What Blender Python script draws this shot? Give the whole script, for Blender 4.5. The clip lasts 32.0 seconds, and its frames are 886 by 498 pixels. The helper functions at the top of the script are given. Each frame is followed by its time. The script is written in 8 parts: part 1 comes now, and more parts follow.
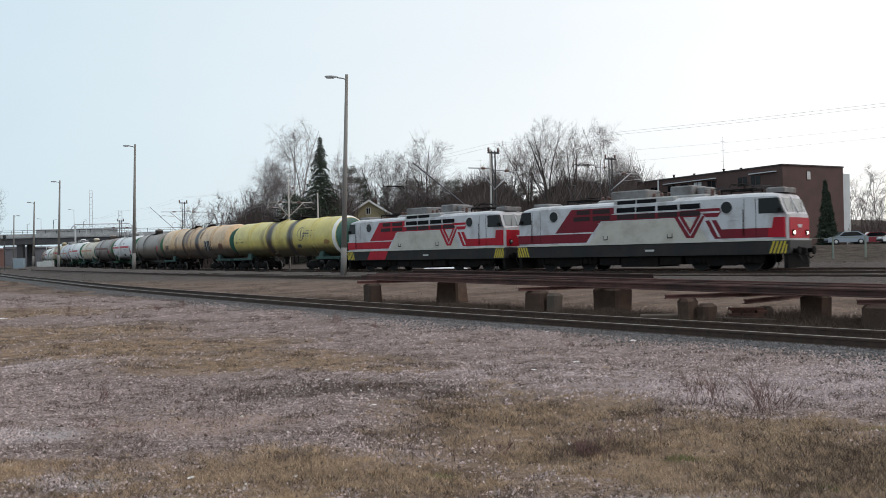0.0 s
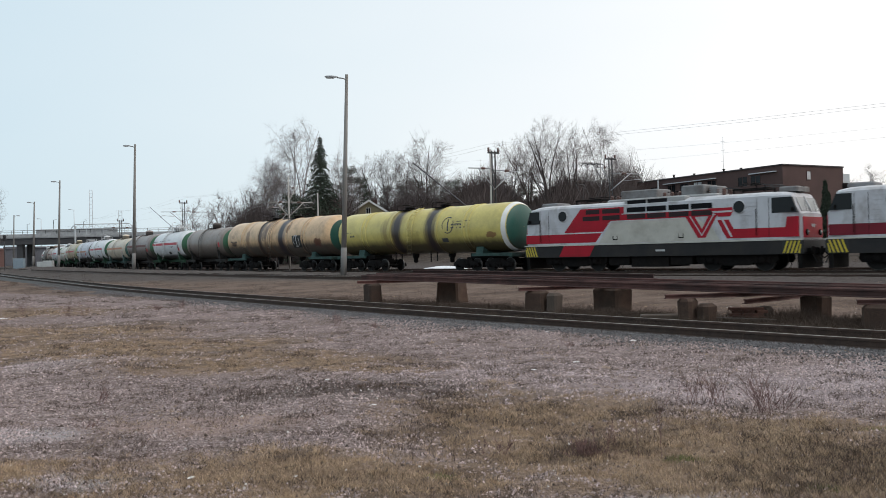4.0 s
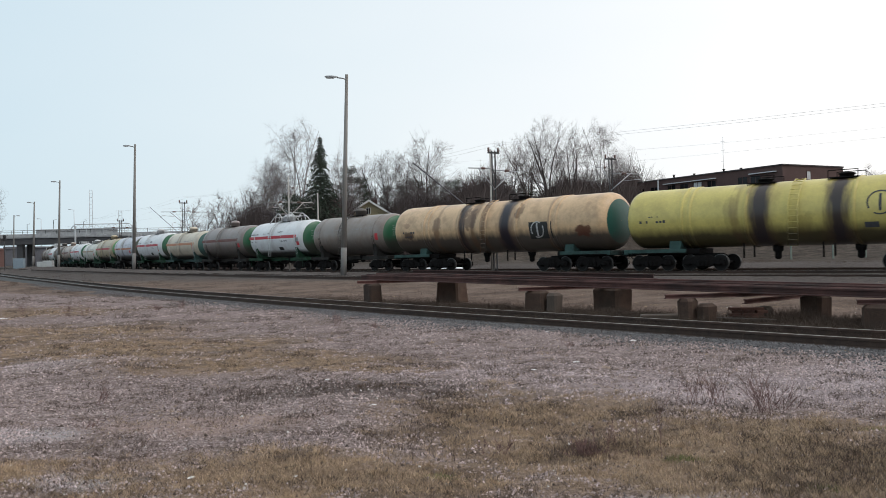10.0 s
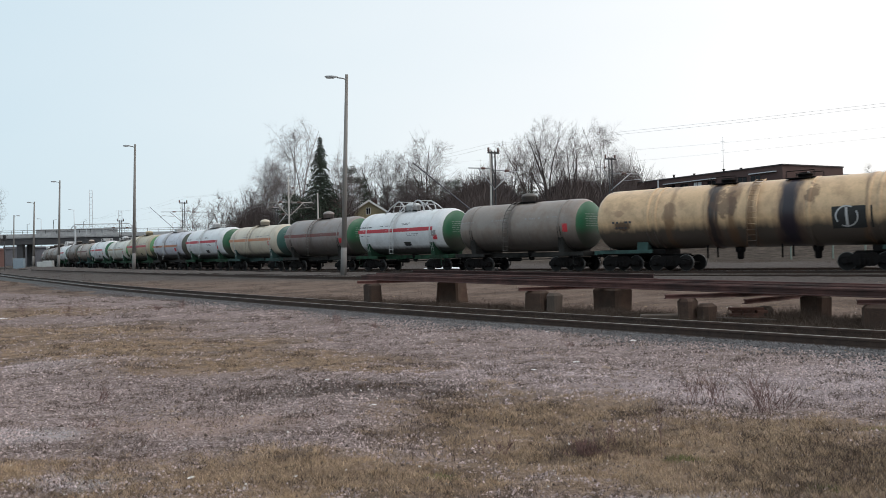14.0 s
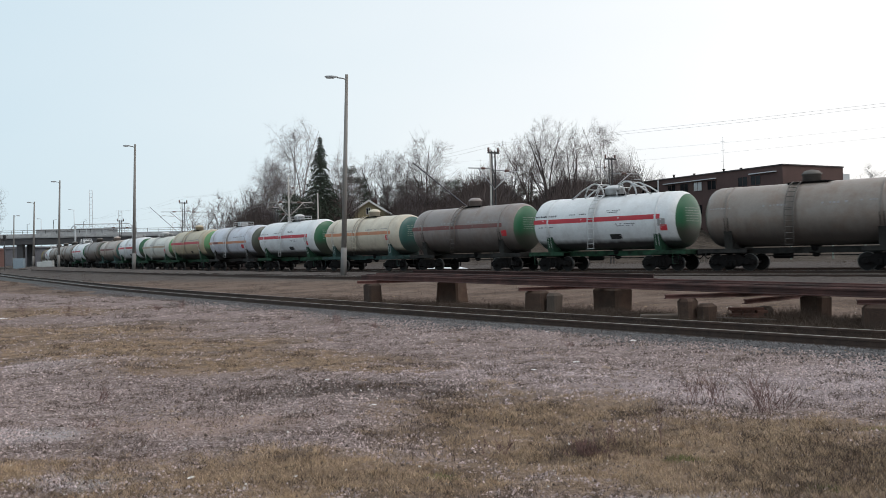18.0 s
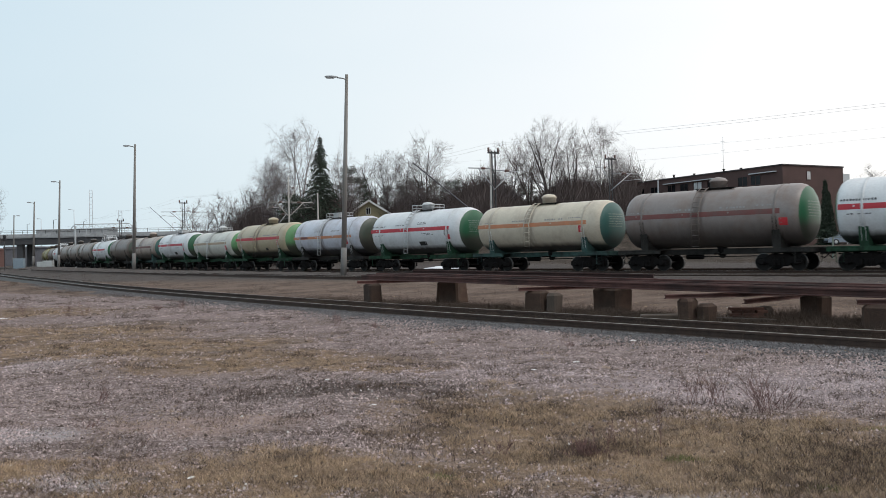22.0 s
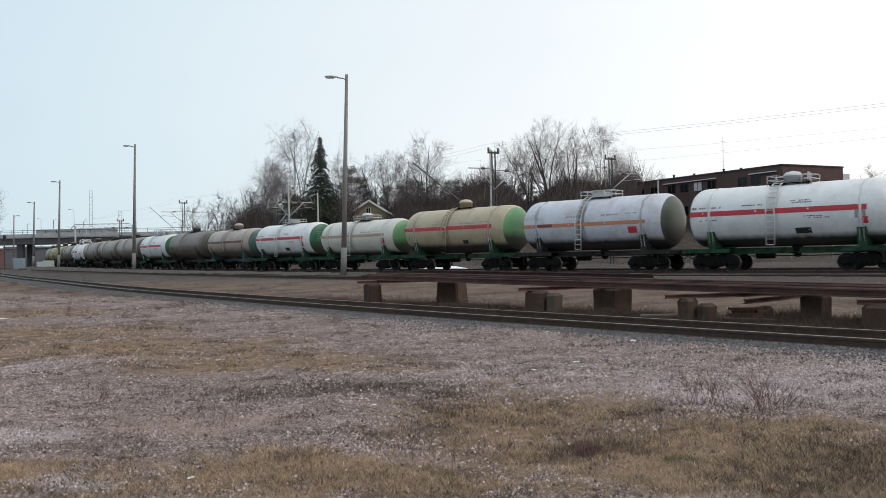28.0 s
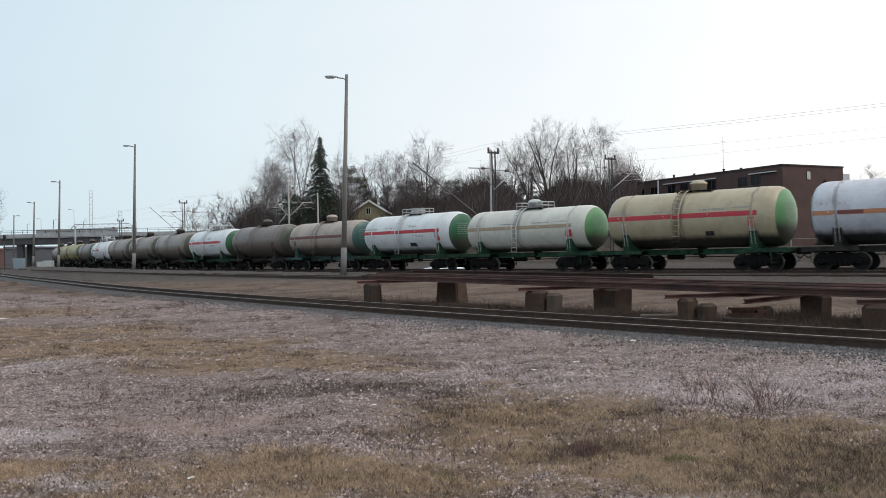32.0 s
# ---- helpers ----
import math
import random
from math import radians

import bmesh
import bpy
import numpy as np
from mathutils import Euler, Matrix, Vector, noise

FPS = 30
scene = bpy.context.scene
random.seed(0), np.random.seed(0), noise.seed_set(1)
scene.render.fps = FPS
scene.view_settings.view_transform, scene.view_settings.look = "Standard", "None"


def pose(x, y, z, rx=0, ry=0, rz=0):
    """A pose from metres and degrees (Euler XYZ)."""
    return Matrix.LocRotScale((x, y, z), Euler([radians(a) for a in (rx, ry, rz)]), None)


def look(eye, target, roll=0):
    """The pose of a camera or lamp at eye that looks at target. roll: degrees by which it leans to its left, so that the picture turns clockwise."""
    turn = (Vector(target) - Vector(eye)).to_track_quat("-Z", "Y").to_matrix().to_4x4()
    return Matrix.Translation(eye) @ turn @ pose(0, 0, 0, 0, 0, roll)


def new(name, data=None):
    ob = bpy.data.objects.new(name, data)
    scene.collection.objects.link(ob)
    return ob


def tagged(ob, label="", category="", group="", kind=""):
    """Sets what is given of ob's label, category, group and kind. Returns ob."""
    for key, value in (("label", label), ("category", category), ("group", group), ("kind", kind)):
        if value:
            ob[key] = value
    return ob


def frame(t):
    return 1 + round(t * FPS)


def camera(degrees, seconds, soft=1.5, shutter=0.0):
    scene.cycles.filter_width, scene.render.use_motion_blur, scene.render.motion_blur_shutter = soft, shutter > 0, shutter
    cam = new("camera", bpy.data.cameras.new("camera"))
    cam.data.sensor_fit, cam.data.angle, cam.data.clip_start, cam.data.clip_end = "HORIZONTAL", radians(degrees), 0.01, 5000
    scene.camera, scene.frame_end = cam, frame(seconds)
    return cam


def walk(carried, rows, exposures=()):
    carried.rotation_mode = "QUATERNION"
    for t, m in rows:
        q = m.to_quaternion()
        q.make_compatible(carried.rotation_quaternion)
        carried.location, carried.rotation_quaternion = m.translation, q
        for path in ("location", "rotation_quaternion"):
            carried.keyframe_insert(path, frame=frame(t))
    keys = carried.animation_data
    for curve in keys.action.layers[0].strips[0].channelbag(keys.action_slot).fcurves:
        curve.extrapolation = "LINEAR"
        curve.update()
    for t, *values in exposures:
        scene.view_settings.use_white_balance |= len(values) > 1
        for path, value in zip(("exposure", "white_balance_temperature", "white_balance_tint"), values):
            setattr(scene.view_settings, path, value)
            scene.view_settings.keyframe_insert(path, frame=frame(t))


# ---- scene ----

# ---- camera: it stands still on a tripod ----
EYE_Z = 1.75
cam = camera(54.55, 32.0, soft=0.8, shutter=0.5)
CAM_POSE = pose(0, 0, EYE_Z) @ pose(0, 0, 0, 90.396, 0, 0) @ pose(0, 0, 0, 0, 0, -1.15)
walk(cam, [(0, CAM_POSE), (32, CAM_POSE)], [(0, 0.0), (32, 0.0)])

# ---- light: overcast sky, a little brighter to the right, weak wide sun ----
SUN_ELEV, SUN_TURN = radians(38), radians(60)
world = bpy.data.worlds.new("overcast_sky")
scene.world = world
world.use_nodes = True
wn, wl = world.node_tree.nodes, world.node_tree.links
wn.clear()
w_out = wn.new("ShaderNodeOutputWorld")
w_bg = wn.new("ShaderNodeBackground")
w_sky = wn.new("ShaderNodeTexSky")
w_sky.sky_type = 'NISHITA'
w_sky.sun_disc = False
w_sky.sun_elevation, w_sky.sun_rotation = SUN_ELEV, SUN_TURN
w_sky.air_density, w_sky.dust_density = 1.0, 3.0
w_co = wn.new("ShaderNodeTexCoord")
w_sep = wn.new("ShaderNodeSeparateXYZ")
w_ramp = wn.new("ShaderNodeValToRGB")
w_map = wn.new("ShaderNodeMapRange")
w_noise = wn.new("ShaderNodeTexNoise")
w_noise.inputs["Scale"].default_value = 1.6
w_noise.inputs["Detail"].default_value = 3
w_add = wn.new("ShaderNodeMath")
w_add.operation = 'MULTIPLY_ADD'
w_add.inputs[1].default_value = 0.34
wl.new(w_co.outputs["Generated"], w_sep.inputs[0])
w_bands = wn.new("ShaderNodeMapping")
w_bands.inputs["Scale"].default_value = (1.0, 1.0, 3.4)
wl.new(w_co.outputs["Generated"], w_bands.inputs["Vector"])
wl.new(w_bands.outputs[0], w_noise.inputs["Vector"])
wl.new(w_noise.outputs["Fac"], w_add.inputs[0])
wl.new(w_sep.outputs["X"], w_add.inputs[2])
w_map.inputs["From Min"].default_value, w_map.inputs["From Max"].default_value = -0.42, 0.56
wl.new(w_add.outputs[0], w_map.inputs["Value"])
wl.new(w_map.outputs[0], w_ramp.inputs["Fac"])
w_ramp.color_ramp.elements[0].color = (0.65, 0.82, 0.92, 1)
w_ramp.color_ramp.elements[1].color = (1.08, 1.08, 1.085, 1)
w_mid = w_ramp.color_ramp.elements.new(0.55)
w_mid.color = (0.86, 0.95, 0.995, 1)
w_mix = wn.new("ShaderNodeMixRGB")
w_mix.inputs["Fac"].default_value = 0.88
w_scale = wn.new("ShaderNodeVectorMath")
w_scale.operation = 'SCALE'
w_scale.inputs["Scale"].default_value = 0.12
wl.new(w_sky.outputs[0], w_scale.inputs[0])
wl.new(w_scale.outputs[0], w_mix.inputs["Color1"])
wl.new(w_ramp.outputs["Color"], w_mix.inputs["Color2"])
wl.new(w_mix.outputs[0], w_bg.inputs["Color"])
w_bg.inputs["Strength"].default_value = 1.0
wl.new(w_bg.outputs[0], w_out.inputs[0])

sun = new("sun", bpy.data.lights.new("sun", 'SUN'))
sun.data.energy, sun.data.angle, sun.data.color = 0.9, radians(25), (1.0, 0.96, 0.9)
sun.matrix_world = look((40, 0, 60), (0, 20, 0))

# ---- materials ----
MATS = {}


def mat(name, color, rough=0.7, metal=0.0, vary=0.25, scale=3.0, fine=40.0, bump=0.15, stain=None, stain_amt=0.5,
        stain_scale=0.8, stretch=(1, 1, 1), spec=0.4, islands=False, world_space=False, per_object=0.0):
    """A surface with variation at two scales, optional stains and relief."""
    if name in MATS:
        return MATS[name]
    m = bpy.data.materials.new(name)
    m.use_nodes = True
    MATS[name] = m
    n, l = m.node_tree.nodes, m.node_tree.links
    b = n["Principled BSDF"]
    b.inputs["Roughness"].default_value, b.inputs["Metallic"].default_value = rough, metal
    b.inputs["Specular IOR Level"].default_value = spec
    co = n.new("ShaderNodeTexCoord")
    mp = n.new("ShaderNodeMapping")
    mp.inputs["Scale"].default_value = stretch
    if world_space:
        geo = n.new("ShaderNodeNewGeometry")
        l.new(geo.outputs["Position"], mp.inputs["Vector"])
    else:
        l.new(co.outputs["Object"], mp.inputs["Vector"])
    big, small = n.new("ShaderNodeTexNoise"), n.new("ShaderNodeTexNoise")
    for t, s, d in ((big, scale, 5), (small, fine, 3)):
        t.inputs["Scale"].default_value, t.inputs["Detail"].default_value = s, d
        l.new(mp.outputs[0], t.inputs["Vector"])
    mixv = n.new("ShaderNodeMath")
    mixv.operation = 'MULTIPLY_ADD'
    mixv.inputs[1].default_value = 0.6
    half = n.new("ShaderNodeMath")
    half.operation = 'MULTIPLY'
    half.inputs[1].default_value = 0.4
    l.new(big.outputs["Fac"], mixv.inputs[0])
    l.new(small.outputs["Fac"], half.inputs[0])
    l.new(half.outputs[0], mixv.inputs[2])
    ramp = n.new("ShaderNodeValToRGB")
    c = Vector(color)
    lo, hi = c * (1 - vary), c * (1 + vary)
    e = ramp.color_ramp.elements
    e[0].position, e[1].position = 0.3, 0.7
    e[0].color, e[1].color = (*lo, 1), (*[min(1, v) for v in hi], 1)
    l.new(mixv.outputs[0], ramp.inputs["Fac"])
    last = ramp.outputs["Color"]
    if stain is not None:
        sn = n.new("ShaderNodeTexNoise")
        sn.inputs["Scale"].default_value, sn.inputs["Detail"].default_value = stain_scale, 8
        sn.inputs["Roughness"].default_value = 0.65
        l.new(mp.outputs[0], sn.inputs["Vector"])
        mr = n.new("ShaderNodeMapRange")
        mr.inputs["From Min"].default_value, mr.inputs["From Max"].default_value = 0.46, 0.66
        mr.inputs["To Max"].default_value = stain_amt
        l.new(sn.outputs["Fac"], mr.inputs["Value"])
        mx = n.new("ShaderNodeMixRGB")
        l.new(mr.outputs[0], mx.inputs["Fac"])
        l.new(last, mx.inputs["Color1"])
        mx.inputs["Color2"].default_value = (*stain, 1)
        last = mx.outputs[0]
    if islands or per_object:
        hv = n.new("ShaderNodeHueSaturation")
        r = n.new("ShaderNodeMapRange")
        a = per_object or 0.35
        r.inputs["To Min"].default_value, r.inputs["To Max"].default_value = 1 - a, 1 + a
        if islands:
            g = n.new("ShaderNodeNewGeometry")
            l.new(g.outputs["Random Per Island"], r.inputs["Value"])
        else:
            g = n.new("ShaderNodeObjectInfo")
            l.new(g.outputs["Random"], r.inputs["Value"])
        l.new(r.outputs[0], hv.inputs["Value"])
        l.new(last, hv.inputs["Color"])
        last = hv.outputs[0]
    l.new(last, b.inputs["Base Color"])
    if bump:
        bp = n.new("ShaderNodeBump")
        bp.inputs["Strength"].default_value, bp.inputs["Distance"].default_value = bump, 0.02
        l.new(mixv.outputs[0], bp.inputs["Height"])
        l.new(bp.outputs[0], b.inputs["Normal"])
    return m


def tank_mat(name, color, dirt=(0.06, 0.05, 0.045), amt=0.6, rust=0.25, band=None, grime_shade_z=-0.9, spots=(), run=0.52, ragged=0.6):
    """Old tank paint: oily grime run down the lower shell, mixed with painted-in shade, rust blooms, optional dark
    spill bands at given x.
    """
    m = mat(name, color, rough=0.36, vary=0.14, scale=0.7, fine=9, bump=0.05, stain=(0.16, 0.085, 0.05), stain_amt=rust,
            stain_scale=1.1, spec=0.5)
    n, l = m.node_tree.nodes, m.node_tree.links
    b = n["Principled BSDF"]
    src = b.inputs["Base Color"].links[0].from_socket
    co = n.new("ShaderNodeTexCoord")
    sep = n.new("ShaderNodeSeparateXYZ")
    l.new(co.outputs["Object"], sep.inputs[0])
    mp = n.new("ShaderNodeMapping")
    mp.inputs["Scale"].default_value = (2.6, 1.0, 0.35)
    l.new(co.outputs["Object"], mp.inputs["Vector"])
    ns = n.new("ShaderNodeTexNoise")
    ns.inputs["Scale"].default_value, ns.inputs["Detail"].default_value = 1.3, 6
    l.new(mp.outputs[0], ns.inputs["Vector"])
    # darkens by height: grime and the belly's shade put into one colour
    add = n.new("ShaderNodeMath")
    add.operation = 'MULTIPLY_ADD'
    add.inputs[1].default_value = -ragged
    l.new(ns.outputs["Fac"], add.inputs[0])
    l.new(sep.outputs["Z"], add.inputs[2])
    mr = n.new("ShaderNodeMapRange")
    mr.inputs["From Min"].default_value, mr.inputs["From Max"].default_value = grime_shade_z - 0.10, grime_shade_z - 0.10 - run
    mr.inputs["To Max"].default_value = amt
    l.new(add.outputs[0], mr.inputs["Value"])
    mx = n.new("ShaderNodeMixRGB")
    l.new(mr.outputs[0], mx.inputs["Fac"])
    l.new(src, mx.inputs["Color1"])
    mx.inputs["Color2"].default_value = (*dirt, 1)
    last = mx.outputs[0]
    for bx, bw, ba, bc in (band or ()):
        d = n.new("ShaderNodeMath")
        d.operation = 'SUBTRACT'
        l.new(sep.outputs["X"], d.inputs[0])
        d.inputs[1].default_value = bx
        wob = n.new("ShaderNodeMath")
        wob.operation = 'MULTIPLY_ADD'
        wob.inputs[1].default_value = 0.9
        l.new(ns.outputs["Fac"], wob.inputs[0])
        l.new(d.outputs[0], wob.inputs[2])
        sub = n.new("ShaderNodeMath")
        sub.operation = 'SUBTRACT'
        sub.inputs[1].default_value = 0.45
        l.new(wob.outputs[0], sub.inputs[0])
        ab = n.new("ShaderNodeMath")
        ab.operation = 'ABSOLUTE'
        l.new(sub.outputs[0], ab.inputs[0])
        r = n.new("ShaderNodeMapRange")
        r.inputs["From Min"].default_value, r.inputs["From Max"].default_value = bw, bw * 0.3
        r.inputs["To Max"].default_value = ba
        l.new(ab.outputs[0], r.inputs["Value"])
        m2 = n.new("ShaderNodeMixRGB")
        l.new(r.outputs[0], m2.inputs["Fac"])
        l.new(last, m2.inputs["Color1"])
        m2.inputs["Color2"].default_value = (*bc, 1)
        last = m2.outputs[0]
    fine_n = n.new("ShaderNodeTexNoise")
    fine_n.inputs["Scale"].default_value, fine_n.inputs["Detail"].default_value = 2.6, 7
    l.new(co.outputs["Object"], fine_n.inputs["Vector"])

    def calc(op, a, c):
        x = n.new("ShaderNodeMath")
        x.operation = op
        for i, v in enumerate((a, c)):
            if isinstance(v, (int, float)):
                x.inputs[i].default_value = v
            else:
                l.new(v, x.inputs[i])
        return x.outputs[0]

    # ragged blotches of bare rust or oil
    for sx, sz, rx, rz, sa, sc in spots:
        u = calc('DIVIDE', calc('SUBTRACT', sep.outputs["X"], sx), rx)
        w = calc('DIVIDE', calc('SUBTRACT', sep.outputs["Z"], sz), rz)
        d = calc('ADD', calc('ADD', calc('MULTIPLY', u, u), calc('MULTIPLY', w, w)), calc('MULTIPLY', fine_n.outputs["Fac"], 2.6))
        r = n.new("ShaderNodeMapRange")
        r.inputs["From Min"].default_value, r.inputs["From Max"].default_value = 2.1, 1.7
        r.inputs["To Max"].default_value = sa
        l.new(d, r.inputs["Value"])
        m3 = n.new("ShaderNodeMixRGB")
        l.new(r.outputs[0], m3.inputs["Fac"])
        l.new(last, m3.inputs["Color1"])
        m3.inputs["Color2"].default_value = (*sc, 1)
        last = m3.outputs[0]
    l.new(last, b.inputs["Base Color"])
    return m


STEEL_DARK = mat("dark_grimy_steel", (0.011, 0.010, 0.010), 0.85, 0.0, 0.4, 4, 60, stain=(0.022, 0.015, 0.012), stain_amt=0.3, spec=0.08)
WHEEL_STEEL = mat("wheel_steel", (0.014, 0.0125, 0.012), 0.7, 0.1, 0.3, 5, 60, spec=0.2)
RAIL_RUST = mat("rusty_rail_steel", (0.055, 0.037, 0.030), 0.8, 0.1, 0.4, 6, 80, stain=(0.075, 0.038, 0.025), stain_amt=0.5)
RAIL_TOP = mat("worn_rail_head", (0.32, 0.28, 0.25), 0.5, 0.3, 0.2, 6, 60)
STACK_RUST = mat("old_rusty_stacked_rail", (0.082, 0.037, 0.032), 0.85, 0.0, 0.4, 3, 60, stain=(0.022, 0.015, 0.014), stain_amt=0.8, per_object=0.6)
SLEEPER = mat("weathered_sleeper_wood", (0.055, 0.043, 0.036), 0.9, 0, 0.4, 3, 40, stretch=(1, 6, 1), per_object=0.25)
DARK_BALLAST = mat("dark_grimy_ballast", (0.098, 0.085, 0.078), 0.95, 0, 0.5, 9, 30, bump=0.9, world_space=True)
BALLAST = mat("blue_grey_ballast", (0.062, 0.062, 0.063), 0.95, 0, 0.45, 9, 30, bump=0.9, world_space=True)
PEBBLE_PALE = mat("pale_mauve_gravel_stones", (0.35, 0.284, 0.285), 0.9, 0, 0.3, 1.2, 50, bump=0, islands=True, per_object=0.6)
STONE = mat("ballast_stones", (0.092, 0.088, 0.092), 0.9, 0, 0.3, 6, 50, bump=0, islands=True, per_object=0.7)
PEBBLE = mat("mauve_gravel_stones", (0.32, 0.25, 0.237), 0.9, 0, 0.3, 1.2, 50, bump=0, islands=True, per_object=0.62)
BRICK_OLD = mat("old_red_brown_brick", (0.125, 0.058, 0.043), 0.9, 0, 0.3, 5, 40, stain=(0.06, 0.04, 0.035), stain_amt=0.6, bump=0.3, per_object=0.3)
CONCRETE = mat("old_concrete", (0.085, 0.065, 0.053), 0.9, 0, 0.3, 2, 30, stain=(0.13, 0.10, 0.08), stain_amt=0.6, bump=0.4)
BLOCK_BROWN = mat("brown_weathered_block", (0.072, 0.043, 0.031), 0.9, 0, 0.4, 2.5, 30, stain=(0.05, 0.042, 0.035), stain_amt=0.6, bump=0.5, per_object=0.3)
POST_GREY = mat("grey_galvanised_post", (0.20, 0.19, 0.18), 0.6, 0.2, 0.15, 1.5, 30, stain=(0.14, 0.11, 0.08), stain_amt=0.5, stretch=(1, 1, 0.2))
POST_BASE = mat("pale_concrete_post_base", (0.185, 0.18, 0.175), 0.8, 0, 0.15, 3, 40)
LAMP_HEAD = mat("lamp_head_aluminium", (0.38, 0.39, 0.40), 0.5, 0.3, 0.1, 4, 40)
MAST_STEEL = mat("dark_catenary_steel", (0.055, 0.055, 0.058), 0.7, 0.3, 0.25, 3, 40)
# distance haze is put into this colour, paler than the steel itself
HAZE_STEEL = mat("haze_paled_steel", (0.50, 0.52, 0.54), 0.6, 0.2, 0.1, 3, 30)
MAST_PALE = mat("pale_concrete_mast", (0.36, 0.34, 0.32), 0.8, 0, 0.15, 2, 30)
INSUL = mat("brown_insulator", (0.10, 0.05, 0.04), 0.3, 0, 0.1, 6, 30)
WIRE = mat("thin_wire_metal", (0.36, 0.37, 0.39), 0.5, 0.5, 0.1, 6, 30)
WIRE_DARK = mat("dark_wire_metal", (0.09, 0.09, 0.10), 0.5, 0.5, 0.1, 6, 30)
LOCO_WHITE = mat("soiled_white_loco_paint", (0.53, 0.53, 0.56), 0.45, 0, 0.08, 1.2, 20, 0.04, stain=(0.24, 0.21, 0.205), stain_amt=0.65, stain_scale=0.9, stretch=(1.2, 1, 0.8))
LOCO_RED = mat("red_loco_paint", (0.37, 0.010, 0.024), 0.45, 0, 0.12, 1.5, 20, 0.04, stain=(0.22, 0.016, 0.02), stain_amt=0.5, spec=0.2)
LOCO_RED_OLD = mat("faded_red_loco_paint", (0.17, 0.014, 0.026), 0.5, 0, 0.12, 1.5, 20, 0.04, stain=(0.10, 0.016, 0.02), stain_amt=0.6, spec=0.2)
LOCO_GREY = mat("dark_grey_loco_skirt", (0.030, 0.029, 0.030), 0.7, 0, 0.2, 1.5, 20, 0.05, stain=(0.05, 0.042, 0.035), stain_amt=0.4, spec=0.15)
LOCO_ROOF = mat("grey_loco_roof", (0.20, 0.20, 0.205), 0.6, 0, 0.2, 1.5, 20, 0.06, stain=(0.085, 0.065, 0.055), stain_amt=0.8)
LOCO_CREAM = mat("cream_lower_loco_paint", (0.50, 0.48, 0.43), 0.5, 0, 0.1, 1.5, 20, 0.04, stain=(0.28, 0.25, 0.21), stain_amt=0.5)
HAZARD_Y = mat("hazard_yellow_paint", (0.55, 0.42, 0.03), 0.5, 0, 0.15, 3, 30)
HAZARD_K = mat("hazard_black_paint", (0.025, 0.025, 0.025), 0.6, 0, 0.2, 3, 30)
GRILLE = mat("dark_grille_metal", (0.010, 0.010, 0.012), 0.7, 0, 0.2, 5, 40, spec=0.1)
RUBBER = mat("black_rubber_trim", (0.02, 0.02, 0.022), 0.7, 0, 0.2, 6, 40)
FRAME_GREY = mat("dusty_grey_frame_paint", (0.034, 0.032, 0.030), 0.8, 0, 0.3, 2, 30, stain=(0.014, 0.013, 0.012), stain_amt=0.85, stain_scale=1.4, spec=0.15)
GREEN_PAINT = mat("green_frame_paint", (0.026, 0.066, 0.040), 0.8, 0, 0.3, 2, 30, stain=(0.014, 0.014, 0.012), stain_amt=0.85, stain_scale=1.6, spec=0.12)
TEAL_PAINT = mat("dull_teal_frame_paint", (0.045, 0.085, 0.078), 0.75, 0, 0.2, 2, 30, stain=(0.016, 0.015, 0.015), stain_amt=0.9, spec=0.15)
RED_MARK = mat("red_marking_paint", (0.50, 0.035, 0.045), 0.5, 0, 0.1, 3, 30)
PALE_STEEL = mat("pale_painted_steel", (0.52, 0.53, 0.54), 0.55, 0, 0.12, 3, 30, stain=(0.25, 0.2, 0.16), stain_amt=0.4)
INK = mat("dark_stencil_paint", (0.06, 0.06, 0.07), 0.6, 0, 0.2, 6, 40)
INK_SOFT = mat("faded_stencil_paint", (0.26, 0.25, 0.25), 0.6, 0, 0.2, 6, 40)
WHITE_PAINT = mat("white_painted_wood", (0.72, 0.72, 0.70), 0.6, 0, 0.08, 3, 30)
HOUSE_YELLOW = mat("ochre_house_boards", (0.34, 0.29, 0.175), 0.8, 0, 0.12, 2, 20, stretch=(1, 1, 6))
ROOF_DARK = mat("dark_roof_felt", (0.05, 0.042, 0.042), 0.85, 0, 0.25, 2, 20)
BRICK_DARK = mat("red_brown_brick", (0.092, 0.056, 0.051), 0.9, 0, 0.2, 0.5, 8, stain=(0.075, 0.045, 0.042), stain_amt=0.4, bump=0.2)
PLASTER_GREY = mat("pale_grey_facade_panel", (0.50, 0.52, 0.54), 0.8, 0, 0.1, 0.8, 12)
SILL_PALE = mat("pale_metal_flashing", (0.55, 0.55, 0.56), 0.5, 0.1, 0.1, 3, 30)
BRIDGE_CONC = mat("grey_bridge_concrete", (0.40, 0.41, 0.42), 0.9, 0, 0.15, 0.4, 6, stain=(0.16, 0.16, 0.17), stain_amt=0.5)
BRIDGE_DARK = mat("dark_bridge_girder", (0.07, 0.07, 0.075), 0.8, 0, 0.2, 0.6, 8)
BARK = mat("grey_brown_bark", (0.062, 0.050, 0.048), 0.95, 0, 0.3, 2, 20, islands=True)
BARK_BIRCH = mat("birch_bark", (0.26, 0.24, 0.23), 0.9, 0, 0.35, 2, 10, stain=(0.06, 0.05, 0.05), stain_amt=0.7)
TWIG = mat("fine_bare_twigs", (0.145, 0.12, 0.118), 0.95, 0, 0.2, 1, 8)
TWIG_BIRCH = mat("fine_birch_twigs", (0.20, 0.170, 0.17), 0.95, 0, 0.2, 1, 8)
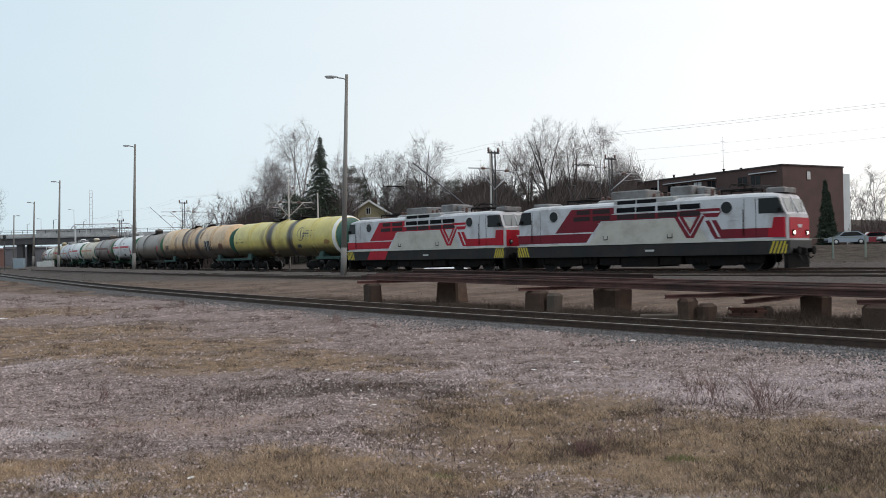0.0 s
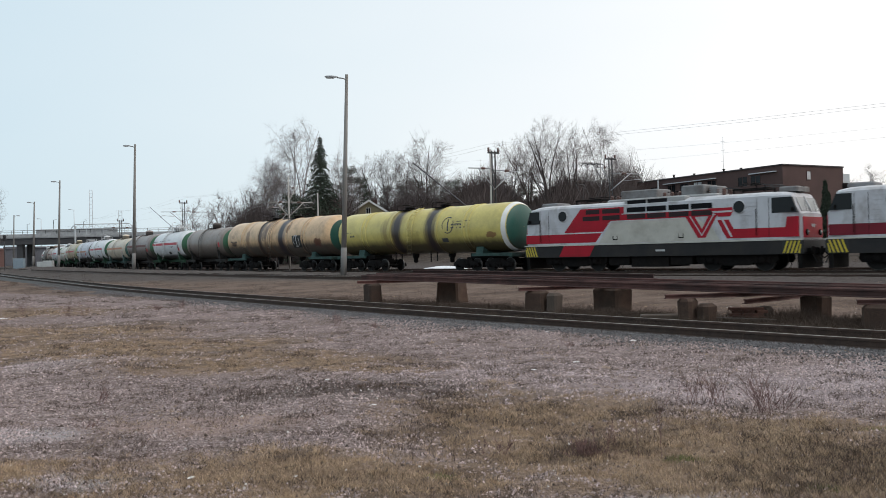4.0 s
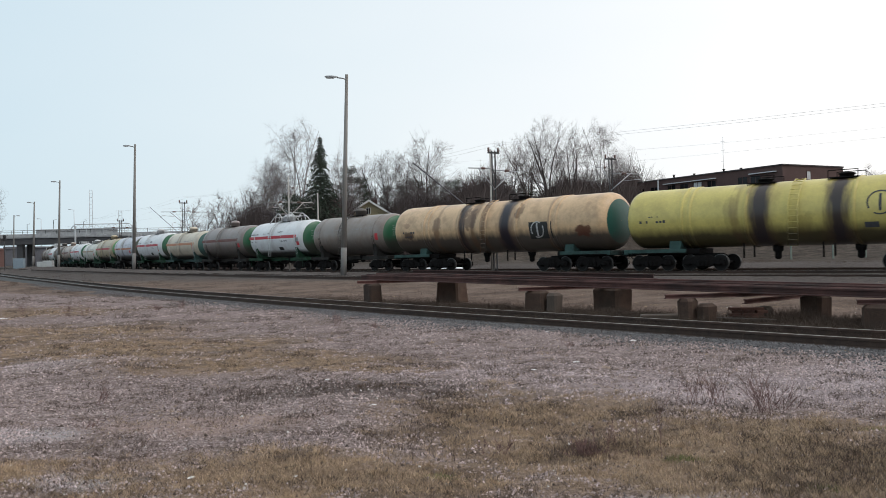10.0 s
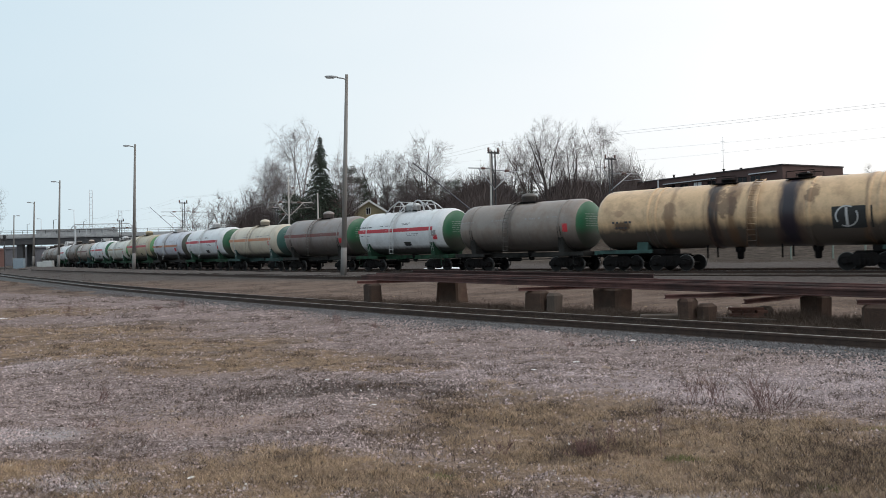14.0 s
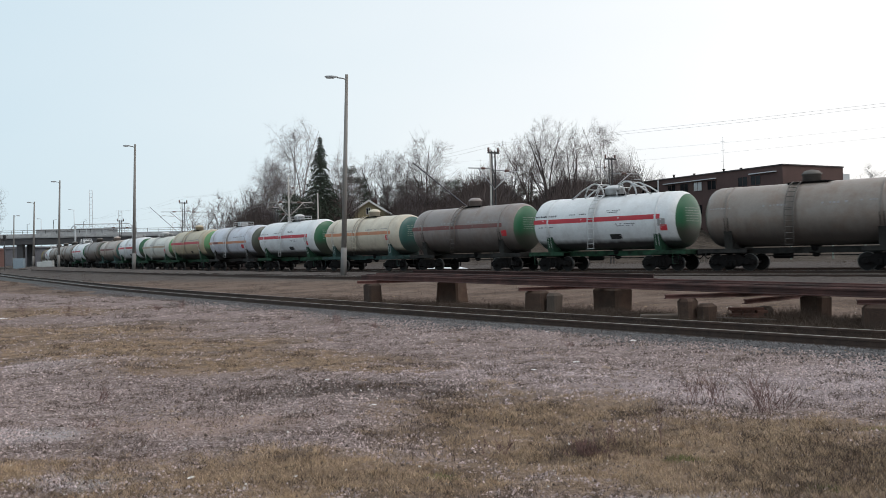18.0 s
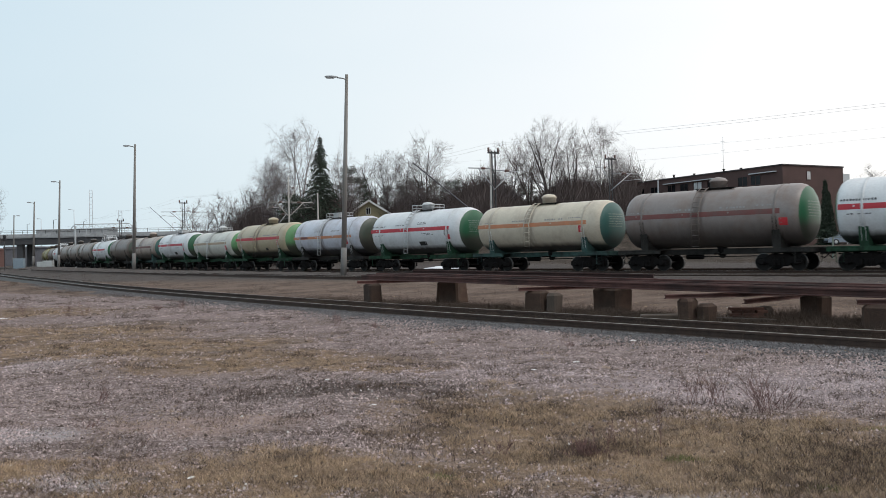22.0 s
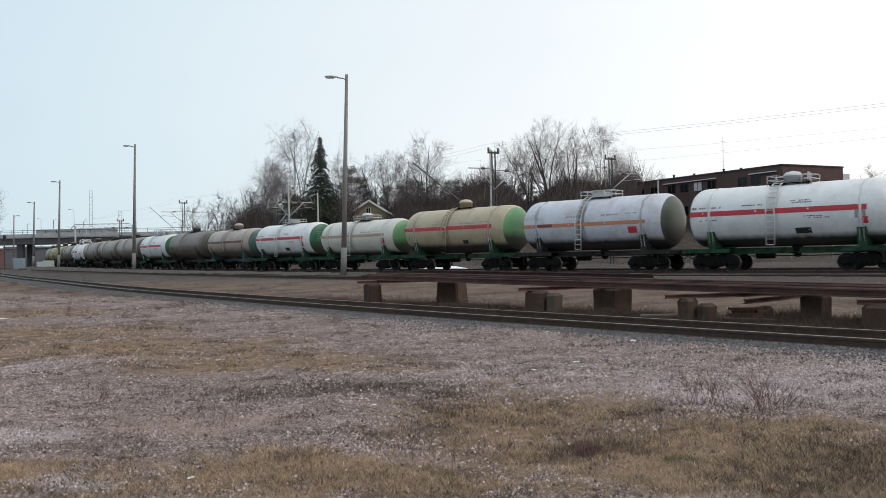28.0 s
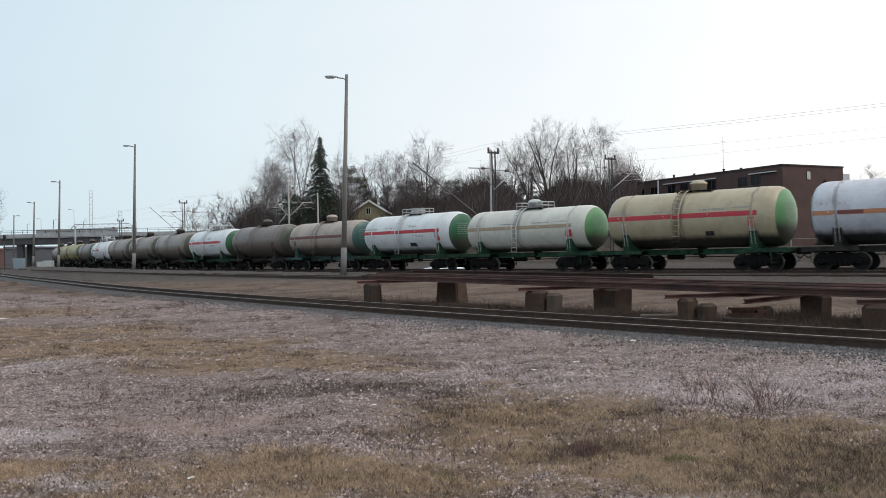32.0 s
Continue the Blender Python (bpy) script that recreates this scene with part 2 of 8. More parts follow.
SCRUB = mat("dark_dead_scrub", (0.072, 0.050, 0.038), 0.95, 0, 0.3, 0.5, 5, islands=True)
THICKET = mat("brown_thicket_twigs", (0.082, 0.062, 0.058), 0.95, 0, 0.3, 0.3, 5, islands=True)
NEEDLE = mat("dark_spruce_needles", (0.030, 0.042, 0.028), 0.9, 0, 0.3, 1, 10, islands=True)
PINE = mat("dull_pine_needles", (0.045, 0.058, 0.040), 0.9, 0, 0.3, 1, 10, islands=True)
GRASS = mat("dry_straw_grass", (0.50, 0.365, 0.245), 0.9, 0, 0.45, 2.2, 9, bump=0, stain=(0.11, 0.074, 0.05), stain_amt=0.85, stain_scale=2.2, islands=True)
WEED = mat("dead_weed_stems", (0.15, 0.088, 0.08), 0.9, 0, 0.3, 3, 20, islands=True)
MOSS = mat("dull_green_moss", (0.15, 0.165, 0.06), 0.95, 0, 0.3, 3, 20, bump=0, islands=True)
SNOW = mat("dirty_snow", (0.80, 0.81, 0.84), 0.7, 0, 0.08, 2, 30)
SOIL = mat("dark_soil_clods", (0.075, 0.052, 0.042), 0.95, 0, 0.3, 6, 30, islands=True)
CHIP = mat("pale_stone_chips", (0.50, 0.47, 0.45), 0.8, 0, 0.2, 6, 30, islands=True)
LITTER = mat("white_litter", (0.72, 0.72, 0.70), 0.6, 0, 0.08, 6, 30)
CABINET_BLUE = mat("blue_grey_cabinet_paint", (0.24, 0.30, 0.35), 0.6, 0, 0.1, 3, 30)
CABINET_PALE = mat("pale_cabinet_paint", (0.48, 0.50, 0.50), 0.6, 0, 0.1, 3, 30)


def glass(name, tint, rough=0.06, spec=0.6):
    m = bpy.data.materials.new(name)
    m.use_nodes = True
    b = m.node_tree.nodes["Principled BSDF"]
    b.inputs["Base Color"].default_value = (*tint, 1)
    b.inputs["Roughness"].default_value = rough
    b.inputs["Specular IOR Level"].default_value = spec
    return m


GLASS_DARK = glass("dark_window_glass", (0.008, 0.009, 0.011), 0.08, 0.22)
# pale tint stands in for daylight seen through a cab
GLASS_SKY = glass("windscreen_glass", (0.15, 0.165, 0.17), 0.04, 0.9)


def lamp_glow(name, color, strength):
    m = bpy.data.materials.new(name)
    m.use_nodes = True
    b = m.node_tree.nodes["Principled BSDF"]
    b.inputs["Base Color"].default_value = (*color, 1)
    b.inputs["Emission Color"].default_value = (*color, 1)
    b.inputs["Emission Strength"].default_value = strength
    return m


HEADLIGHT = lamp_glow("lit_headlight", (1.0, 0.93, 0.8), 3.0)


def ground_mat():
    """Pinkish gravel with straw-coloured grass patches, dark peaty spots and a sandy yard further off."""
    m = bpy.data.materials.new("gravel_and_dry_grass")
    m.use_nodes = True
    n, l = m.node_tree.nodes, m.node_tree.links
    b = n["Principled BSDF"]
    b.inputs["Roughness"].default_value = 0.95
    b.inputs["Specular IOR Level"].default_value = 0.15
    geo = n.new("ShaderNodeNewGeometry")
    pos = geo.outputs["Position"]

    def noise_tex(scale, detail, rough=0.6):
        t = n.new("ShaderNodeTexNoise")
        t.inputs["Scale"].default_value, t.inputs["Detail"].default_value = scale, detail
        t.inputs["Roughness"].default_value = rough
        l.new(pos, t.inputs["Vector"])
        return t.outputs["Fac"]

    def ramp(src, stops):
        r = n.new("ShaderNodeValToRGB")
        e = r.color_ramp.elements
        e[0].position, e[0].color = stops[0][0], (*stops[0][1], 1)
        e[1].position, e[1].color = stops[-1][0], (*stops[-1][1], 1)
        for p, c in stops[1:-1]:
            q = e.new(p)
            q.color = (*c, 1)
        l.new(src, r.inputs["Fac"])
        return r.outputs["Color"]

    def mix(fac, a, c):
        x = n.new("ShaderNodeMixRGB")
        if isinstance(fac, float):
            x.inputs["Fac"].default_value = fac
        else:
            l.new(fac, x.inputs["Fac"])
        l.new(a, x.inputs["Color1"])
        if isinstance(c, tuple):
            x.inputs["Color2"].default_value = (*c, 1)
        else:
            l.new(c, x.inputs["Color2"])
        return x.outputs[0]

    def math_(op, a, c):
        x = n.new("ShaderNodeMath")
        x.operation = op
        for i, v in enumerate((a, c)):
            if isinstance(v, (int, float)):
                x.inputs[i].default_value = v
            else:
                l.new(v, x.inputs[i])
        return x.outputs[0]

    def span(src, lo, hi, amount=1.0):
        r = n.new("ShaderNodeMapRange")
        r.inputs["From Min"].default_value, r.inputs["From Max"].default_value = lo, hi
        r.inputs["To Max"].default_value = amount
        l.new(src, r.inputs["Value"])
        return r.outputs[0]

    vor = n.new("ShaderNodeTexVoronoi")
    vor.inputs["Scale"].default_value = 46
    l.new(pos, vor.inputs["Vector"])
    vor2 = n.new("ShaderNodeTexVoronoi")
    vor2.inputs["Scale"].default_value = 21
    l.new(pos, vor2.inputs["Vector"])
    sepc = n.new("ShaderNodeSeparateXYZ")
    l.new(vor.outputs["Color"], sepc.inputs[0])
    sepd = n.new("ShaderNodeSeparateXYZ")
    l.new(vor2.outputs["Color"], sepd.inputs[0])
    gravel = ramp(sepc.outputs[0], [(0.0, (0.10, 0.074, 0.07)), (0.3, (0.20, 0.150, 0.143)), (0.78, (0.30, 0.232, 0.224)), (1.0, (0.50, 0.43, 0.42))])
    coarse = ramp(sepd.outputs[0], [(0.0, (0.09, 0.067, 0.062)), (0.5, (0.23, 0.172, 0.165)), (1.0, (0.44, 0.365, 0.36))])
    gravel = mix(span(noise_tex(1.2, 3), 0.45, 0.62, 0.55), gravel, coarse)
    gravel = mix(span(noise_tex(0.45, 5), 0.50, 0.66, 0.5), gravel, (0.135, 0.10, 0.088))
    straw = ramp(noise_tex(22, 8, 0.8), [(0.30, (0.075, 0.050, 0.034)), (0.5, (0.21, 0.145, 0.100)), (0.70, (0.42, 0.30, 0.215))])
    straw = mix(span(noise_tex(1.1, 4), 0.5, 0.66, 0.8), straw, (0.095, 0.066, 0.046))

    # straw patches: centre x, y, half-widths
    sep = n.new("ShaderNodeSeparateXYZ")
    l.new(pos, sep.inputs[0])
    X, Y, Z = sep.outputs[0], sep.outputs[1], sep.outputs[2]
    wobble = math_('MULTIPLY', math_('SUBTRACT', noise_tex(1.1, 12, 0.85), 0.5), 4.6)
    total = None
    for cx, cy, rx, ry in STRAW:
        dx = math_('DIVIDE', math_('SUBTRACT', X, cx), rx)
        dy = math_('DIVIDE', math_('SUBTRACT', Y, cy), ry)
        d = math_('ADD', math_('MULTIPLY', dx, dx), math_('MULTIPLY', dy, dy))
        v = math_('SUBTRACT', 1.25, d)
        total = v if total is None else math_('MAXIMUM', total, v)
    mask = span(math_('ADD', math_('MULTIPLY', math_('MAXIMUM', total, -0.9), 0.9), wobble), -0.35, 0.75, 0.95)
    col = mix(mask, gravel, straw)
    col = mix(span(noise_tex(2.6, 7, 0.75), 0.51, 0.63, 0.68), col, (0.10, 0.070, 0.054))
    col = mix(span(noise_tex(1.7, 6, 0.7), 0.60, 0.70, 0.5), col, (0.34, 0.275, 0.26))
    col = mix(span(noise_tex(5.5, 6, 0.75), 0.55, 0.66, 0.7), col, (0.075, 0.052, 0.041))
    col = mix(span(noise_tex(4.3, 6, 0.75), 0.60, 0.70, 0.55), col, (0.46, 0.385, 0.36))
    # peaty and pale spots
    for ex, ey, rx, ry, tone, much in ((3.4, 7.0, 0.5, 0.8, (0.075, 0.047, 0.034), 0.8), (-1.3, 11.2, 1.9, 1.0, (0.075, 0.06, 0.055), 0.8), (1.28, 7.8, 0.35, 0.28, (0.07, 0.045, 0.035), 0.8),
                                       (-8.5, 24.0, 3.0, 1.2, (0.08, 0.055, 0.04), 0.7), (-4.2, 19.6, 2.4, 0.7, (0.10, 0.07, 0.05), 0.6), (-2.6, 9.2, 1.3, 0.6, (0.36, 0.26, 0.225), 0.6),
                                       (-2.95, 6.9, 0.5, 0.28, (0.44, 0.41, 0.41), 0.8), (-4.2, 8.7, 0.6, 0.45, (0.40, 0.38, 0.39), 0.75), (-6.7, 14.6, 0.8, 0.9, (0.36, 0.32, 0.32), 0.6),
                                       (1.4, 6.2, 0.7, 0.2, (0.36, 0.33, 0.33), 0.7), (3.6, 10.6, 2.4, 1.0, (0.38, 0.315, 0.33), 0.6), (6.0, 11.2, 2.4, 1.6, (0.36, 0.30, 0.315), 0.55)):
        cx = math_('DIVIDE', math_('SUBTRACT', X, ex), rx)
        cy = math_('DIVIDE', math_('SUBTRACT', Y, ey), ry)
        spot = math_('SUBTRACT', math_('ADD', 1.0, math_('MULTIPLY', wobble, 0.9)), math_('ADD', math_('MULTIPLY', cx, cx), math_('MULTIPLY', cy, cy)))
        ragged = math_('MULTIPLY', span(spot, -0.2, 0.9, much), span(noise_tex(9, 5, 0.8), 0.34, 0.52))
        col = mix(ragged, col, tone)
    # sandy yard beyond the siding, brown scrubby soil on the hill
    sand = ramp(noise_tex(0.35, 8, 0.7), [(0.32, (0.05, 0.033, 0.024)), (0.46, (0.136, 0.094, 0.074)), (0.70, (0.225, 0.163, 0.134))])
    sand = mix(span(noise_tex(2.2, 9, 0.8), 0.47, 0.66, 0.75), sand, (0.085, 0.06, 0.045))
    sand = mix(span(noise_tex(14, 4, 0.7), 0.55, 0.70, 0.6), sand, (0.32, 0.26, 0.23))
    u = math_('ADD', math_('MULTIPLY', X, 0.69), math_('MULTIPLY', Y, 0.724))
    far = span(math_('ADD', u, wobble), 18.2, 19.6)
    col = mix(far, col, sand)
    # darker strip of ground under the stacked rails
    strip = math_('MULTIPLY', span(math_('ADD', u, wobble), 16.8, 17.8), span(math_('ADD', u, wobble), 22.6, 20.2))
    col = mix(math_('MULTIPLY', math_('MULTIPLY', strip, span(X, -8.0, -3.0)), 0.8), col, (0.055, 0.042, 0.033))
    grey = ramp(noise_tex(6, 5, 0.7), [(0.3, (0.045, 0.038, 0.035)), (0.7, (0.132, 0.112, 0.105))])
    col = mix(span(math_('ADD', u, wobble), 31.0, 34.5), col, grey)
    soil = ramp(noise_tex(0.7, 9, 0.8), [(0.34, (0.022, 0.017, 0.015)), (0.5, (0.060, 0.047, 0.038)), (0.66, (0.122, 0.098, 0.080))])
    col = mix(span(math_('ADD', u, wobble), 62, 72), col, soil)
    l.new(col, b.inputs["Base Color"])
    bp = n.new("ShaderNodeBump")
    bp.inputs["Strength"].default_value, bp.inputs["Distance"].default_value = 0.7, 0.035
    hgt = math_('ADD', math_('MULTIPLY', vor.outputs["Distance"], 0.8), noise_tex(30, 4))
    l.new(hgt, bp.inputs["Height"])
    l.new(bp.outputs[0], b.inputs["Normal"])
    return m


# dry grass: centre x, y and half-widths of each patch
STRAW = ((-10.5, 20.8, 4.2, 3.6), (-6.4, 17.2, 3.4, 2.7), (-3.1, 14.7, 2.5, 1.5), (-1.0, 13.4, 1.2, 0.6), (0.9, 8.9, 1.5, 1.9), (2.3, 7.5, 2.4, 1.6), (-1.2, 6.9, 1.9, 1.0),
         (4.5, 6.9, 1.8, 1.4), (-3.7, 6.9, 0.6, 0.5), (0.5, 5.3, 6.0, 0.7), (-16.0, 30.0, 5.0, 3.0), (-9.5, 12.0, 2.5, 1.5))
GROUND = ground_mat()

# ---- building helpers ----


class Shape:
    """Gathers vertices and faces of one mesh."""

    def __init__(self):
        self.v, self.f, self.sm = [], [], []

    def add(self, verts, faces, smooth=False):
        o = len(self.v)
        self.v += [tuple(p) for p in verts]
        self.f += [tuple(i + o for i in f) for f in faces]
        self.sm += [smooth] * len(faces)
        return self

    def box(self, x0, x1, y0, y1, z0, z1, bev=0.0, m=None):
        """A box; bev chamfers its upright and top edges a little."""
        if bev <= 0:
            vs = [(x0, y0, z0), (x1, y0, z0), (x1, y1, z0), (x0, y1, z0), (x0, y0, z1), (x1, y0, z1), (x1, y1, z1), (x0, y1, z1)]
            fs = [(3, 2, 1, 0), (4, 5, 6, 7), (0, 1, 5, 4), (1, 2, 6, 5), (2, 3, 7, 6), (3, 0, 4, 7)]
        else:
            c = bev

            def ring(d, z):
                return [(x0 + c + d, y0 + d, z), (x1 - c - d, y0 + d, z), (x1 - d, y0 + c + d, z), (x1 - d, y1 - c - d, z),
                        (x1 - c - d, y1 - d, z), (x0 + c + d, y1 - d, z), (x0 + d, y1 - c - d, z), (x0 + d, y0 + c + d, z)]
            vs = ring(0, z0) + ring(0, z1 - c) + ring(c * 0.8, z1)
            fs = [tuple(range(7, -1, -1)), tuple(range(16, 24))]
            for k in (0, 8):
                fs += [(k + i, k + (i + 1) % 8, k + 8 + (i + 1) % 8, k + 8 + i) for i in range(8)]
        if m is not None:
            vs = [m @ Vector(p) for p in vs]
        return self.add(vs, fs)

    def tube(self, pts, r, n=6, r1=None, cap=True, smooth=True):
        """A round bar along points, tapering from r to r1."""
        pts = [Vector(p) for p in pts]
        r1 = r if r1 is None else r1
        vs, fs, k = [], [], len(pts)
        up0 = Vector((0, 0, 1))
        for i, p in enumerate(pts):
            d = (pts[min(i + 1, k - 1)] - pts[max(i - 1, 0)])
            d = d.normalized() if d.length > 1e-9 else Vector((1, 0, 0))
            up = up0 if abs(d.z) < 0.95 else Vector((1, 0, 0))
            a = d.cross(up).normalized()
            c = a.cross(d)
            rr = r + (r1 - r) * i / max(1, k - 1)
            vs += [p + a * (rr * math.cos(2 * math.pi * j / n)) + c * (rr * math.sin(2 * math.pi * j / n)) for j in range(n)]
        for i in range(k - 1):
            fs += [(i * n + j, i * n + (j + 1) % n, (i + 1) * n + (j + 1) % n, (i + 1) * n + j) for j in range(n)]
        self.add(vs, fs, smooth)
        if cap:
            o = len(self.v) - len(vs)
            self.f += [tuple(o + j for j in range(n - 1, -1, -1)), tuple(o + (k - 1) * n + j for j in range(n))]
            self.sm += [False, False]
        return self

    def lathe(self, prof, axis='x', n=40, c=(0, 0, 0), cap=True, smooth=True):
        """A turned body: prof is a list of (distance along the axis, radius)."""
        vs, fs = [], []
        for a, r in prof:
            for j in range(n):
                t = 2 * math.pi * j / n
                u, w = r * math.cos(t), r * math.sin(t)
                p = {'x': (a, u, w), 'y': (w, a, u), 'z': (u, w, a)}[axis]
                vs.append((p[0] + c[0], p[1] + c[1], p[2] + c[2]))
        k = len(prof)
        for i in range(k - 1):
            fs += [(i * n + j, i * n + (j + 1) % n, (i + 1) * n + (j + 1) % n, (i + 1) * n + j) for j in range(n)]
        o = len(self.v)
        self.add(vs, fs, smooth)
        if cap:
            self.f += [tuple(o + j for j in range(n - 1, -1, -1)), tuple(o + (k - 1) * n + j for j in range(n))]
            self.sm += [False, False]
        return self

    def prism(self, poly, y0, y1, plane='xz'):
        """A polygon in a plane, given thickness along the third axis."""
        k = len(poly)
        put = {'xz': lambda a, b, t: (a, t, b), 'yz': lambda a, b, t: (t, a, b), 'xy': lambda a, b, t: (a, b, t)}[plane]
        vs = [put(a, b, y0) for a, b in poly] + [put(a, b, y1) for a, b in poly]
        fs = [tuple(range(k)), tuple(range(2 * k - 1, k - 1, -1))] + [(i, k + i, k + (i + 1) % k, (i + 1) % k) for i in range(k)]
        return self.add(vs, fs)

    def patch(self, r, x0, x1, a0, a1, n=8, thick=0.008, side=-1):
        """A curved plate on a lying cylinder round x: angles in degrees up from the horizontal, on the side -y or +y."""
        vs, fs = [], []
        for rr in (r, r + thick):
            for x in (x0, x1):
                for j in range(n + 1):
                    t = radians(a0 + (a1 - a0) * j / n)
                    vs.append((x, side * rr * math.cos(t), rr * math.sin(t)))
        m = n + 1
        for j in range(n):
            fs += [(j, j + 1, m + j + 1, m + j), (2 * m + j, 3 * m + j, 3 * m + j + 1, 2 * m + j + 1),
                   (j, 2 * m + j, 2 * m + j + 1, j + 1), (m + j, m + j + 1, 3 * m + j + 1, 3 * m + j)]
        fs += [(0, m, 3 * m, 2 * m), (n, 2 * m + n, 3 * m + n, m + n)]
        return self.add(vs, fs)

    def mesh(self, name, material):
        me = bpy.data.meshes.new(name)
        me.from_pydata(self.v, [], self.f)
        me.polygons.foreach_set("use_smooth", self.sm)
        me.materials.append(material)
        b = bmesh.new()
        b.from_mesh(me)
        bmesh.ops.recalc_face_normals(b, faces=b.faces)
        b.to_mesh(me)
        b.free()
        return me


def part(name, shape, material, parent, label="", at=None):
    """Links a shape or a ready mesh as one object under a thing or a part."""
    me = shape if isinstance(shape, bpy.types.Mesh) else shape.mesh(name, material)
    ob = new(name, me)
    ob.parent = parent
    if at is not None:
        ob.matrix_basis = at if isinstance(at, Matrix) else Matrix.Translation(at)
    if label:
        ob["label"] = label
    return ob


def thing(name, m, label, category, group="", kind=""):
    ob = new(name)
    ob.empty_display_size = 0.3
    ob.matrix_basis = m
    return tagged(ob, label, category, group, kind)


def solo(name, shape, material, m, label, category, group="", kind=""):
    """A thing that is a single mesh."""
    me = shape if isinstance(shape, bpy.types.Mesh) else shape.mesh(name, material)
    ob = new(name, me)
    ob.matrix_basis = m
    return tagged(ob, label, category, group, kind)


CACHE = {}


def cached(key, make, material):
    """One mesh shared by alike pieces."""
    if key not in CACHE:
        CACHE[key] = make().mesh(key, material)
    return CACHE[key]


# ---- the main line: a long curve, s runs back along the train, off is away from the camera ----
AL, D0, K2, K3, K4 = 0.88716, 46.712, 4.636e-3, -2.534e-5, 0.611e-7
RAIL_Z = EYE_Z - 1.195
S_GRID = np.arange(-220, 420.1, 0.25)
_sc = np.clip(S_GRID, -20, 300)
_ph = K2 * _sc + K3 * _sc ** 2 + K4 * _sc ** 3
_a, _b = np.cumsum(np.cos(_ph)) * 0.25, np.cumsum(np.sin(_ph)) * 0.25
_i0 = int(np.argmin(abs(S_GRID)))
_a, _b = _a - _a[_i0], _b - _b[_i0]


def line(s, off=0.0):
    """World x, y of the main line's centre at s, moved sideways by off."""
    a, b, h = np.interp(s, S_GRID, _a), np.interp(s, S_GRID, _b), np.interp(s, S_GRID, _ph)
    a, b = a - np.sin(h) * off, b + np.cos(h) * off + D0
    return -math.sin(AL) * a + math.cos(AL) * b, math.cos(AL) * a + math.sin(AL) * b


_LX, _LY = line(S_GRID)


def track_coords(x, y):
    """s and off of world points (arrays)."""
    x, y = np.atleast_1d(np.asarray(x, float)), np.atleast_1d(np.asarray(y, float))
    gx, gy, gs = _LX[::8], _LY[::8], S_GRID[::8]
    j = np.empty(len(x), int)
    for c in range(0, len(x), 20000):
        j[c:c + 20000] = np.argmin((x[c:c + 20000, None] - gx) ** 2 + (y[c:c + 20000, None] - gy) ** 2, axis=1)
    h = np.interp(gs[j], S_GRID, _ph)
    nx, ny = math.cos(AL) * np.cos(h) + math.sin(AL) * np.sin(h), math.sin(AL) * np.cos(h) - math.cos(AL) * np.sin(h)
    return gs[j], (x - gx[j]) * nx + (y - gy[j]) * ny


def travelled(t):
    """Metres that the train has gone since 16 s."""
    u = (t - 16) / 16
    return 4.76578 * (t - 16) - 1.0425 * u ** 2 + 0.5427 * (u ** 3 - u) - 0.6075 * (u ** 4 - u ** 2)


def vehicle_pose(s, pivot):
    """The pose of a vehicle whose bogies stand at s - pivot and s + pivot; it heads along +x."""
    (fx, fy), (bx, by) = line(s - pivot), line(s + pivot)
    return Matrix.Translation(((fx + bx) / 2, (fy + by) / 2, RAIL_Z)) @ pose(0, 0, 0, 0, 0, math.degrees(math.atan2(fy - by, fx - bx)))


def smooth01(v):
    v = np.clip(v, 0, 1)
    return v * v * (3 - 2 * v)


# siding in the foreground: parallel further back, swinging towards the main line on the left
SID_S = np.array([-60, -20, 3, 8, 13.5, 19, 31.2, 46.2, 67.8, 107.8, 160, 240])
SID_OFF = np.array([-41, -34.5, -30.3, -29.4, -28.3, -27.2, -24.9, -22.7, -19.8, -17.0, -15.0, -14.5])
SID_Z = EYE_Z - 1.55


def siding_off(s):
    w = np.array([-8, -4, 0, 4, 8])
    return np.mean([np.interp(np.asarray(s) + k, SID_S, SID_OFF) for k in w], axis=0)


def yard_off(s):
    """Second yard track, which draws nearer to the main line on the left."""
    w = np.array([-10, -5, 0, 5, 10])
    return np.mean([np.interp(np.asarray(s) + k, [-60, 0, 20, 37.5, 49, 66, 84, 113, 138, 300], [-13, -12.8, -12.5, -12.0, -11.3, -10.6, -10.2, -10.0, -10.0, -10.0]) for k in w], axis=0)


def yard_z(s):
    """Rail height of the yard track, which climbs a little to the left."""
    return float(np.interp(s, [0, 37, 66, 84, 113, 138, 220], [0.52, 0.56, 0.64, 0.71, 0.78, 0.87, 1.0]))


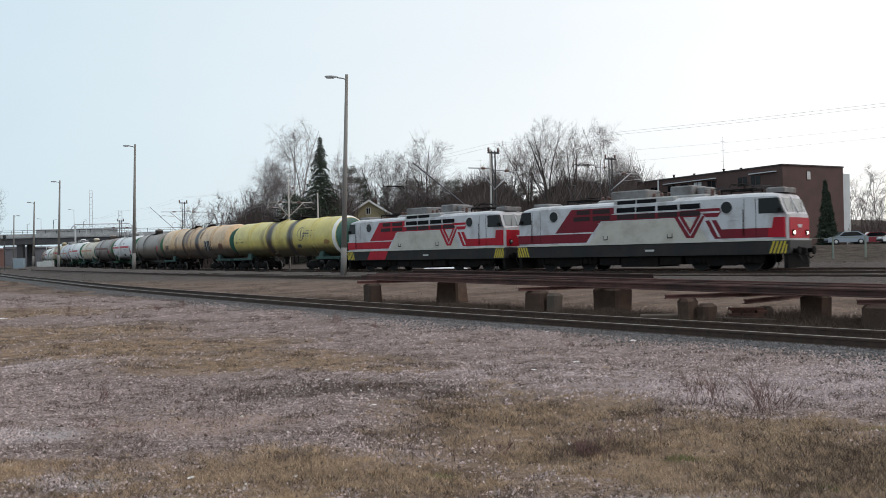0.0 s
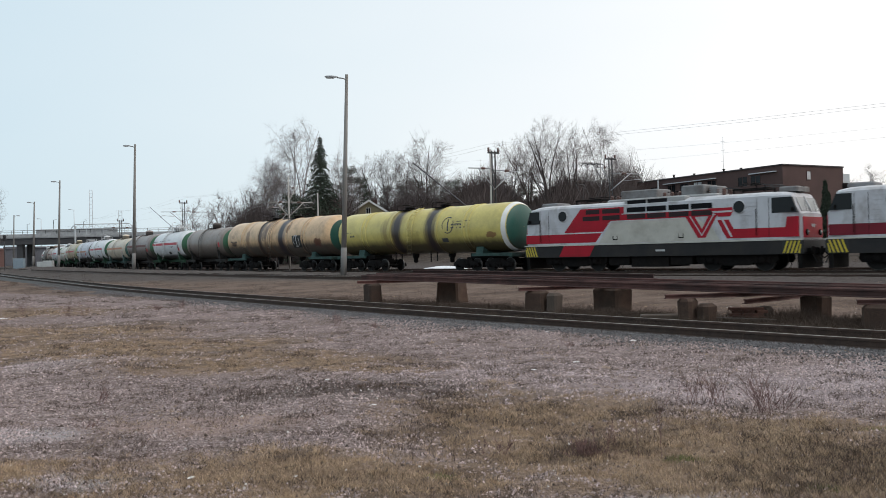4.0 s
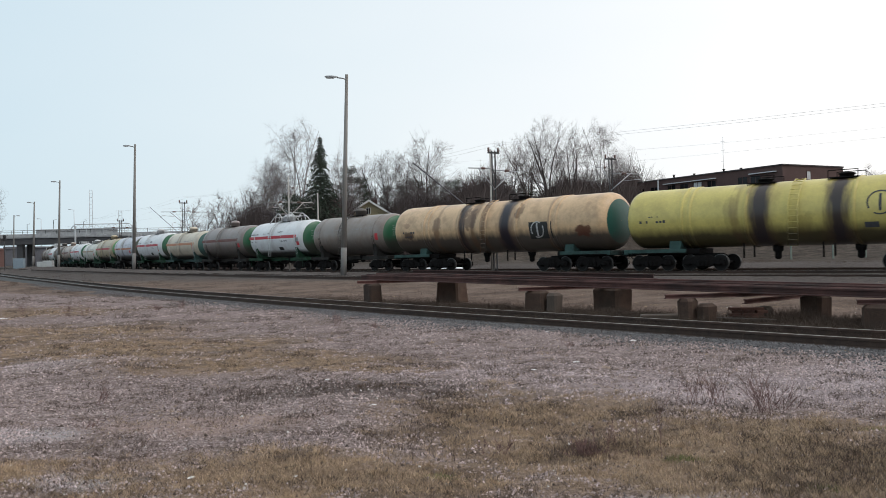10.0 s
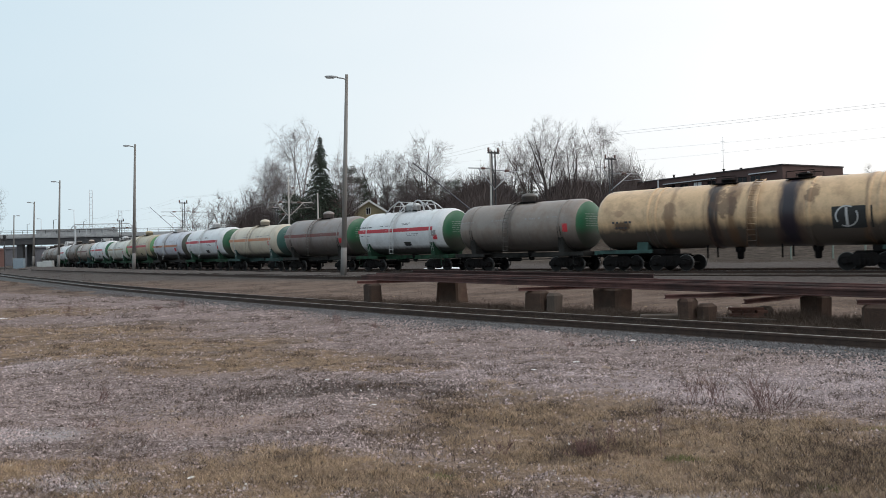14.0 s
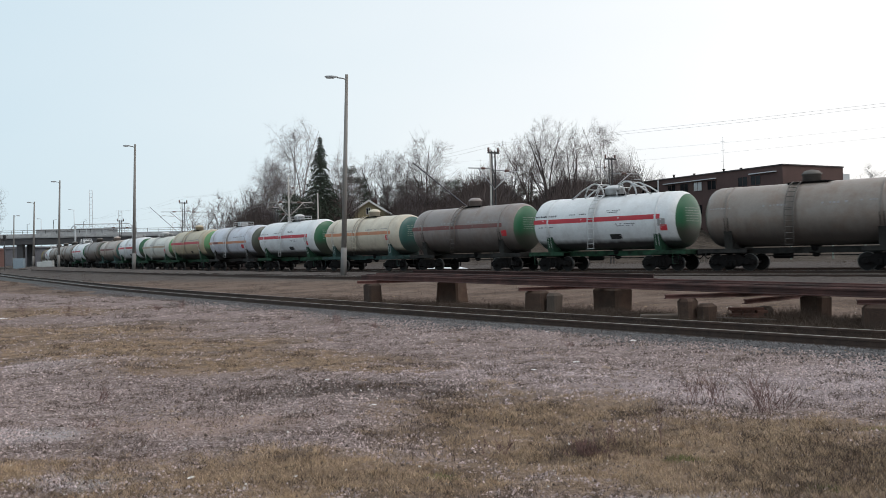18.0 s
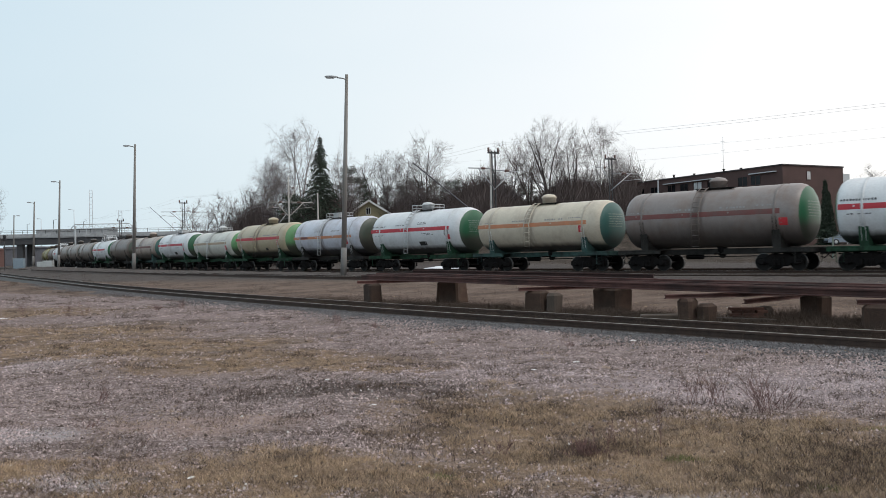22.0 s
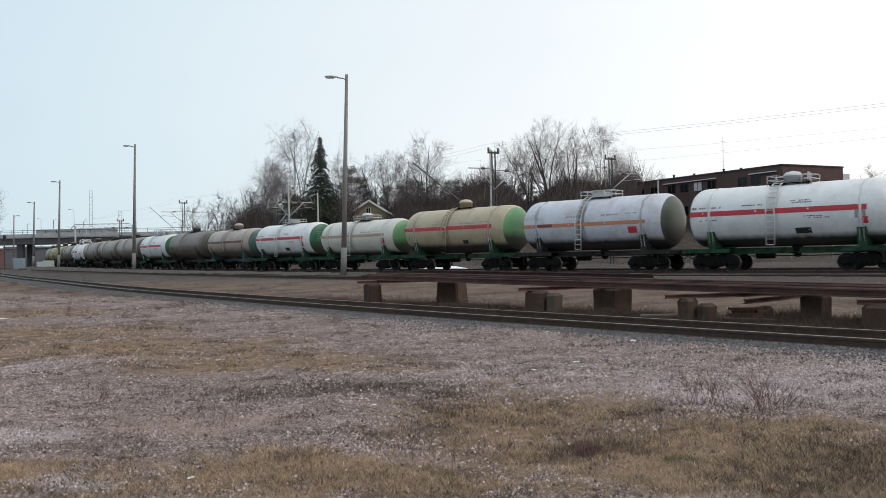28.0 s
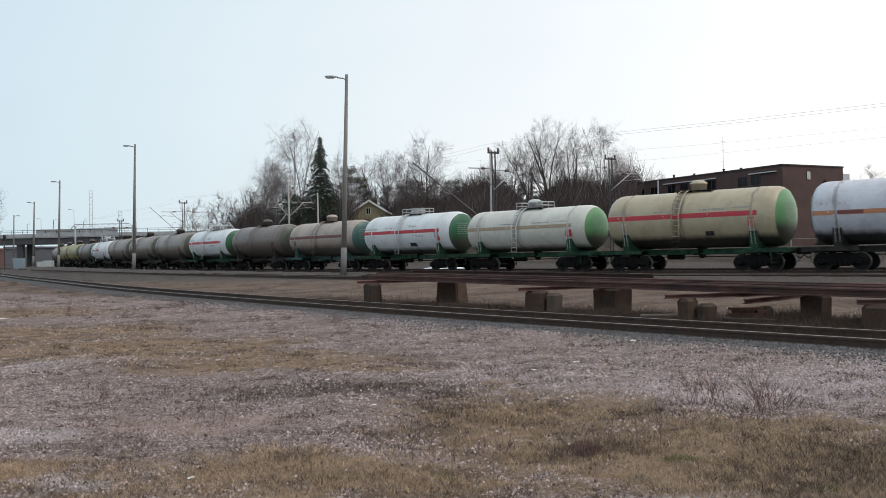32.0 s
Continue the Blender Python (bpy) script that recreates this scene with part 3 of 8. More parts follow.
def ground_z(x, y):
    """Height of the ground at world points."""
    s, off = track_coords(x, y)
    strip = np.interp(s, [0, 37, 66, 84, 113, 138, 220], [0.38, 0.43, 0.52, 0.6, 0.68, 0.78, 0.92])
    near = siding_off(s)
    z = 0.02 + (strip - 0.02) * smooth01((off - near - 3.0) / np.maximum(4.0, (-10.5 - near) * 0.8))
    z = np.where(off < near, 0.02 * smooth01((off - near + 8) / 8), z)
    bed = smooth01((off + 6.6) / 1.6) * (1 - smooth01((off - 9) / 2))
    z = z * (1 - bed) + (RAIL_Z - 0.36) * bed
    z = np.where(off > 9, RAIL_Z - 0.36 + 0.5 * smooth01((off - 9) / 6), z)
    left = smooth01((s - 45) / 30)
    hill = left * 6.5 * smooth01((off - 12) / 50) * (1 - 0.8 * smooth01((s - 150) / 70)) + (1 - left) * 1.3 * smooth01((off - 36) / 14)
    z = z + np.where(off > 9, hill, 0)
    post = smooth01((off + 9.9) / 0.5) * (1 - smooth01((off + 7.6) / 0.6))
    z = z + post * np.interp(s, [30, 40, 82, 121, 147, 191], [0.1, 0.22, 0.28, 0.45, 0.45, 0.45])
    und = 0.05 * np.sin(np.asarray(x) * 0.55 + 1.3) * np.sin(np.asarray(y) * 0.7) + 0.025 * np.sin(np.asarray(x) * 1.7 + 0.4 * np.asarray(y))
    for k, (wl_, turn, amp) in enumerate(((1.9, 0.3, 0.012), (1.3, 1.5, 0.011), (0.83, 2.4, 0.010), (0.61, 0.9, 0.009), (0.47, 1.9, 0.007))):
        along = (np.asarray(x) * math.cos(turn) + np.asarray(y) * math.sin(turn)) * (2 * math.pi / wl_)
        across = (np.asarray(y) * math.cos(turn) - np.asarray(x) * math.sin(turn)) * (2 * math.pi / (wl_ * 1.37))
        und = und + amp * np.sin(along + 1.4 * np.sin(across * 0.6 + k)) * np.cos(across + k)
    return z + und * (off < near - 2.0) * smooth01((near - 2 - off) / 3)


def gz(x, y):
    return float(ground_z([x], [y])[0])


# ---- ground: one sheet to the horizon ----


def build_ground():
    yy = np.concatenate([np.linspace(-60, 2, 14), np.arange(2.6, 4.6, 0.4), np.arange(4.6, 12, 0.1), np.arange(12, 20, 0.2), np.arange(20, 60, 0.6), np.arange(60, 150, 2.5),
                         np.arange(150, 300, 8), np.array([320, 400, 600, 1000, 1800, 3000])])
    xx = np.concatenate([-np.array([3000, 1500, 800, 500, 350])[:], np.arange(-260, -60, 8), np.arange(-60, -14, 1.2), np.arange(-14, -7, 0.3), np.arange(-7, 7, 0.12), np.arange(7, 14, 0.3),
                         np.arange(14, 60, 1.2), np.arange(60, 220, 8), np.array([250, 400, 800, 1500, 3000])])
    gx, gy = np.meshgrid(xx, yy)
    z = ground_z(gx.ravel(), gy.ravel())
    far = smooth01((np.hypot(gx.ravel(), gy.ravel()) - 330) / 300)
    z = z * (1 - far)
    rng = np.random.default_rng(3)
    z = z + rng.normal(0, 0.004, len(z)) * (np.hypot(gx.ravel(), gy.ravel()) < 40)
    nx, ny = len(xx), len(yy)
    idx = np.arange(nx * ny).reshape(ny, nx)
    faces = np.stack([idx[:-1, :-1].ravel(), idx[:-1, 1:].ravel(), idx[1:, 1:].ravel(), idx[1:, :-1].ravel()], 1)
    me = bpy.data.meshes.new("ground")
    me.from_pydata(np.stack([gx.ravel(), gy.ravel(), z], 1).tolist(), [], faces.tolist())
    me.polygons.foreach_set("use_smooth", [True] * len(me.polygons))
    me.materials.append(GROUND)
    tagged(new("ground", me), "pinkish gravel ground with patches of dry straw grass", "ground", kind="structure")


build_ground()

# ---- tracks ----
# the yard track ends at a stop near the stacked rails
YARD_END = next(s for s in np.arange(-10, 80, 0.5) if line(s, float(yard_off(s)))[0] / line(s, float(yard_off(s)))[1] < 0.245)
RAIL_PROFILE = [(-0.07, 0), (0.07, 0), (0.07, 0.014), (0.012, 0.032), (0.012, 0.118), (0.036, 0.128), (0.036, 0.162), (0.028, 0.172),
                (-0.028, 0.172), (-0.036, 0.162), (-0.036, 0.128), (-0.012, 0.118), (-0.012, 0.032), (-0.07, 0.014)]


def swept_rail(pts, profile=RAIL_PROFILE):
    """A rail of real section laid through points at its foot."""
    pts = [Vector(p) for p in pts]
    sh, k = Shape(), len(profile)
    vs, fs = [], []
    for i, p in enumerate(pts):
        d = pts[min(i + 1, len(pts) - 1)] - pts[max(i - 1, 0)]
        a = Vector((d.y, -d.x, 0)).normalized()
        vs += [p + a * u + Vector((0, 0, w)) for u, w in profile]
    for i in range(len(pts) - 1):
        fs += [(i * k + j, i * k + (j + 1) % k, (i + 1) * k + (j + 1) % k, (i + 1) * k + j) for j in range(k)]
    fs += [tuple(range(k - 1, -1, -1)), tuple((len(pts) - 1) * k + j for j in range(k))]
    return sh.add(vs, fs)


def track(name, label, off_at, s0, s1, top_z, ballast=None, sleepers=(0, 0), group=""):
    """A track of two rails, its sleepers and its bed."""
    th = thing(name, Matrix.Identity(4), label, "railway track", kind="structure")
    ss = np.arange(s0, s1 + 0.1, 3.0)
    offs = np.array([float(off_at(s)) for s in ss])
    for side in (-0.78, 0.78):
        pts = [(*line(s, o + side), top_z(s) - 0.172) for s, o in zip(ss, offs)]
        part("rail", swept_rail(pts), RAIL_RUST, th, "dark rusty steel rail")
        head = [(-0.025, 0.1725), (0.025, 0.1725), (0.025, 0.176), (-0.025, 0.176)]
        part("running_surface", swept_rail(pts, head), RAIL_TOP, th, "dull worn running surface")
    sh = Shape()
    prof = [(-2.9, -0.60), (-1.25, -0.165), (1.5, -0.165), (2.3, -0.60)]
    if ballast:
        vs, fs = [], []
        for s, o in zip(ss, offs):
            for u, w in prof:
                x, y = line(s, o + u)
                vs.append((x, y, top_z(s) + w))
        for i in range(len(ss) - 1):
            fs += [(i * 4 + j, i * 4 + j + 1, (i + 1) * 4 + j + 1, (i + 1) * 4 + j) for j in range(3)]
        part("ballast_bed", sh.add(vs, fs), ballast, th, "bed of crushed stone")
    me = None
    for s in np.arange(sleepers[0], sleepers[1], 0.65):
        o = float(off_at(s))
        (x, y), (x2, y2) = line(s, o), line(s + 0.5, float(off_at(s + 0.5)))
        if me is None:
            me = Shape().box(-0.12, 0.12, -1.35, 1.35, -0.14, 0.0, 0.015).mesh("sleeper", SLEEPER)
        part("sleeper", me, SLEEPER, th, at=pose(x, y, top_z(s) - 0.174, 0, 0, math.degrees(math.atan2(y2 - y, x2 - x))))
    return th


track("main_track", "main line track of rusty rails on grey ballast", lambda s: 0.0, -150, 400, lambda s: RAIL_Z, DARK_BALLAST, (-2, 60))
track("second_main_track", "parallel running track on grey ballast", lambda s: 6.2, -100, 300, lambda s: RAIL_Z, DARK_BALLAST)
track("yard_track", "yard track of dark rails set in gravel", yard_off, YARD_END, 300, yard_z, None)
track("passing_track", "passing track of dark rails in grey gravel", lambda s: -5.6, -60, 60, lambda s: RAIL_Z - 0.03, None)
track("siding_track", "foreground siding with rusty rails and blue-grey ballast", siding_off, -60, 240,
      lambda s: SID_Z + 0.0030 * float(np.clip(s - 40, 0, 140)), BALLAST, (-4, 70))

# ---- rolling stock ----
TREAD = mat("polished_wheel_tread", (0.10, 0.097, 0.094), 0.4, 0.6, 0.2, 6, 40)
CAP_INK = mat("faded_pale_stencil_paint", (0.22, 0.27, 0.24), 0.6, 0, 0.3, 6, 40)
WHEELS = []      # (wheelset, pose on its parent, radius)
VEHICLES = []    # (vehicle, s of its centre at 16 s, half its bogie distance)


def wheelset_mesh(r):
    def make():
        sh = Shape()
        for sd in (-1, 1):
            y = sd * 0.79
            sh.lathe([(y - 0.065, r * 0.93), (y - 0.06, r), (y + 0.05, r * 0.985), (y + 0.055, r * 0.86), (y + 0.02, r * 0.8),
                      (y + 0.01, r * 0.4), (y + 0.09, r * 0.33), (y + 0.09, 0.05)], 'y', 28)
            for a in range(4):
                t = a * math.pi / 2
                sh.box(-0.03, 0.03, y - 0.035, y + 0.035, r * 0.42, r * 0.80, 0, pose(0, 0, 0, 0, math.degrees(t), 0))
        sh.lathe([(-1.02, 0.08), (1.02, 0.08)], 'y', 12)
        return sh
    key = "wheelset_%d" % int(r * 1000)
    fresh = key not in CACHE
    me = cached(key, make, WHEEL_STEEL)
    if fresh:
        me.materials.append(TREAD)
        for p in me.polygons:
            if all(math.hypot(me.vertices[i].co.x, me.vertices[i].co.z) > r * 0.92 for i in p.vertices) and len(p.vertices) == 4:
                p.material_index = 1
    return me


def add_wheelset(parent, x, z, r):
    ob = part("wheelset", wheelset_mesh(r), WHEEL_STEEL, parent, at=pose(x, 0, z))
    WHEELS.append((ob, (x, 0, z), r))
    return ob


def add_bogie(car, x, material=None):
    """A two-axle freight bogie with cast side frames."""
    mt = material or STEEL_DARK
    R = 0.475
    bolster = cached("bogie_bolster", lambda: Shape().box(-0.25, 0.25, -1.15, 1.15, 0.55, 0.86, 0.04)
                     .lathe([(0.86, 0.22), (0.98, 0.2)], 'z', 16), STEEL_DARK)
    bog = part("bogie", bolster, STEEL_DARK, car, "grimy two-axle freight bogie", at=(x, 0, 0))

    def side():
        sh = Shape()
        poly = [(-1.28, 0.40), (-1.22, 0.36), (-0.98, 0.36), (-0.62, 0.42), (-0.42, 0.24), (0.42, 0.24), (0.62, 0.42), (0.98, 0.36), (1.22, 0.36),
                (1.28, 0.40), (1.26, 0.62), (1.05, 0.70), (0.72, 0.72), (0.45, 0.90), (-0.45, 0.90), (-0.72, 0.72), (-1.05, 0.70), (-1.26, 0.62)]
        sh.prism(poly, -0.075, 0.075)
        for a in (-0.925, 0.925):
            sh.lathe([(-0.16, 0.10), (-0.15, 0.15), (0.08, 0.16)], 'y', 16, (a, 0, 0.475))
        for u in (-0.24, 0.0, 0.24):
            sh.lathe([(0.26, 0.10), (0.33, 0.115), (0.40, 0.10), (0.47, 0.115), (0.54, 0.10), (0.61, 0.115)], 'z', 12, (u, -0.09, 0))
        return sh
    frame_me = cached("bogie_side_frame", side, STEEL_DARK)
    part("side_frame", frame_me, STEEL_DARK, bog, at=(0, -1.02, 0))
    part("side_frame", frame_me, STEEL_DARK, bog, at=pose(0, 1.02, 0, 0, 0, 180))
    shoe = cached("brake_beam", lambda: Shape().box(-0.04, 0.04, -0.9, 0.9, 0.40, 0.47, 0.01).box(-0.05, 0.05, -0.86, -0.72, 0.33, 0.62, 0.01)
                  .box(-0.05, 0.05, 0.72, 0.86, 0.33, 0.62, 0.01), STEEL_DARK)
    for a in (-0.40, 0.40):
        part("brake_beam", shoe, STEEL_DARK, bog, at=(a, 0, 0))
    for a in (-0.925, 0.925):
        add_wheelset(bog, a, R, R)
    return bog


def dish(half, r, e=0.0):
    """Outline of a dished tank end."""
    return [(half - 0.82, r + e), (half - 0.62, r * 0.992 + e), (half - 0.42, r * 0.955 + e), (half - 0.25, r * 0.88 + e), (half - 0.12, r * 0.75 + e),
            (half - 0.04, r * 0.54 + e), (half - 0.005 + e, r * 0.28), (half + e, 0.02)]


def add_coupler(car, x, facing):
    me = cached("coupler", lambda: Shape().box(-0.75, 0.0, -0.11, 0.11, 0.95, 1.17, 0.03).box(-0.02, 0.26, -0.2, 0.2, 0.86, 1.22, 0.05)
                .box(0.2, 0.36, -0.2, -0.06, 0.9, 1.18, 0.03).tube([(0, 0.35, 1.15), (0.2, 0.36, 0.85), (0.42, 0.3, 0.66), (0.6, 0.2, 0.75)], 0.03, 6), STEEL_DARK)
    part("coupler", me, STEEL_DARK, car, at=pose(x, 0, 0, 0, 0, 0 if facing > 0 else 180))


def ladder_shape(r, lean=0.2, bottom=-0.55, width=0.44):
    """A side ladder that climbs the tank's flank and bends over to the top; its origin is the tank's axis."""
    sh = Shape()
    pts = [(0, -(r + 0.20), bottom - r * 0.62), (0, -(r + 0.20), 0.25)]
    for a in (12, 25, 38, 50, 62, 74):
        t = radians(a)
        pts.append((0, -(r + 0.12) * math.cos(t) - 0.05, (r + 0.12) * math.sin(t)))
    for u in (-width / 2, width / 2):
        sh.tube([(p[0] + u, p[1], p[2]) for p in pts], 0.032, 6)
    lo, hi = pts[0][2], 0.3
    z = lo
    while z < hi:
        sh.tube([(-width / 2, -(r + 0.2), z), (width / 2, -(r + 0.2), z)], 0.020, 5)
        z += 0.30
    for a in (10, 20, 30, 40, 50, 60, 70):
        t = radians(a)
        p = (-(r + 0.12) * math.cos(t) - 0.05, (r + 0.12) * math.sin(t))
        sh.tube([(-width / 2, *p), (width / 2, *p)], 0.020, 5)
    return sh


def text_bars(sh, r, x0, x1, a, h, rng, n=10):
    """Unreadable lettering as short plain bars on the tank."""
    w = (x1 - x0) / n
    for i in range(n):
        if rng.random() < 0.85:
            sh.patch(r + 0.004, x0 + i * w, x0 + i * w + w * rng.uniform(0.5, 0.8), a, a + h * rng.uniform(0.75, 1.0), 2, 0.004)
    return sh


def tank_wagon(sp):
    """A four-axle tank wagon, 12.02 m over couplers."""
    rng = random.Random(sp["seed"])
    r, half = sp["r"], sp.get("half", 5.36)
    axis = 1.30 + r
    car = thing("tank_wagon", Matrix.Identity(4), sp["label"], "tank wagon", "wagons of the train")
    fm = sp.get("frame", FRAME_GREY)
    shell = Shape()
    prof = dish(half, r)
    shell.lathe([(-a, b) for a, b in reversed(prof)] + prof, 'x', 48, cap=False)
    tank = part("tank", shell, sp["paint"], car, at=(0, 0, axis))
    for x in sp.get("seams", (-half + 1.1, -1.3, 1.4, half - 1.1)):
        sh = Shape().lathe([(x - 0.05, r + 0.001), (x - 0.03, r + 0.010), (x + 0.03, r + 0.010), (x + 0.05, r + 0.001)], 'x', 48, cap=False)
        part("weld_seam", sh, sp["paint"], tank)
    # painted ends
    for sd, cm in ((1, sp.get("front")), (-1, sp.get("rear"))):
        if cm:
            p = [q for q in dish(half, r, 0.006) if q[1] < r * sp.get("cap", 0.93) + 0.006]
            part("end_cap", Shape().lathe([(sd * a, b) for a, b in p], 'x', 48, cap=False), cm, tank, "painted tank end")
            if sd > 0 and cm in (C_GREEN, C_TEAL, C_LIGHT):
                zs, out = dish(half, r, 0.012), Shape()
                for k in range(6):
                    z, y = 0.62 - k * 0.15, -0.75 + 0.1 * rng.random()
                    while y < 0.6:
                        w = rng.uniform(0.10, 0.3)
                        vs = [(float(np.interp(-math.hypot(yy, zz), [-q[1] for q in zs], [q[0] for q in zs])) + dx, yy, zz)
                              for dx in (0.0, 0.006) for yy, zz in ((y, z), (y + w, z), (y + w, z + 0.05), (y, z + 0.05))]
                        out.add(vs, [(0, 1, 2, 3), (7, 6, 5, 4), (0, 4, 5, 1), (1, 5, 6, 2), (2, 6, 7, 3), (3, 7, 4, 0)])
                        y += w + rng.uniform(0.04, 0.12)
                part("end_stencil", out, CAP_INK, tank, "faint pale stencilled marks")["kind"] = "stuff"
    # stripe on both flanks
    if sp.get("stripe"):
        a0, a1 = sp.get("stripe_a", (1.5, 11.0))
        x0, x1 = sp.get("stripe_x", (-half + 0.35, half - 1.15))
        for sd in (-1, 1):
            part("stripe", Shape().patch(r + 0.003, x0, x1, a0, a1, 5, 0.005, sd), sp["stripe"], tank, sp.get("stripe_label", "red warning stripe"))
    # straps round the tank
    for x in sp.get("straps", (-3.9, 3.9)):
        part("strap", Shape().lathe([(x - 0.06, r + 0.004), (x - 0.06, r + 0.022), (x + 0.06, r + 0.022), (x + 0.06, r + 0.004)], 'x', 48, cap=False), sp.get("strap_mat", sp["paint"]), tank)
    for x in sp.get("broad_bands", ()):
        part("dirt_band", Shape().lathe([(x - 0.26, r + 0.002), (x - 0.24, r + 0.006), (x + 0.24, r + 0.006), (x + 0.26, r + 0.002)], 'x', 48, cap=False), sp["band_mat"], tank, "dark spill band")
    # dome, hatch platform and railing
    dm = sp.get("fit_mat", PALE_STEEL)
    kind = sp.get("dome", "round")
    top = axis + r
    if kind == "box":
        d = Shape().box(-0.42, 0.42, -0.42, 0.42, top - 0.05, top + 0.42, 0.06)
        d.box(-0.48, 0.48, -0.48, 0.48, top + 0.42, top + 0.46, 0.01)
    else:
        rd = 0.58 if kind == "hoops" else 0.46
        d = Shape().lathe([(top - 0.12, rd), (top + 0.36, rd), (top + 0.38, rd + 0.04), (top + 0.44, rd + 0.04), (top + 0.50, rd * 0.96), (top + 0.60, rd * 0.72), (top + 0.65, 0.08)], 'z', 24)
    part("dome", d, dm, car, "hatch dome on top of the tank", at=(sp.get("dome_x", 0.1), 0, 0))
    plat = Shape().box(-1.0, 1.2, -0.62, 0.62, top - 0.02, top + 0.02, 0.005)
    for x in (-0.9, 1.1):
        for y in (-0.58, 0.58):
            plat.box(x - 0.03, x + 0.03, y - 0.03, y + 0.03, top - 0.2, top + 0.02)
    part("walkway", plat, STEEL_DARK, car, "narrow top walkway")
    if kind == "hoops":
        for x in (-0.95, 1.35):
            sh = Shape()
            for y in (-0.62, 0.62):
                pts = [(x + 0.70 * math.cos(radians(a)), y, top - 0.10 + 0.86 * math.sin(radians(a))) for a in range(0, 181, 15)]
                sh.tube(pts, 0.05, 6)
                away = -1 if x < 0 else 1
                sh.tube([(x + away * 0.28, y, top + 0.68), (x + away * 0.9, y, top + 0.42), (x + away * 1.75, y, top - 0.12)], 0.045, 6)
                sh.tube([(x, y, top - 0.1), (x - away * 0.3, y, top + 0.66)], 0.03, 5)
            for a in (40, 90, 140):
                p = (x + 0.70 * math.cos(radians(a)), top - 0.10 + 0.86 * math.sin(radians(a)))
                sh.tube([(p[0], -0.62, p[1]), (p[0], 0.62, p[1])], 0.03, 5)
            part("guard_hoop", sh, dm, car, "white tubular guard hoops")
    elif kind in ("rail", "box"):
        for x0, x1 in ((-1.05, -0.55), (0.75, 1.25)):
            sh = Shape()
            for x in (x0, x1):
                for y in (-0.6, 0.6):
                    sh.tube([(x, y, top - 0.1), (x, y, top + 0.42)], 0.022, 5)
            for z in (top + 0.2, top + 0.42):
                sh.tube([(x0, -0.6, z), (x1, -0.6, z), (x1, 0.6, z), (x0, 0.6, z), (x0, -0.6, z)], 0.022, 5)
            part("railing", sh, dm, car, "small guard railing")
    for sd in (-1, 1):
        lad = ladder_shape(r)
        part("ladder", lad, sp.get("ladder_mat", dm), car, "steel side ladder", at=pose(sp.get("ladder_x", -0.45), 0, axis, 0, 0, 0 if sd < 0 else 180))
    # valve and pipe stubs below the belly
    v = Shape().lathe([(0.72, 0.10), (0.80, 0.20), (1.0, 0.2), (1.06, 0.26), (1.5, 0.3)], 'z', 14)
    v.tube([(0, -1.0, 0.95), (0, 1.0, 0.95)], 0.05, 6)
    part("discharge_valve", v, STEEL_DARK, car, at=(0.25, 0, 0))
    # underframe
    part("centre_sill", Shape().box(-5.5, 5.5, -0.20, 0.20, 0.92, 1.24, 0.03), fm, car)
    for sd in (-1, 1):
        e = Shape().box(sd * 5.55 - 0.12, sd * 5.55 + 0.12, -1.45, 1.45, 0.98, 1.24, 0.03)
        part("end_beam", e, fm, car)
        part("end_platform", Shape().box(min(sd * 3.1, sd * 5.5), max(sd * 3.1, sd * 5.5), -1.42, 1.42, 1.16, 1.22, 0.01), fm, car)
        for y in (-1.36, 1.36):
            part("side_sill", Shape().box(min(sd * 2.9, sd * 5.5), max(sd * 2.9, sd * 5.5), y - 0.06, y + 0.06, 1.00, 1.20, 0.02), fm, car)
        sad = Shape()
        poly = [(-1.35, 1.20)] + [(-(r + 0.012) * math.cos(radians(a)), axis + (r + 0.012) * math.sin(radians(a))) for a in (-28, -40, -55, -70, -90, -110, -125, -140, -152)] + [(1.35, 1.20)]
        sad.prism([(a, max(b, 1.22)) if 0 < i < len(poly) - 1 else (a, b) for i, (a, b) in enumerate(poly)], sd * 3.9 - 0.22, sd * 3.9 + 0.22, 'yz')
        part("saddle", sad, fm, car, "tank saddle")
        for y in (-1.30, 1.30):
            sh = Shape()
            for u in (-0.10, 0.10):
                sh.tube([(sd * 3.9 + u, y, 1.15), (sd * 3.9 + u, (1 if y > 0 else -1) * (r + 0.03), axis - r * 0.06)], 0.015, 5)
            part("tie_rod", sh, PALE_STEEL if sp.get("rods") or sp["paint"] in (T_BEIGE, T_CREAM, T_LAV, T_OFFW) else fm, car)
        for y in (-1.42, 1.42):
            part("foot_step", Shape().tube([(sd * 5.2, y, 1.1), (sd * 5.2, y, 0.45), (sd * 4.85, y, 0.45), (sd * 4.85, y, 1.1)], 0.022, 5), sp.get("step_mat", fm), car)
        add_coupler(car, sd * 5.68, sd)
    part("brake_reservoir", Shape().lathe([(-0.55, 0.05), (-0.5, 0.18), (0.5, 0.18), (0.55, 0.05)], 'x', 14, (-1.6, 0.35, 0.82)), STEEL_DARK, car)
    part("brake_pipe", Shape().tube([(-5.4, -0.35, 0.86), (-2, -0.45, 0.80), (2, -0.45, 0.80), (5.4, -0.35, 0.86)], 0.03, 6), STEEL_DARK, car)
    bars = Shape()
    for (x0, x1, a, h, n) in sp.get("text", ()):
        text_bars(bars, r, x0, x1, a, h, rng, n)
    if bars.v:
        part("stencil", bars, sp.get("ink", INK_SOFT), tank, "rows of small stencilled marks")["kind"] = "stuff"
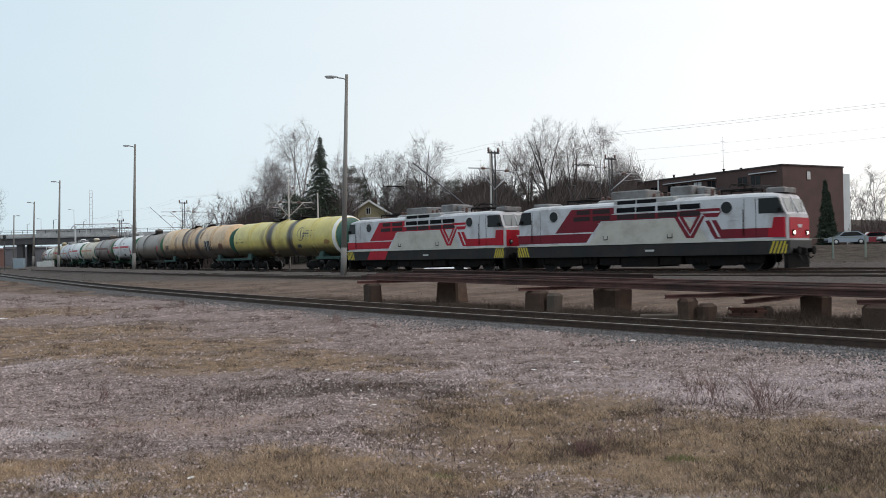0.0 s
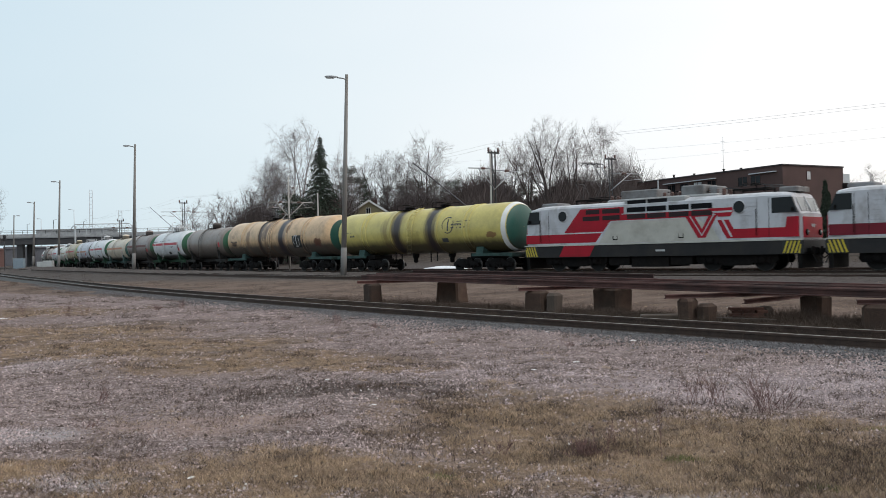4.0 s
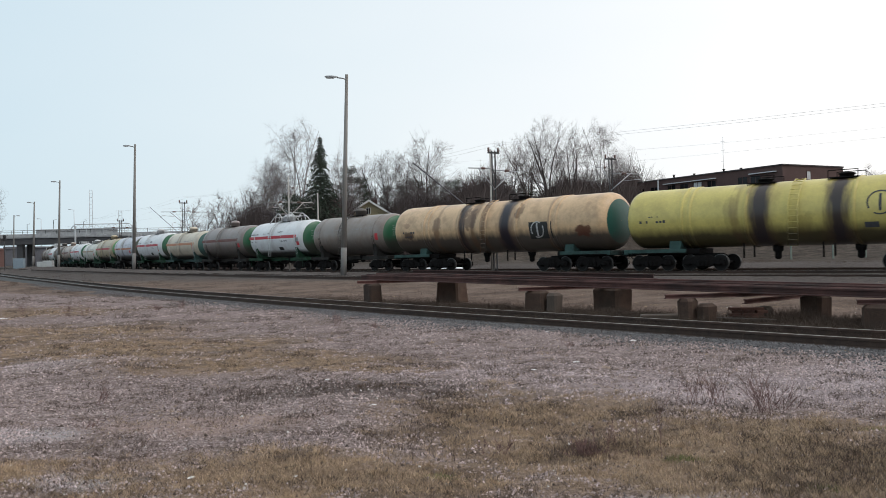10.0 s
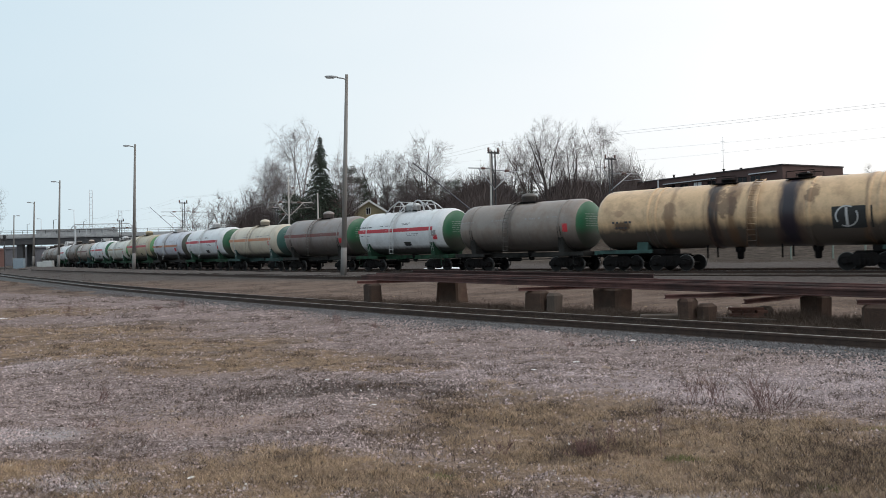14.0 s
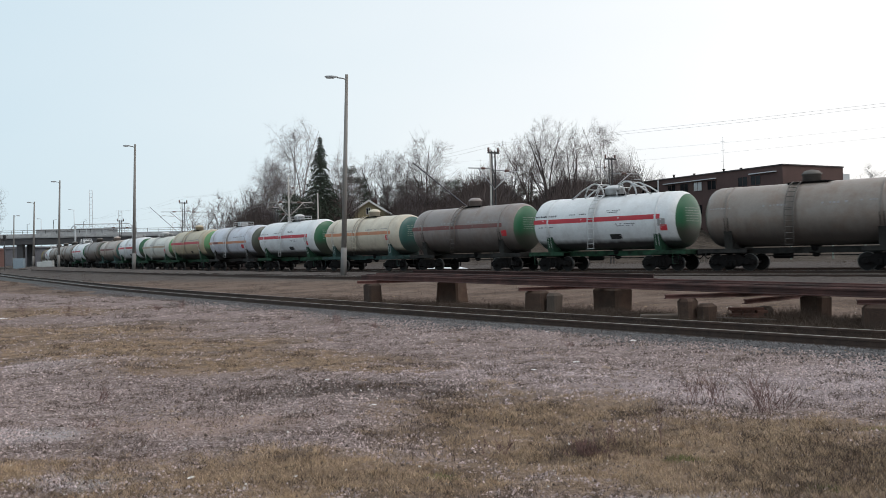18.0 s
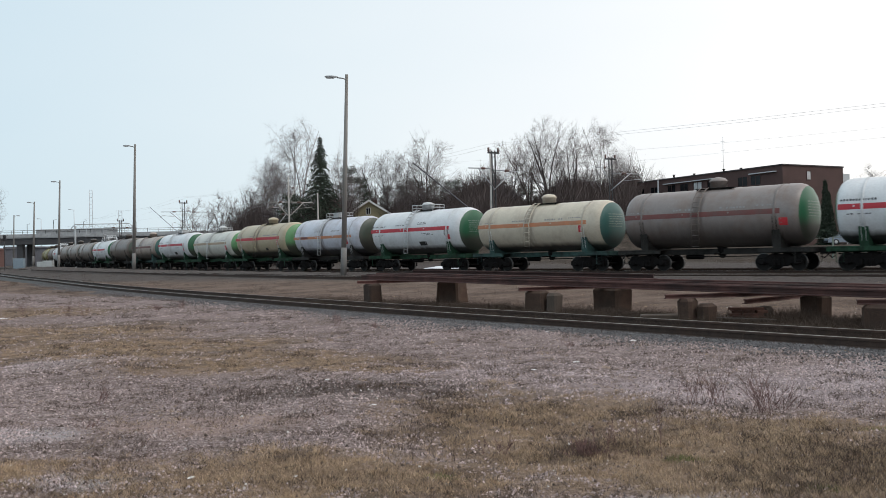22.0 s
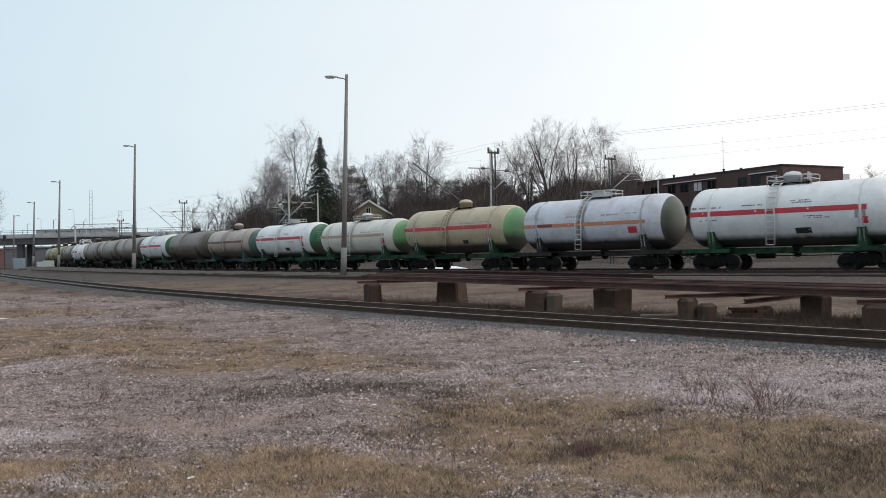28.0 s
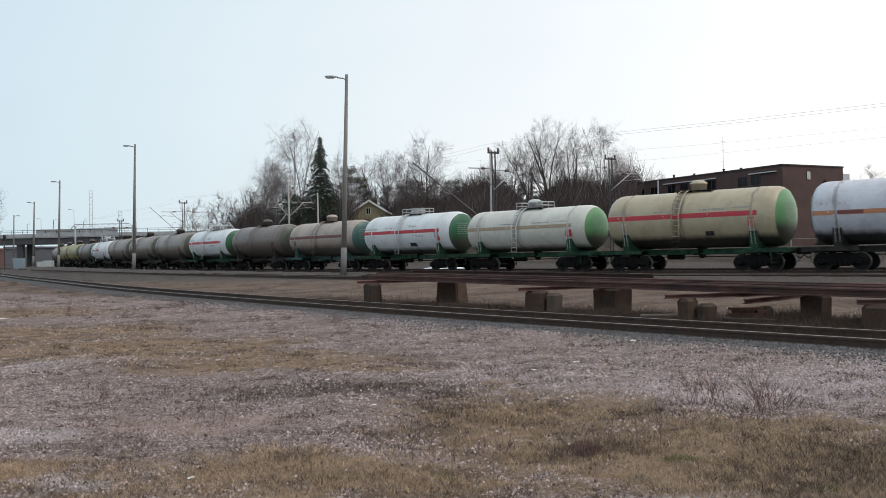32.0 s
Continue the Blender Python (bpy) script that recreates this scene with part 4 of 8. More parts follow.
    for (x0, x1, a0, a1, mt, lb) in sp.get("plates", ()):
        part("placard", Shape().patch(r + 0.003, x0, x1, a0, a1, 4, 0.006), mt, tank, lb)
    for x in (-3.9, 3.9):
        add_bogie(car, x)
    return car


def long_tank_wagon(sp):
    """An eight-axle tank wagon, 21.12 m over couplers."""
    rng = random.Random(sp["seed"])
    r, half = sp["r"], 10.0
    axis = sp["belly"] + r
    car = thing("long_tank_wagon", Matrix.Identity(4), sp["label"], "tank wagon", "wagons of the train")
    prof = dish(half, r)
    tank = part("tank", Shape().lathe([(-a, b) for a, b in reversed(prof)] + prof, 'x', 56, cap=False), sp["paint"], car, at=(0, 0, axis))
    for sd, cm in ((1, sp["front"]), (-1, sp["rear"])):
        p = [q for q in dish(half, r, 0.006) if q[1] < r * sp.get("cap", 0.89)]
        part("end_cap", Shape().lathe([(sd * a, b) for a, b in p], 'x', 56, cap=False), cm, tank, "painted tank end")
    if sp.get("ring"):
        part("end_ring", Shape().lathe([(half - 0.60, r * 0.99 + 0.006), (half - 0.42, r * 0.955 + 0.006), (half - 0.3, r * 0.905 + 0.006)], 'x', 56, cap=False), WHITE_PAINT, tank, "white ring round the tank end")
    for x in (-6.3, -5.8, -2.6, 2.85, 5.7, 6.2):
        part("stiffening_ring", Shape().lathe([(x - 0.11, r), (x - 0.09, r + 0.045), (x + 0.09, r + 0.045), (x + 0.11, r)], 'x', 56, cap=False), sp["paint"], tank)
    top = axis + r
    for x in (-2.1, 2.1):
        part("hatch", Shape().lathe([(top - 0.1, 0.36), (top + 0.14, 0.36), (top + 0.15, 0.42), (top + 0.2, 0.42), (top + 0.24, 0.3), (top + 0.26, 0.05)], 'z', 20), STEEL_DARK, car, "filler hatch", at=(x, 0, 0))
        sh = Shape().box(x - 0.75, x + 0.75, -0.7, -0.25, top - 0.05, top + 0.0, 0.01).box(x - 0.75, x + 0.75, 0.25, 0.7, top - 0.05, top + 0.0, 0.01)
        for u in (-0.72, 0.72):
            for y in (-0.68, 0.68):
                sh.tube([(x + u, y, top - 0.2), (x + u, y, top + 0.34)], 0.022, 5)
        sh.tube([(x - 0.72, -0.68, top + 0.34), (x + 0.72, -0.68, top + 0.34)], 0.022, 5)
        sh.tube([(x - 0.72, 0.68, top + 0.34), (x + 0.72, 0.68, top + 0.34)], 0.022, 5)
        part("hatch_platform", sh, STEEL_DARK, car)
        part("discharge_valve", Shape().lathe([(0.62, 0.1), (0.7, 0.18), (1.0, 0.18), (1.06, 0.26), (1.5, 0.3)], 'z', 14), STEEL_DARK, car, at=(x + 0.6, 0, 0))
        part("valve_rod", Shape().tube([(x - 0.5, -0.5, 0.75), (x - 0.5, -0.5, 1.6)], 0.05, 6).tube([(x - 1.0, -0.7, 0.7), (x - 1.0, -0.7, 1.7)], 0.05, 6), STEEL_DARK, car)
    for sd in (-1, 1):
        part("ladder", ladder_shape(r, bottom=-0.65, width=0.5), sp["paint"], car, "ladder in the tank's colour", at=pose(0, 0, axis, 0, 0, 0 if sd < 0 else 180))
    for sd in (-1, 1):
        part("underframe", Shape().box(min(sd * 5.6, sd * 10.1), max(sd * 5.6, sd * 10.1), -0.9, 0.9, 0.98, 1.28, 0.03), STEEL_DARK, car)
        part("end_beam", Shape().box(sd * 10.0 - 0.12, sd * 10.0 + 0.12, -1.45, 1.45, 1.0, 1.26, 0.03), TEAL_PAINT, car)
        for y in (-1.32, 1.32):
            part("side_sill", Shape().box(min(sd * 6.2, sd * 10.0), max(sd * 6.2, sd * 10.0), y - 0.07, y + 0.07, 1.06, 1.26, 0.02), TEAL_PAINT, car)
        poly = [(-1.3, 1.25)] + [(-(r + 0.05) * math.cos(radians(a)), axis + (r + 0.05) * math.sin(radians(a))) for a in (-48, -55, -62, -75, -90, -105, -118, -125, -132)] + [(1.3, 1.25)]
        part("saddle", Shape().prism([(a, max(b, 1.27)) if 0 < i < len(poly) - 1 else (a, b) for i, (a, b) in enumerate(poly)], sd * 6.9 - 0.35, sd * 6.9 + 0.35, 'yz'), TEAL_PAINT, car, "tank saddle in dull teal")
        add_coupler(car, sd * 10.2, sd)
        part("span_bolster", Shape().box(sd * 6.9 - 2.3, sd * 6.9 + 2.3, -0.35, 0.35, 0.80, 1.0, 0.04), STEEL_DARK, car)
        for u in (-1.6, 1.6):
            add_bogie(car, sd * 6.9 + u)
    bars = Shape()
    for (x0, x1, a, h, n) in sp["text"]:
        text_bars(bars, r, x0, x1, a, h, rng, n)
    part("stencil", bars, INK, tank, "rows of dark stencilled marks")["kind"] = "stuff"
    for (x0, x1, a0, a1, mt, lb) in sp.get("plates", ()):
        part("placard", Shape().patch(r + 0.003, x0, x1, a0, a1, 5, 0.006), mt, tank, lb)
    # round emblem as a plain broken ring
    ex, ea = sp["emblem"]
    em = Shape()
    for a in range(0, 360, 15):
        if a in (30, 45, 210, 225):
            continue
        for q in (a,):
            u0, u1 = radians(q), radians(q + 15)
            ri, ro = sp["ring_r"] - 0.07, sp["ring_r"]
            pts = [(ri, u0), (ro, u0), (ro, u1), (ri, u1)]
            vs = []
            for rad in (r + 0.010, r + 0.016):
                for (w, t) in pts:
                    ang = radians(ea) + w * math.sin(t) / r
                    vs.append((ex + w * math.cos(t), -rad * math.cos(ang), rad * math.sin(ang)))
            em.add(vs, [(0, 1, 2, 3), (7, 6, 5, 4), (0, 4, 5, 1), (1, 5, 6, 2), (2, 6, 7, 3), (3, 7, 4, 0)])
    em.patch(r + 0.009, ex - 0.06, ex + 0.06, ea - 14, ea + 14, 4, 0.006)
    part("emblem", em, sp["emblem_mat"], tank, "plain round emblem")
    return car




def locomotive(lead, red, seed, label):
    """A four-axle electric locomotive, 18.96 m over buffers, a cab at each end."""
    car = thing("electric_locomotive", Matrix.Identity(4), label, "locomotive", "locomotives of the train")
    W = 1.5
    # body shell: rings along x, each with the same outline
    def ring(x, w, zt, ze, z0=1.62):
        return [(x, -w, z0), (x, -w, ze), (x, -w + 0.10, ze + (zt - ze) * 0.45), (x, -w + 0.45, ze + (zt - ze) * 0.85), (x, 0, zt),
                (x, w - 0.45, ze + (zt - ze) * 0.85), (x, w - 0.10, ze + (zt - ze) * 0.45), (x, w, ze), (x, w, z0)]
    rings = [ring(-9.02, 1.22, 3.02, 2.92), ring(-8.92, 1.36, 3.08, 2.98), ring(-8.50, 1.42, 4.08, 3.90), ring(-8.0, W, 4.18, 3.93), ring(-7.2, W, 4.22, 3.95)]
    rings += [[(-x, y, z) for x, y, z in q] for q in reversed(rings)]
    sh, k = Shape(), 9
    fs = []
    for i in range(len(rings) - 1):
        fs += [(i * k + j, i * k + j + 1, (i + 1) * k + j + 1, (i + 1) * k + j) for j in range(k - 1)]
        fs.append((i * k + k - 1, i * k, (i + 1) * k, (i + 1) * k + k - 1))
    fs += [tuple(range(k - 1, -1, -1)), tuple((len(rings) - 1) * k + j for j in range(k))]
    body = part("body", sh.add([p for q in rings for p in q], fs), LOCO_WHITE, car, "soiled white body shell")
    # grey skirt
    part("skirt", Shape().box(-9.0, 9.0, -1.47, 1.47, 0.88, 1.618, 0.05), LOCO_GREY, car, "dark grey lower skirt")
    part("waist_line", Shape().box(-9.06, 9.06, -W - 0.008, -W + 0.01, 1.60, 1.68).box(-9.06, 9.06, W - 0.01, W + 0.008, 1.60, 1.68), LOCO_CREAM, car, "pale line along the waist")
    for sd in (-1, 1):
        y0, y1 = sorted((sd * (W - 0.01), sd * (W + 0.012)))
        f = Shape()
        def band(d0, d1):
            return sorted((sd * (W + d0), sd * (W + d1)))
        # ribbed cream lower flank
        part("lower_flank", Shape().prism([(-3.3, 1.70), (4.6, 1.70), (4.2, 2.34), (3.2, 3.0), (-2.3, 3.0)], *band(-0.01, 0.006)), LOCO_CREAM, body)
        # red band to the front cab, the cheek, and the slanting flash at the back
        part("red_band", Shape().prism([(5.0, 1.78), (8.0, 1.78), (8.0, 2.28), (4.7, 2.28)], *band(-0.01, 0.012)), red, body)
        part("red_cheek", Shape().prism([(8.0, 1.78), (8.86, 1.78), (8.86, 2.82), (8.3, 2.82), (8.2, 2.28), (8.0, 2.28)], *sorted((sd * 1.30, sd * (W + 0.014)))), LOCO_RED, body)
        part("red_flash", Shape().prism([(-5.86, 2.41), (-4.58, 3.84), (-1.45, 3.84), (-1.45, 3.42), (4.4, 3.42), (4.1, 3.04), (-2.4, 3.04), (-2.95, 2.41)], *band(-0.01, 0.012)), red, body, "slanting red flash")
        part("red_rear_band", Shape().prism([(-8.9, 1.78), (-3.5, 1.78), (-3.05, 2.33), (-8.9, 2.33)], *band(-0.01, 0.012)), red, body)
        part("white_pinstripe", Shape().prism([(-8.9, 2.33), (-3.0, 2.33), (-3.0, 2.41), (-8.9, 2.41)], *band(-0.01, 0.016)), LOCO_WHITE, body)
        part("window_pinstripe", Shape().prism([(-1.6, 3.39), (3.0, 3.39), (3.0, 3.44), (-1.6, 3.44)], *band(0.0, 0.03)), LOCO_WHITE, body)
        if lead:
            part("skirt_flash", Shape().prism([(-6.3, 0.92), (-4.0, 0.92), (-3.6, 1.60), (-5.9, 1.60)], *sorted((sd * 1.46, sd * 1.482))), red, car)
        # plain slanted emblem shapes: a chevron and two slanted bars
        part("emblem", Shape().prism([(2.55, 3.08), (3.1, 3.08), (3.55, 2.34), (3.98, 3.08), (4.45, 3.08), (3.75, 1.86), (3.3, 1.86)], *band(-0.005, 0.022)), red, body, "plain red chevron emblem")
        part("emblem_inlay", Shape().prism([(2.80, 3.08), (2.88, 3.08), (3.54, 2.04), (4.20, 3.08), (4.28, 3.08), (3.54, 1.94)], *band(0.0, 0.027)), LOCO_WHITE, body, "white line in the emblem")
        for poly, mid in (([(3.9, 3.46), (5.50, 3.46), (5.22, 2.98), (4.55, 2.98)], [(4.16, 3.30), (5.36, 3.30), (5.30, 3.20), (4.24, 3.20)]),
                          ([(4.46, 2.80), (5.12, 2.80), (5.62, 1.86), (4.96, 1.86)], [(4.72, 2.80), (4.84, 2.80), (5.34, 1.86), (5.22, 1.86)])):
            part("emblem_bar", Shape().prism(poly, *band(-0.005, 0.022)), red, body, "plain slanted red bar")
            part("emblem_inlay", Shape().prism(mid, *band(0.0, 0.027)), LOCO_WHITE, body, "white line in the emblem")
        # pressed ribs on the flank
        for z in (2.00, 2.22, 2.46, 2.70, 2.90):
            part("flank_rib", Shape().box(-2.6, 2.5, *band(0, 0.018), z, z + 0.035), LOCO_CREAM, body)
        for z in (2.50, 2.74, 2.98, 3.22, 3.46, 3.68):
            part("flank_rib", Shape().box(5.75, 6.6, *band(0, 0.02), z, z + 0.04), LOCO_WHITE, body)
            part("flank_rib", Shape().box(-7.0, -6.0 + 0.85 * (z - 2.5), *band(0, 0.02), z, z + 0.04), LOCO_WHITE, body)
        # window grilles in the upper row, louvres in the lower row
        vent_red = mat("red_black_vent", (0.022, 0.008, 0.010), 0.7)
        cols = (-1.24, 0.10, 1.52, 2.92)
        for x0 in cols:
            part("grille_frame", Shape().box(x0 - 0.06, x0 + 1.32, *band(-0.01, 0.02), 3.45, 3.82), LOCO_WHITE, body)
            g = part("grille", Shape().box(x0, x0 + 1.26, *band(0.0, 0.03), 3.49, 3.78), GRILLE, body, "dark ventilation grille")
            for i in range(4):
                part("slat", Shape().box(x0 + 0.02, x0 + 1.24, *band(0.028, 0.042), 3.51 + i * 0.07, 3.53 + i * 0.07), GRILLE, g)
        for x0 in (-4.42, -2.98) + cols:
            for zz in ((3.10, 3.50) if x0 < -2 else (3.10,)):
                part("vent", Shape().box(x0 + (0.25 if zz > 3.4 and x0 < -4 else 0.0), x0 + 1.24, *band(0.0, 0.022), zz, zz + 0.27), vent_red, body, "red-brown louvred vent")
        for x0 in (-2.3, 2.05):
            part("flap", Shape().box(x0, x0 + 0.42, *band(0, 0.022), 1.84, 2.18), LOCO_CREAM, body)
            part("socket_frame", Shape().box(x0 + 0.06, x0 + 0.36, *band(0, 0.03), 1.88, 1.94).box(x0 + 0.04, x0 + 0.08, *band(0, 0.03), 1.88, 2.14).box(x0 + 0.34, x0 + 0.38, *band(0, 0.03), 1.88, 2.14), STEEL_DARK, body)
        # round portholes
        for xx in (5.72, -5.95):
            part("porthole_rim", Shape().lathe([(sd * (W - 0.01), 0.37), (sd * (W + 0.03), 0.37), (sd * (W + 0.03), 0.30)], 'y', 28, (xx, 0, 3.46)), LOCO_WHITE, body)
            part("porthole", Shape().lathe([(sd * (W + 0.0), 0.32), (sd * (W + 0.035), 0.32)], 'y', 28, (xx, 0, 3.46)), GLASS_DARK, body, "round dark porthole")
        # crew doors with grab rails
        for x0 in (6.72, -7.68):
            d = part("crew_door", Shape().box(x0, x0 + 0.62, *sorted((sd * (W - 0.01), sd * (W + 0.014))), 2.43 if x0 < 0 else 2.34, 3.86, 0.0), LOCO_WHITE, body, "narrow crew door")
            part("grab_rail", Shape().tube([(x0 - 0.06, sd * (W + 0.06), 1.9), (x0 - 0.06, sd * (W + 0.06), 3.3)], 0.018, 6), STEEL_DARK, d)
            part("door_seam", Shape().box(x0 - 0.012, x0 + 0.006, *sorted((sd * W, sd * (W + 0.017))), 1.76, 3.86).box(x0 + 0.614, x0 + 0.632, *sorted((sd * W, sd * (W + 0.017))), 1.76, 3.86), STEEL_DARK, d)
        # cab side windows
        for e in (1, -1):
            x0, x1 = sorted((e * 8.04, e * 8.66))
            win = Shape().prism([(e * (7.5 if e > 0 else 7.8), 3.04), (e * 8.86, 3.04), (e * 8.56, 3.84), (e * (7.5 if e > 0 else 7.8), 3.84)], *sorted((sd * 1.30, sd * (W + 0.012))))
            part("cab_side_window", win, GLASS_DARK, body, "dark cab side window")
        # hazard stripes on the corner
        for e in (1, -1):
            base = part("hazard_panel", Shape().box(min(e * 8.0, e * 9.02), max(e * 8.0, e * 9.02), *sorted((sd * 1.44, sd * 1.482)), 0.92, 1.58), HAZARD_K, car, "black and yellow hazard stripes")
            for i in range(5):
                a = e * (8.02 + i * 0.2)
                part("hazard_stripe", Shape().prism([(a, 0.93), (a + e * 0.1, 0.93), (a + e * 0.33, 1.57), (a + e * 0.23, 1.57)] if i < 4 else [(a, 0.93), (a + e * 0.09, 0.93), (a + e * 0.18, 1.4), (a + e * 0.12, 1.4)], *sorted((sd * 1.48, sd * 1.488))), HAZARD_Y, base)
    # cab fronts
    for e in (1, -1):
        part("red_nose", Shape().prism([(-1.24, 1.72), (1.24, 1.72), (1.24, 2.80), (-1.24, 2.80)], *sorted((e * 9.0, e * 9.05)), 'yz'), LOCO_RED, body, "red nose panel")
        for y0, y1 in ((-1.16, -0.05), (0.05, 1.16)):
            vs = []
            for t in (0.012, 0.03):
                for (y, z) in ((y0, 3.12), (y1, 3.12), (y1, 3.84), (y0, 3.84)):
                    x = 8.92 - (z - 3.04) / 1.02 * 0.42 + t
                    vs.append((e * x, y * (1 - 0.03 * (z - 3.1)), z))
            part("windscreen", Shape().add(vs, [(0, 1, 2, 3), (7, 6, 5, 4), (0, 4, 5, 1), (1, 5, 6, 2), (2, 6, 7, 3), (3, 7, 4, 0)]), GLASS_SKY, body, "cab windscreen reflecting sky, tint lightened for daylight through the cab")
            ym = (y0 + y1) / 2
            part("wiper", Shape().tube([(e * 9.0, ym - 0.1, 3.08), (e * 8.76, ym + 0.2, 3.66)], 0.014, 5), RUBBER, body)
        part("windscreen_pillar", Shape().tube([(e * 8.96, 0, 3.06), (e * 8.58, 0, 3.92)], 0.05, 6), LOCO_WHITE, body)
        for y in (-0.86, 0.86):
            part("headlight_housing", Shape().lathe([(e * 9.03, 0.16), (e * 9.10, 0.16), (e * 9.12, 0.13)], 'x', 18, (0, y, 2.0)), STEEL_DARK, body)
            part("headlight", Shape().lathe([(e * 9.10, 0.125), (e * 9.135, 0.09), (e * 9.14, 0.02)], 'x', 18, (0, y, 2.0)), HEADLIGHT if e > 0 and not lead else GLASS_SKY, body, "round headlamp")
        for y in (-0.13, 0.13):
            part("roof_lamp", Shape().lathe([(e * 8.35, 0.15), (e * 8.56, 0.16), (e * 8.57, 0.12)], 'x', 16, (0, y, 4.30)), STEEL_DARK, body, "twin roof headlamp")
            # pale paint stands in for the glint on the lamp glass
            part("roof_lamp_glass", Shape().lathe([(e * 8.565, 0.12), (e * 8.58, 0.06), (e * 8.582, 0.01)], 'x', 16, (0, y, 4.30)), PALE_STEEL, body)
        part("nose_emblem", Shape().prism([(-0.3, 2.44), (0.3, 2.44), (0.12, 2.24), (0.0, 2.32), (-0.12, 2.24)], *sorted((e * 9.04, e * 9.062)), 'yz'), LOCO_WHITE, body, "small plain white emblem")
        part("buffer_beam", Shape().box(min(e * 8.9, e * 9.1), max(e * 8.9, e * 9.1), -1.45, 1.45, 0.95, 1.60, 0.03), HAZARD_K, car)
        for y in (-0.95, 0.95):
            part("buffer", Shape().lathe([(e * 9.08, 0.12), (e * 9.34, 0.11), (e * 9.35, 0.22), (e * 9.42, 0.22), (e * 9.44, 0.17)], 'x', 18, (0, y, 1.06)), STEEL_DARK, car, "round buffer")
        part("snow_plough", Shape().prism([(-1.35, 0.16), (1.35, 0.16), (1.4, 0.96), (-1.4, 0.96)], *sorted((e * 8.75, e * 8.98)), 'yz'), STEEL_DARK, car)
        part("brake_hose", Shape().tube([(e * 9.1, 0.4, 0.95), (e * 9.3, 0.42, 0.6), (e * 9.38, 0.35, 0.4), (e * 9.25, 0.3, 0.35)], 0.03, 6), RUBBER, car)
        part("brake_hose", Shape().tube([(e * 9.1, -0.45, 0.95), (e * 9.3, -0.47, 0.6), (e * 9.38, -0.4, 0.4)], 0.03, 6), RUBBER, car)
        add_coupler(car, e * 9.05, e)
        part("mirror", Shape().box(min(e * 8.55, e * 8.62), max(e * 8.55, e * 8.62), -W - 0.16, -W + 0.06, 3.1, 3.3, 0.01), STEEL_DARK, body)
    # roof: raised clerestory, cabinets, insulators
    part("roof_clerestory", Shape().box(-1.5, 2.6, -1.46, 1.46, 3.88, 4.30, 0.08).box(-3.0, 4.2, -0.95, 0.95, 4.0, 4.34, 0.08), mat("pale_grey_roof_panel", (0.36, 0.36, 0.36), 0.6, 0, 0.15, 1.5, 20, 0.06, stain=(0.15, 0.13, 0.12), stain_amt=0.6), body, "pale grey raised roof section")
    for x0 in (-1.24, 0.14):
        for y0 in (-1.475, 1.44):
            part("roof_grille", Shape().box(x0, x0 + 1.26, y0, y0 + 0.035, 3.93, 4.20), GRILLE, body, "small dark roof grille")
    for x0, x1, w, h in ((-2.1, 0.4, 0.8, 0.42), (1.95, 3.4, 0.85, 0.46), (3.5, 4.1, 0.6, 0.34), (-8.2, -6.9, 0.75, -0.02), (7.6, 8.6, 0.8, 0.02)):
        part("roof_cabinet", Shape().box(x0, x1, -w, w, 4.15, 4.34 + h + 0.08, 0.07), LOCO_ROOF, body, "grey roof equipment box")
    for x0 in (-2.9, -2.5, 0.7, 1.2, 1.7, 3.6, 4.0, 4.4):
        for y in (-0.5, 0.35):
            part("insulator", Shape().lathe([(4.18, 0.08), (4.28, 0.12), (4.34, 0.08), (4.40, 0.12), (4.46, 0.08), (4.52, 0.12), (4.60, 0.05)], 'z', 12, (x0, y, 0)), INSUL, body)
    part("roof_busbar", Shape().tube([(-5.2, 0.35, 4.62), (-0.4, 0.35, 4.62), (0.5, 0.35, 4.66), (4.3, 0.35, 4.62), (5.2, 0.35, 4.50)], 0.025, 6), STEEL_DARK, body)
    part("horn", Shape().lathe([(-0.2, 0.03), (0.1, 0.04), (0.25, 0.09)], 'x', 12, (6.5, -0.5, 4.36)), STEEL_DARK, body)
    # pantographs: the front one folded, the rear one raised on the leading pair as seen
    for px, up in ((5.9, False), (-4.6, True)):
        pan = part("pantograph", Shape().box(px - 0.95, px + 0.95, -0.62, -0.54, 4.40, 4.48).box(px - 0.95, px + 0.95, 0.54, 0.62, 4.40, 4.48)
                   .box(px - 0.95, px - 0.88, -0.6, 0.6, 4.40, 4.48).box(px + 0.88, px + 0.95, -0.6, 0.6, 4.40, 4.48)
                   .tube([(px - 0.9, -0.58, 4.12), (px - 0.9, -0.58, 4.40)], 0.05, 6).tube([(px + 0.9, -0.58, 4.12), (px + 0.9, -0.58, 4.40)], 0.05, 6)
                   .tube([(px - 0.9, 0.58, 4.12), (px - 0.9, 0.58, 4.40)], 0.05, 6).tube([(px + 0.9, 0.58, 4.12), (px + 0.9, 0.58, 4.40)], 0.05, 6),
                   STEEL_DARK, car, "raised pantograph" if up else "folded pantograph")
        arms = Shape()
        zk, zt = (5.55, 6.72) if up else (4.58, 4.70)
        sp_ = 1.05 if up else 1.5
        for e in (-1, 1):
            for y in (-0.5, 0.5):
                arms.tube([(px + e * 0.45, y * 1.0, 4.46), (px + e * sp_, y * 0.9, zk)], 0.017, 6)
                arms.tube([(px + e * sp_, y * 0.9, zk), (px + e * 0.22, y * 0.75, zt)], 0.011, 6)
            arms.tube([(px + e * sp_, -0.45, zk), (px + e * sp_, 0.45, zk)], 0.024, 6)
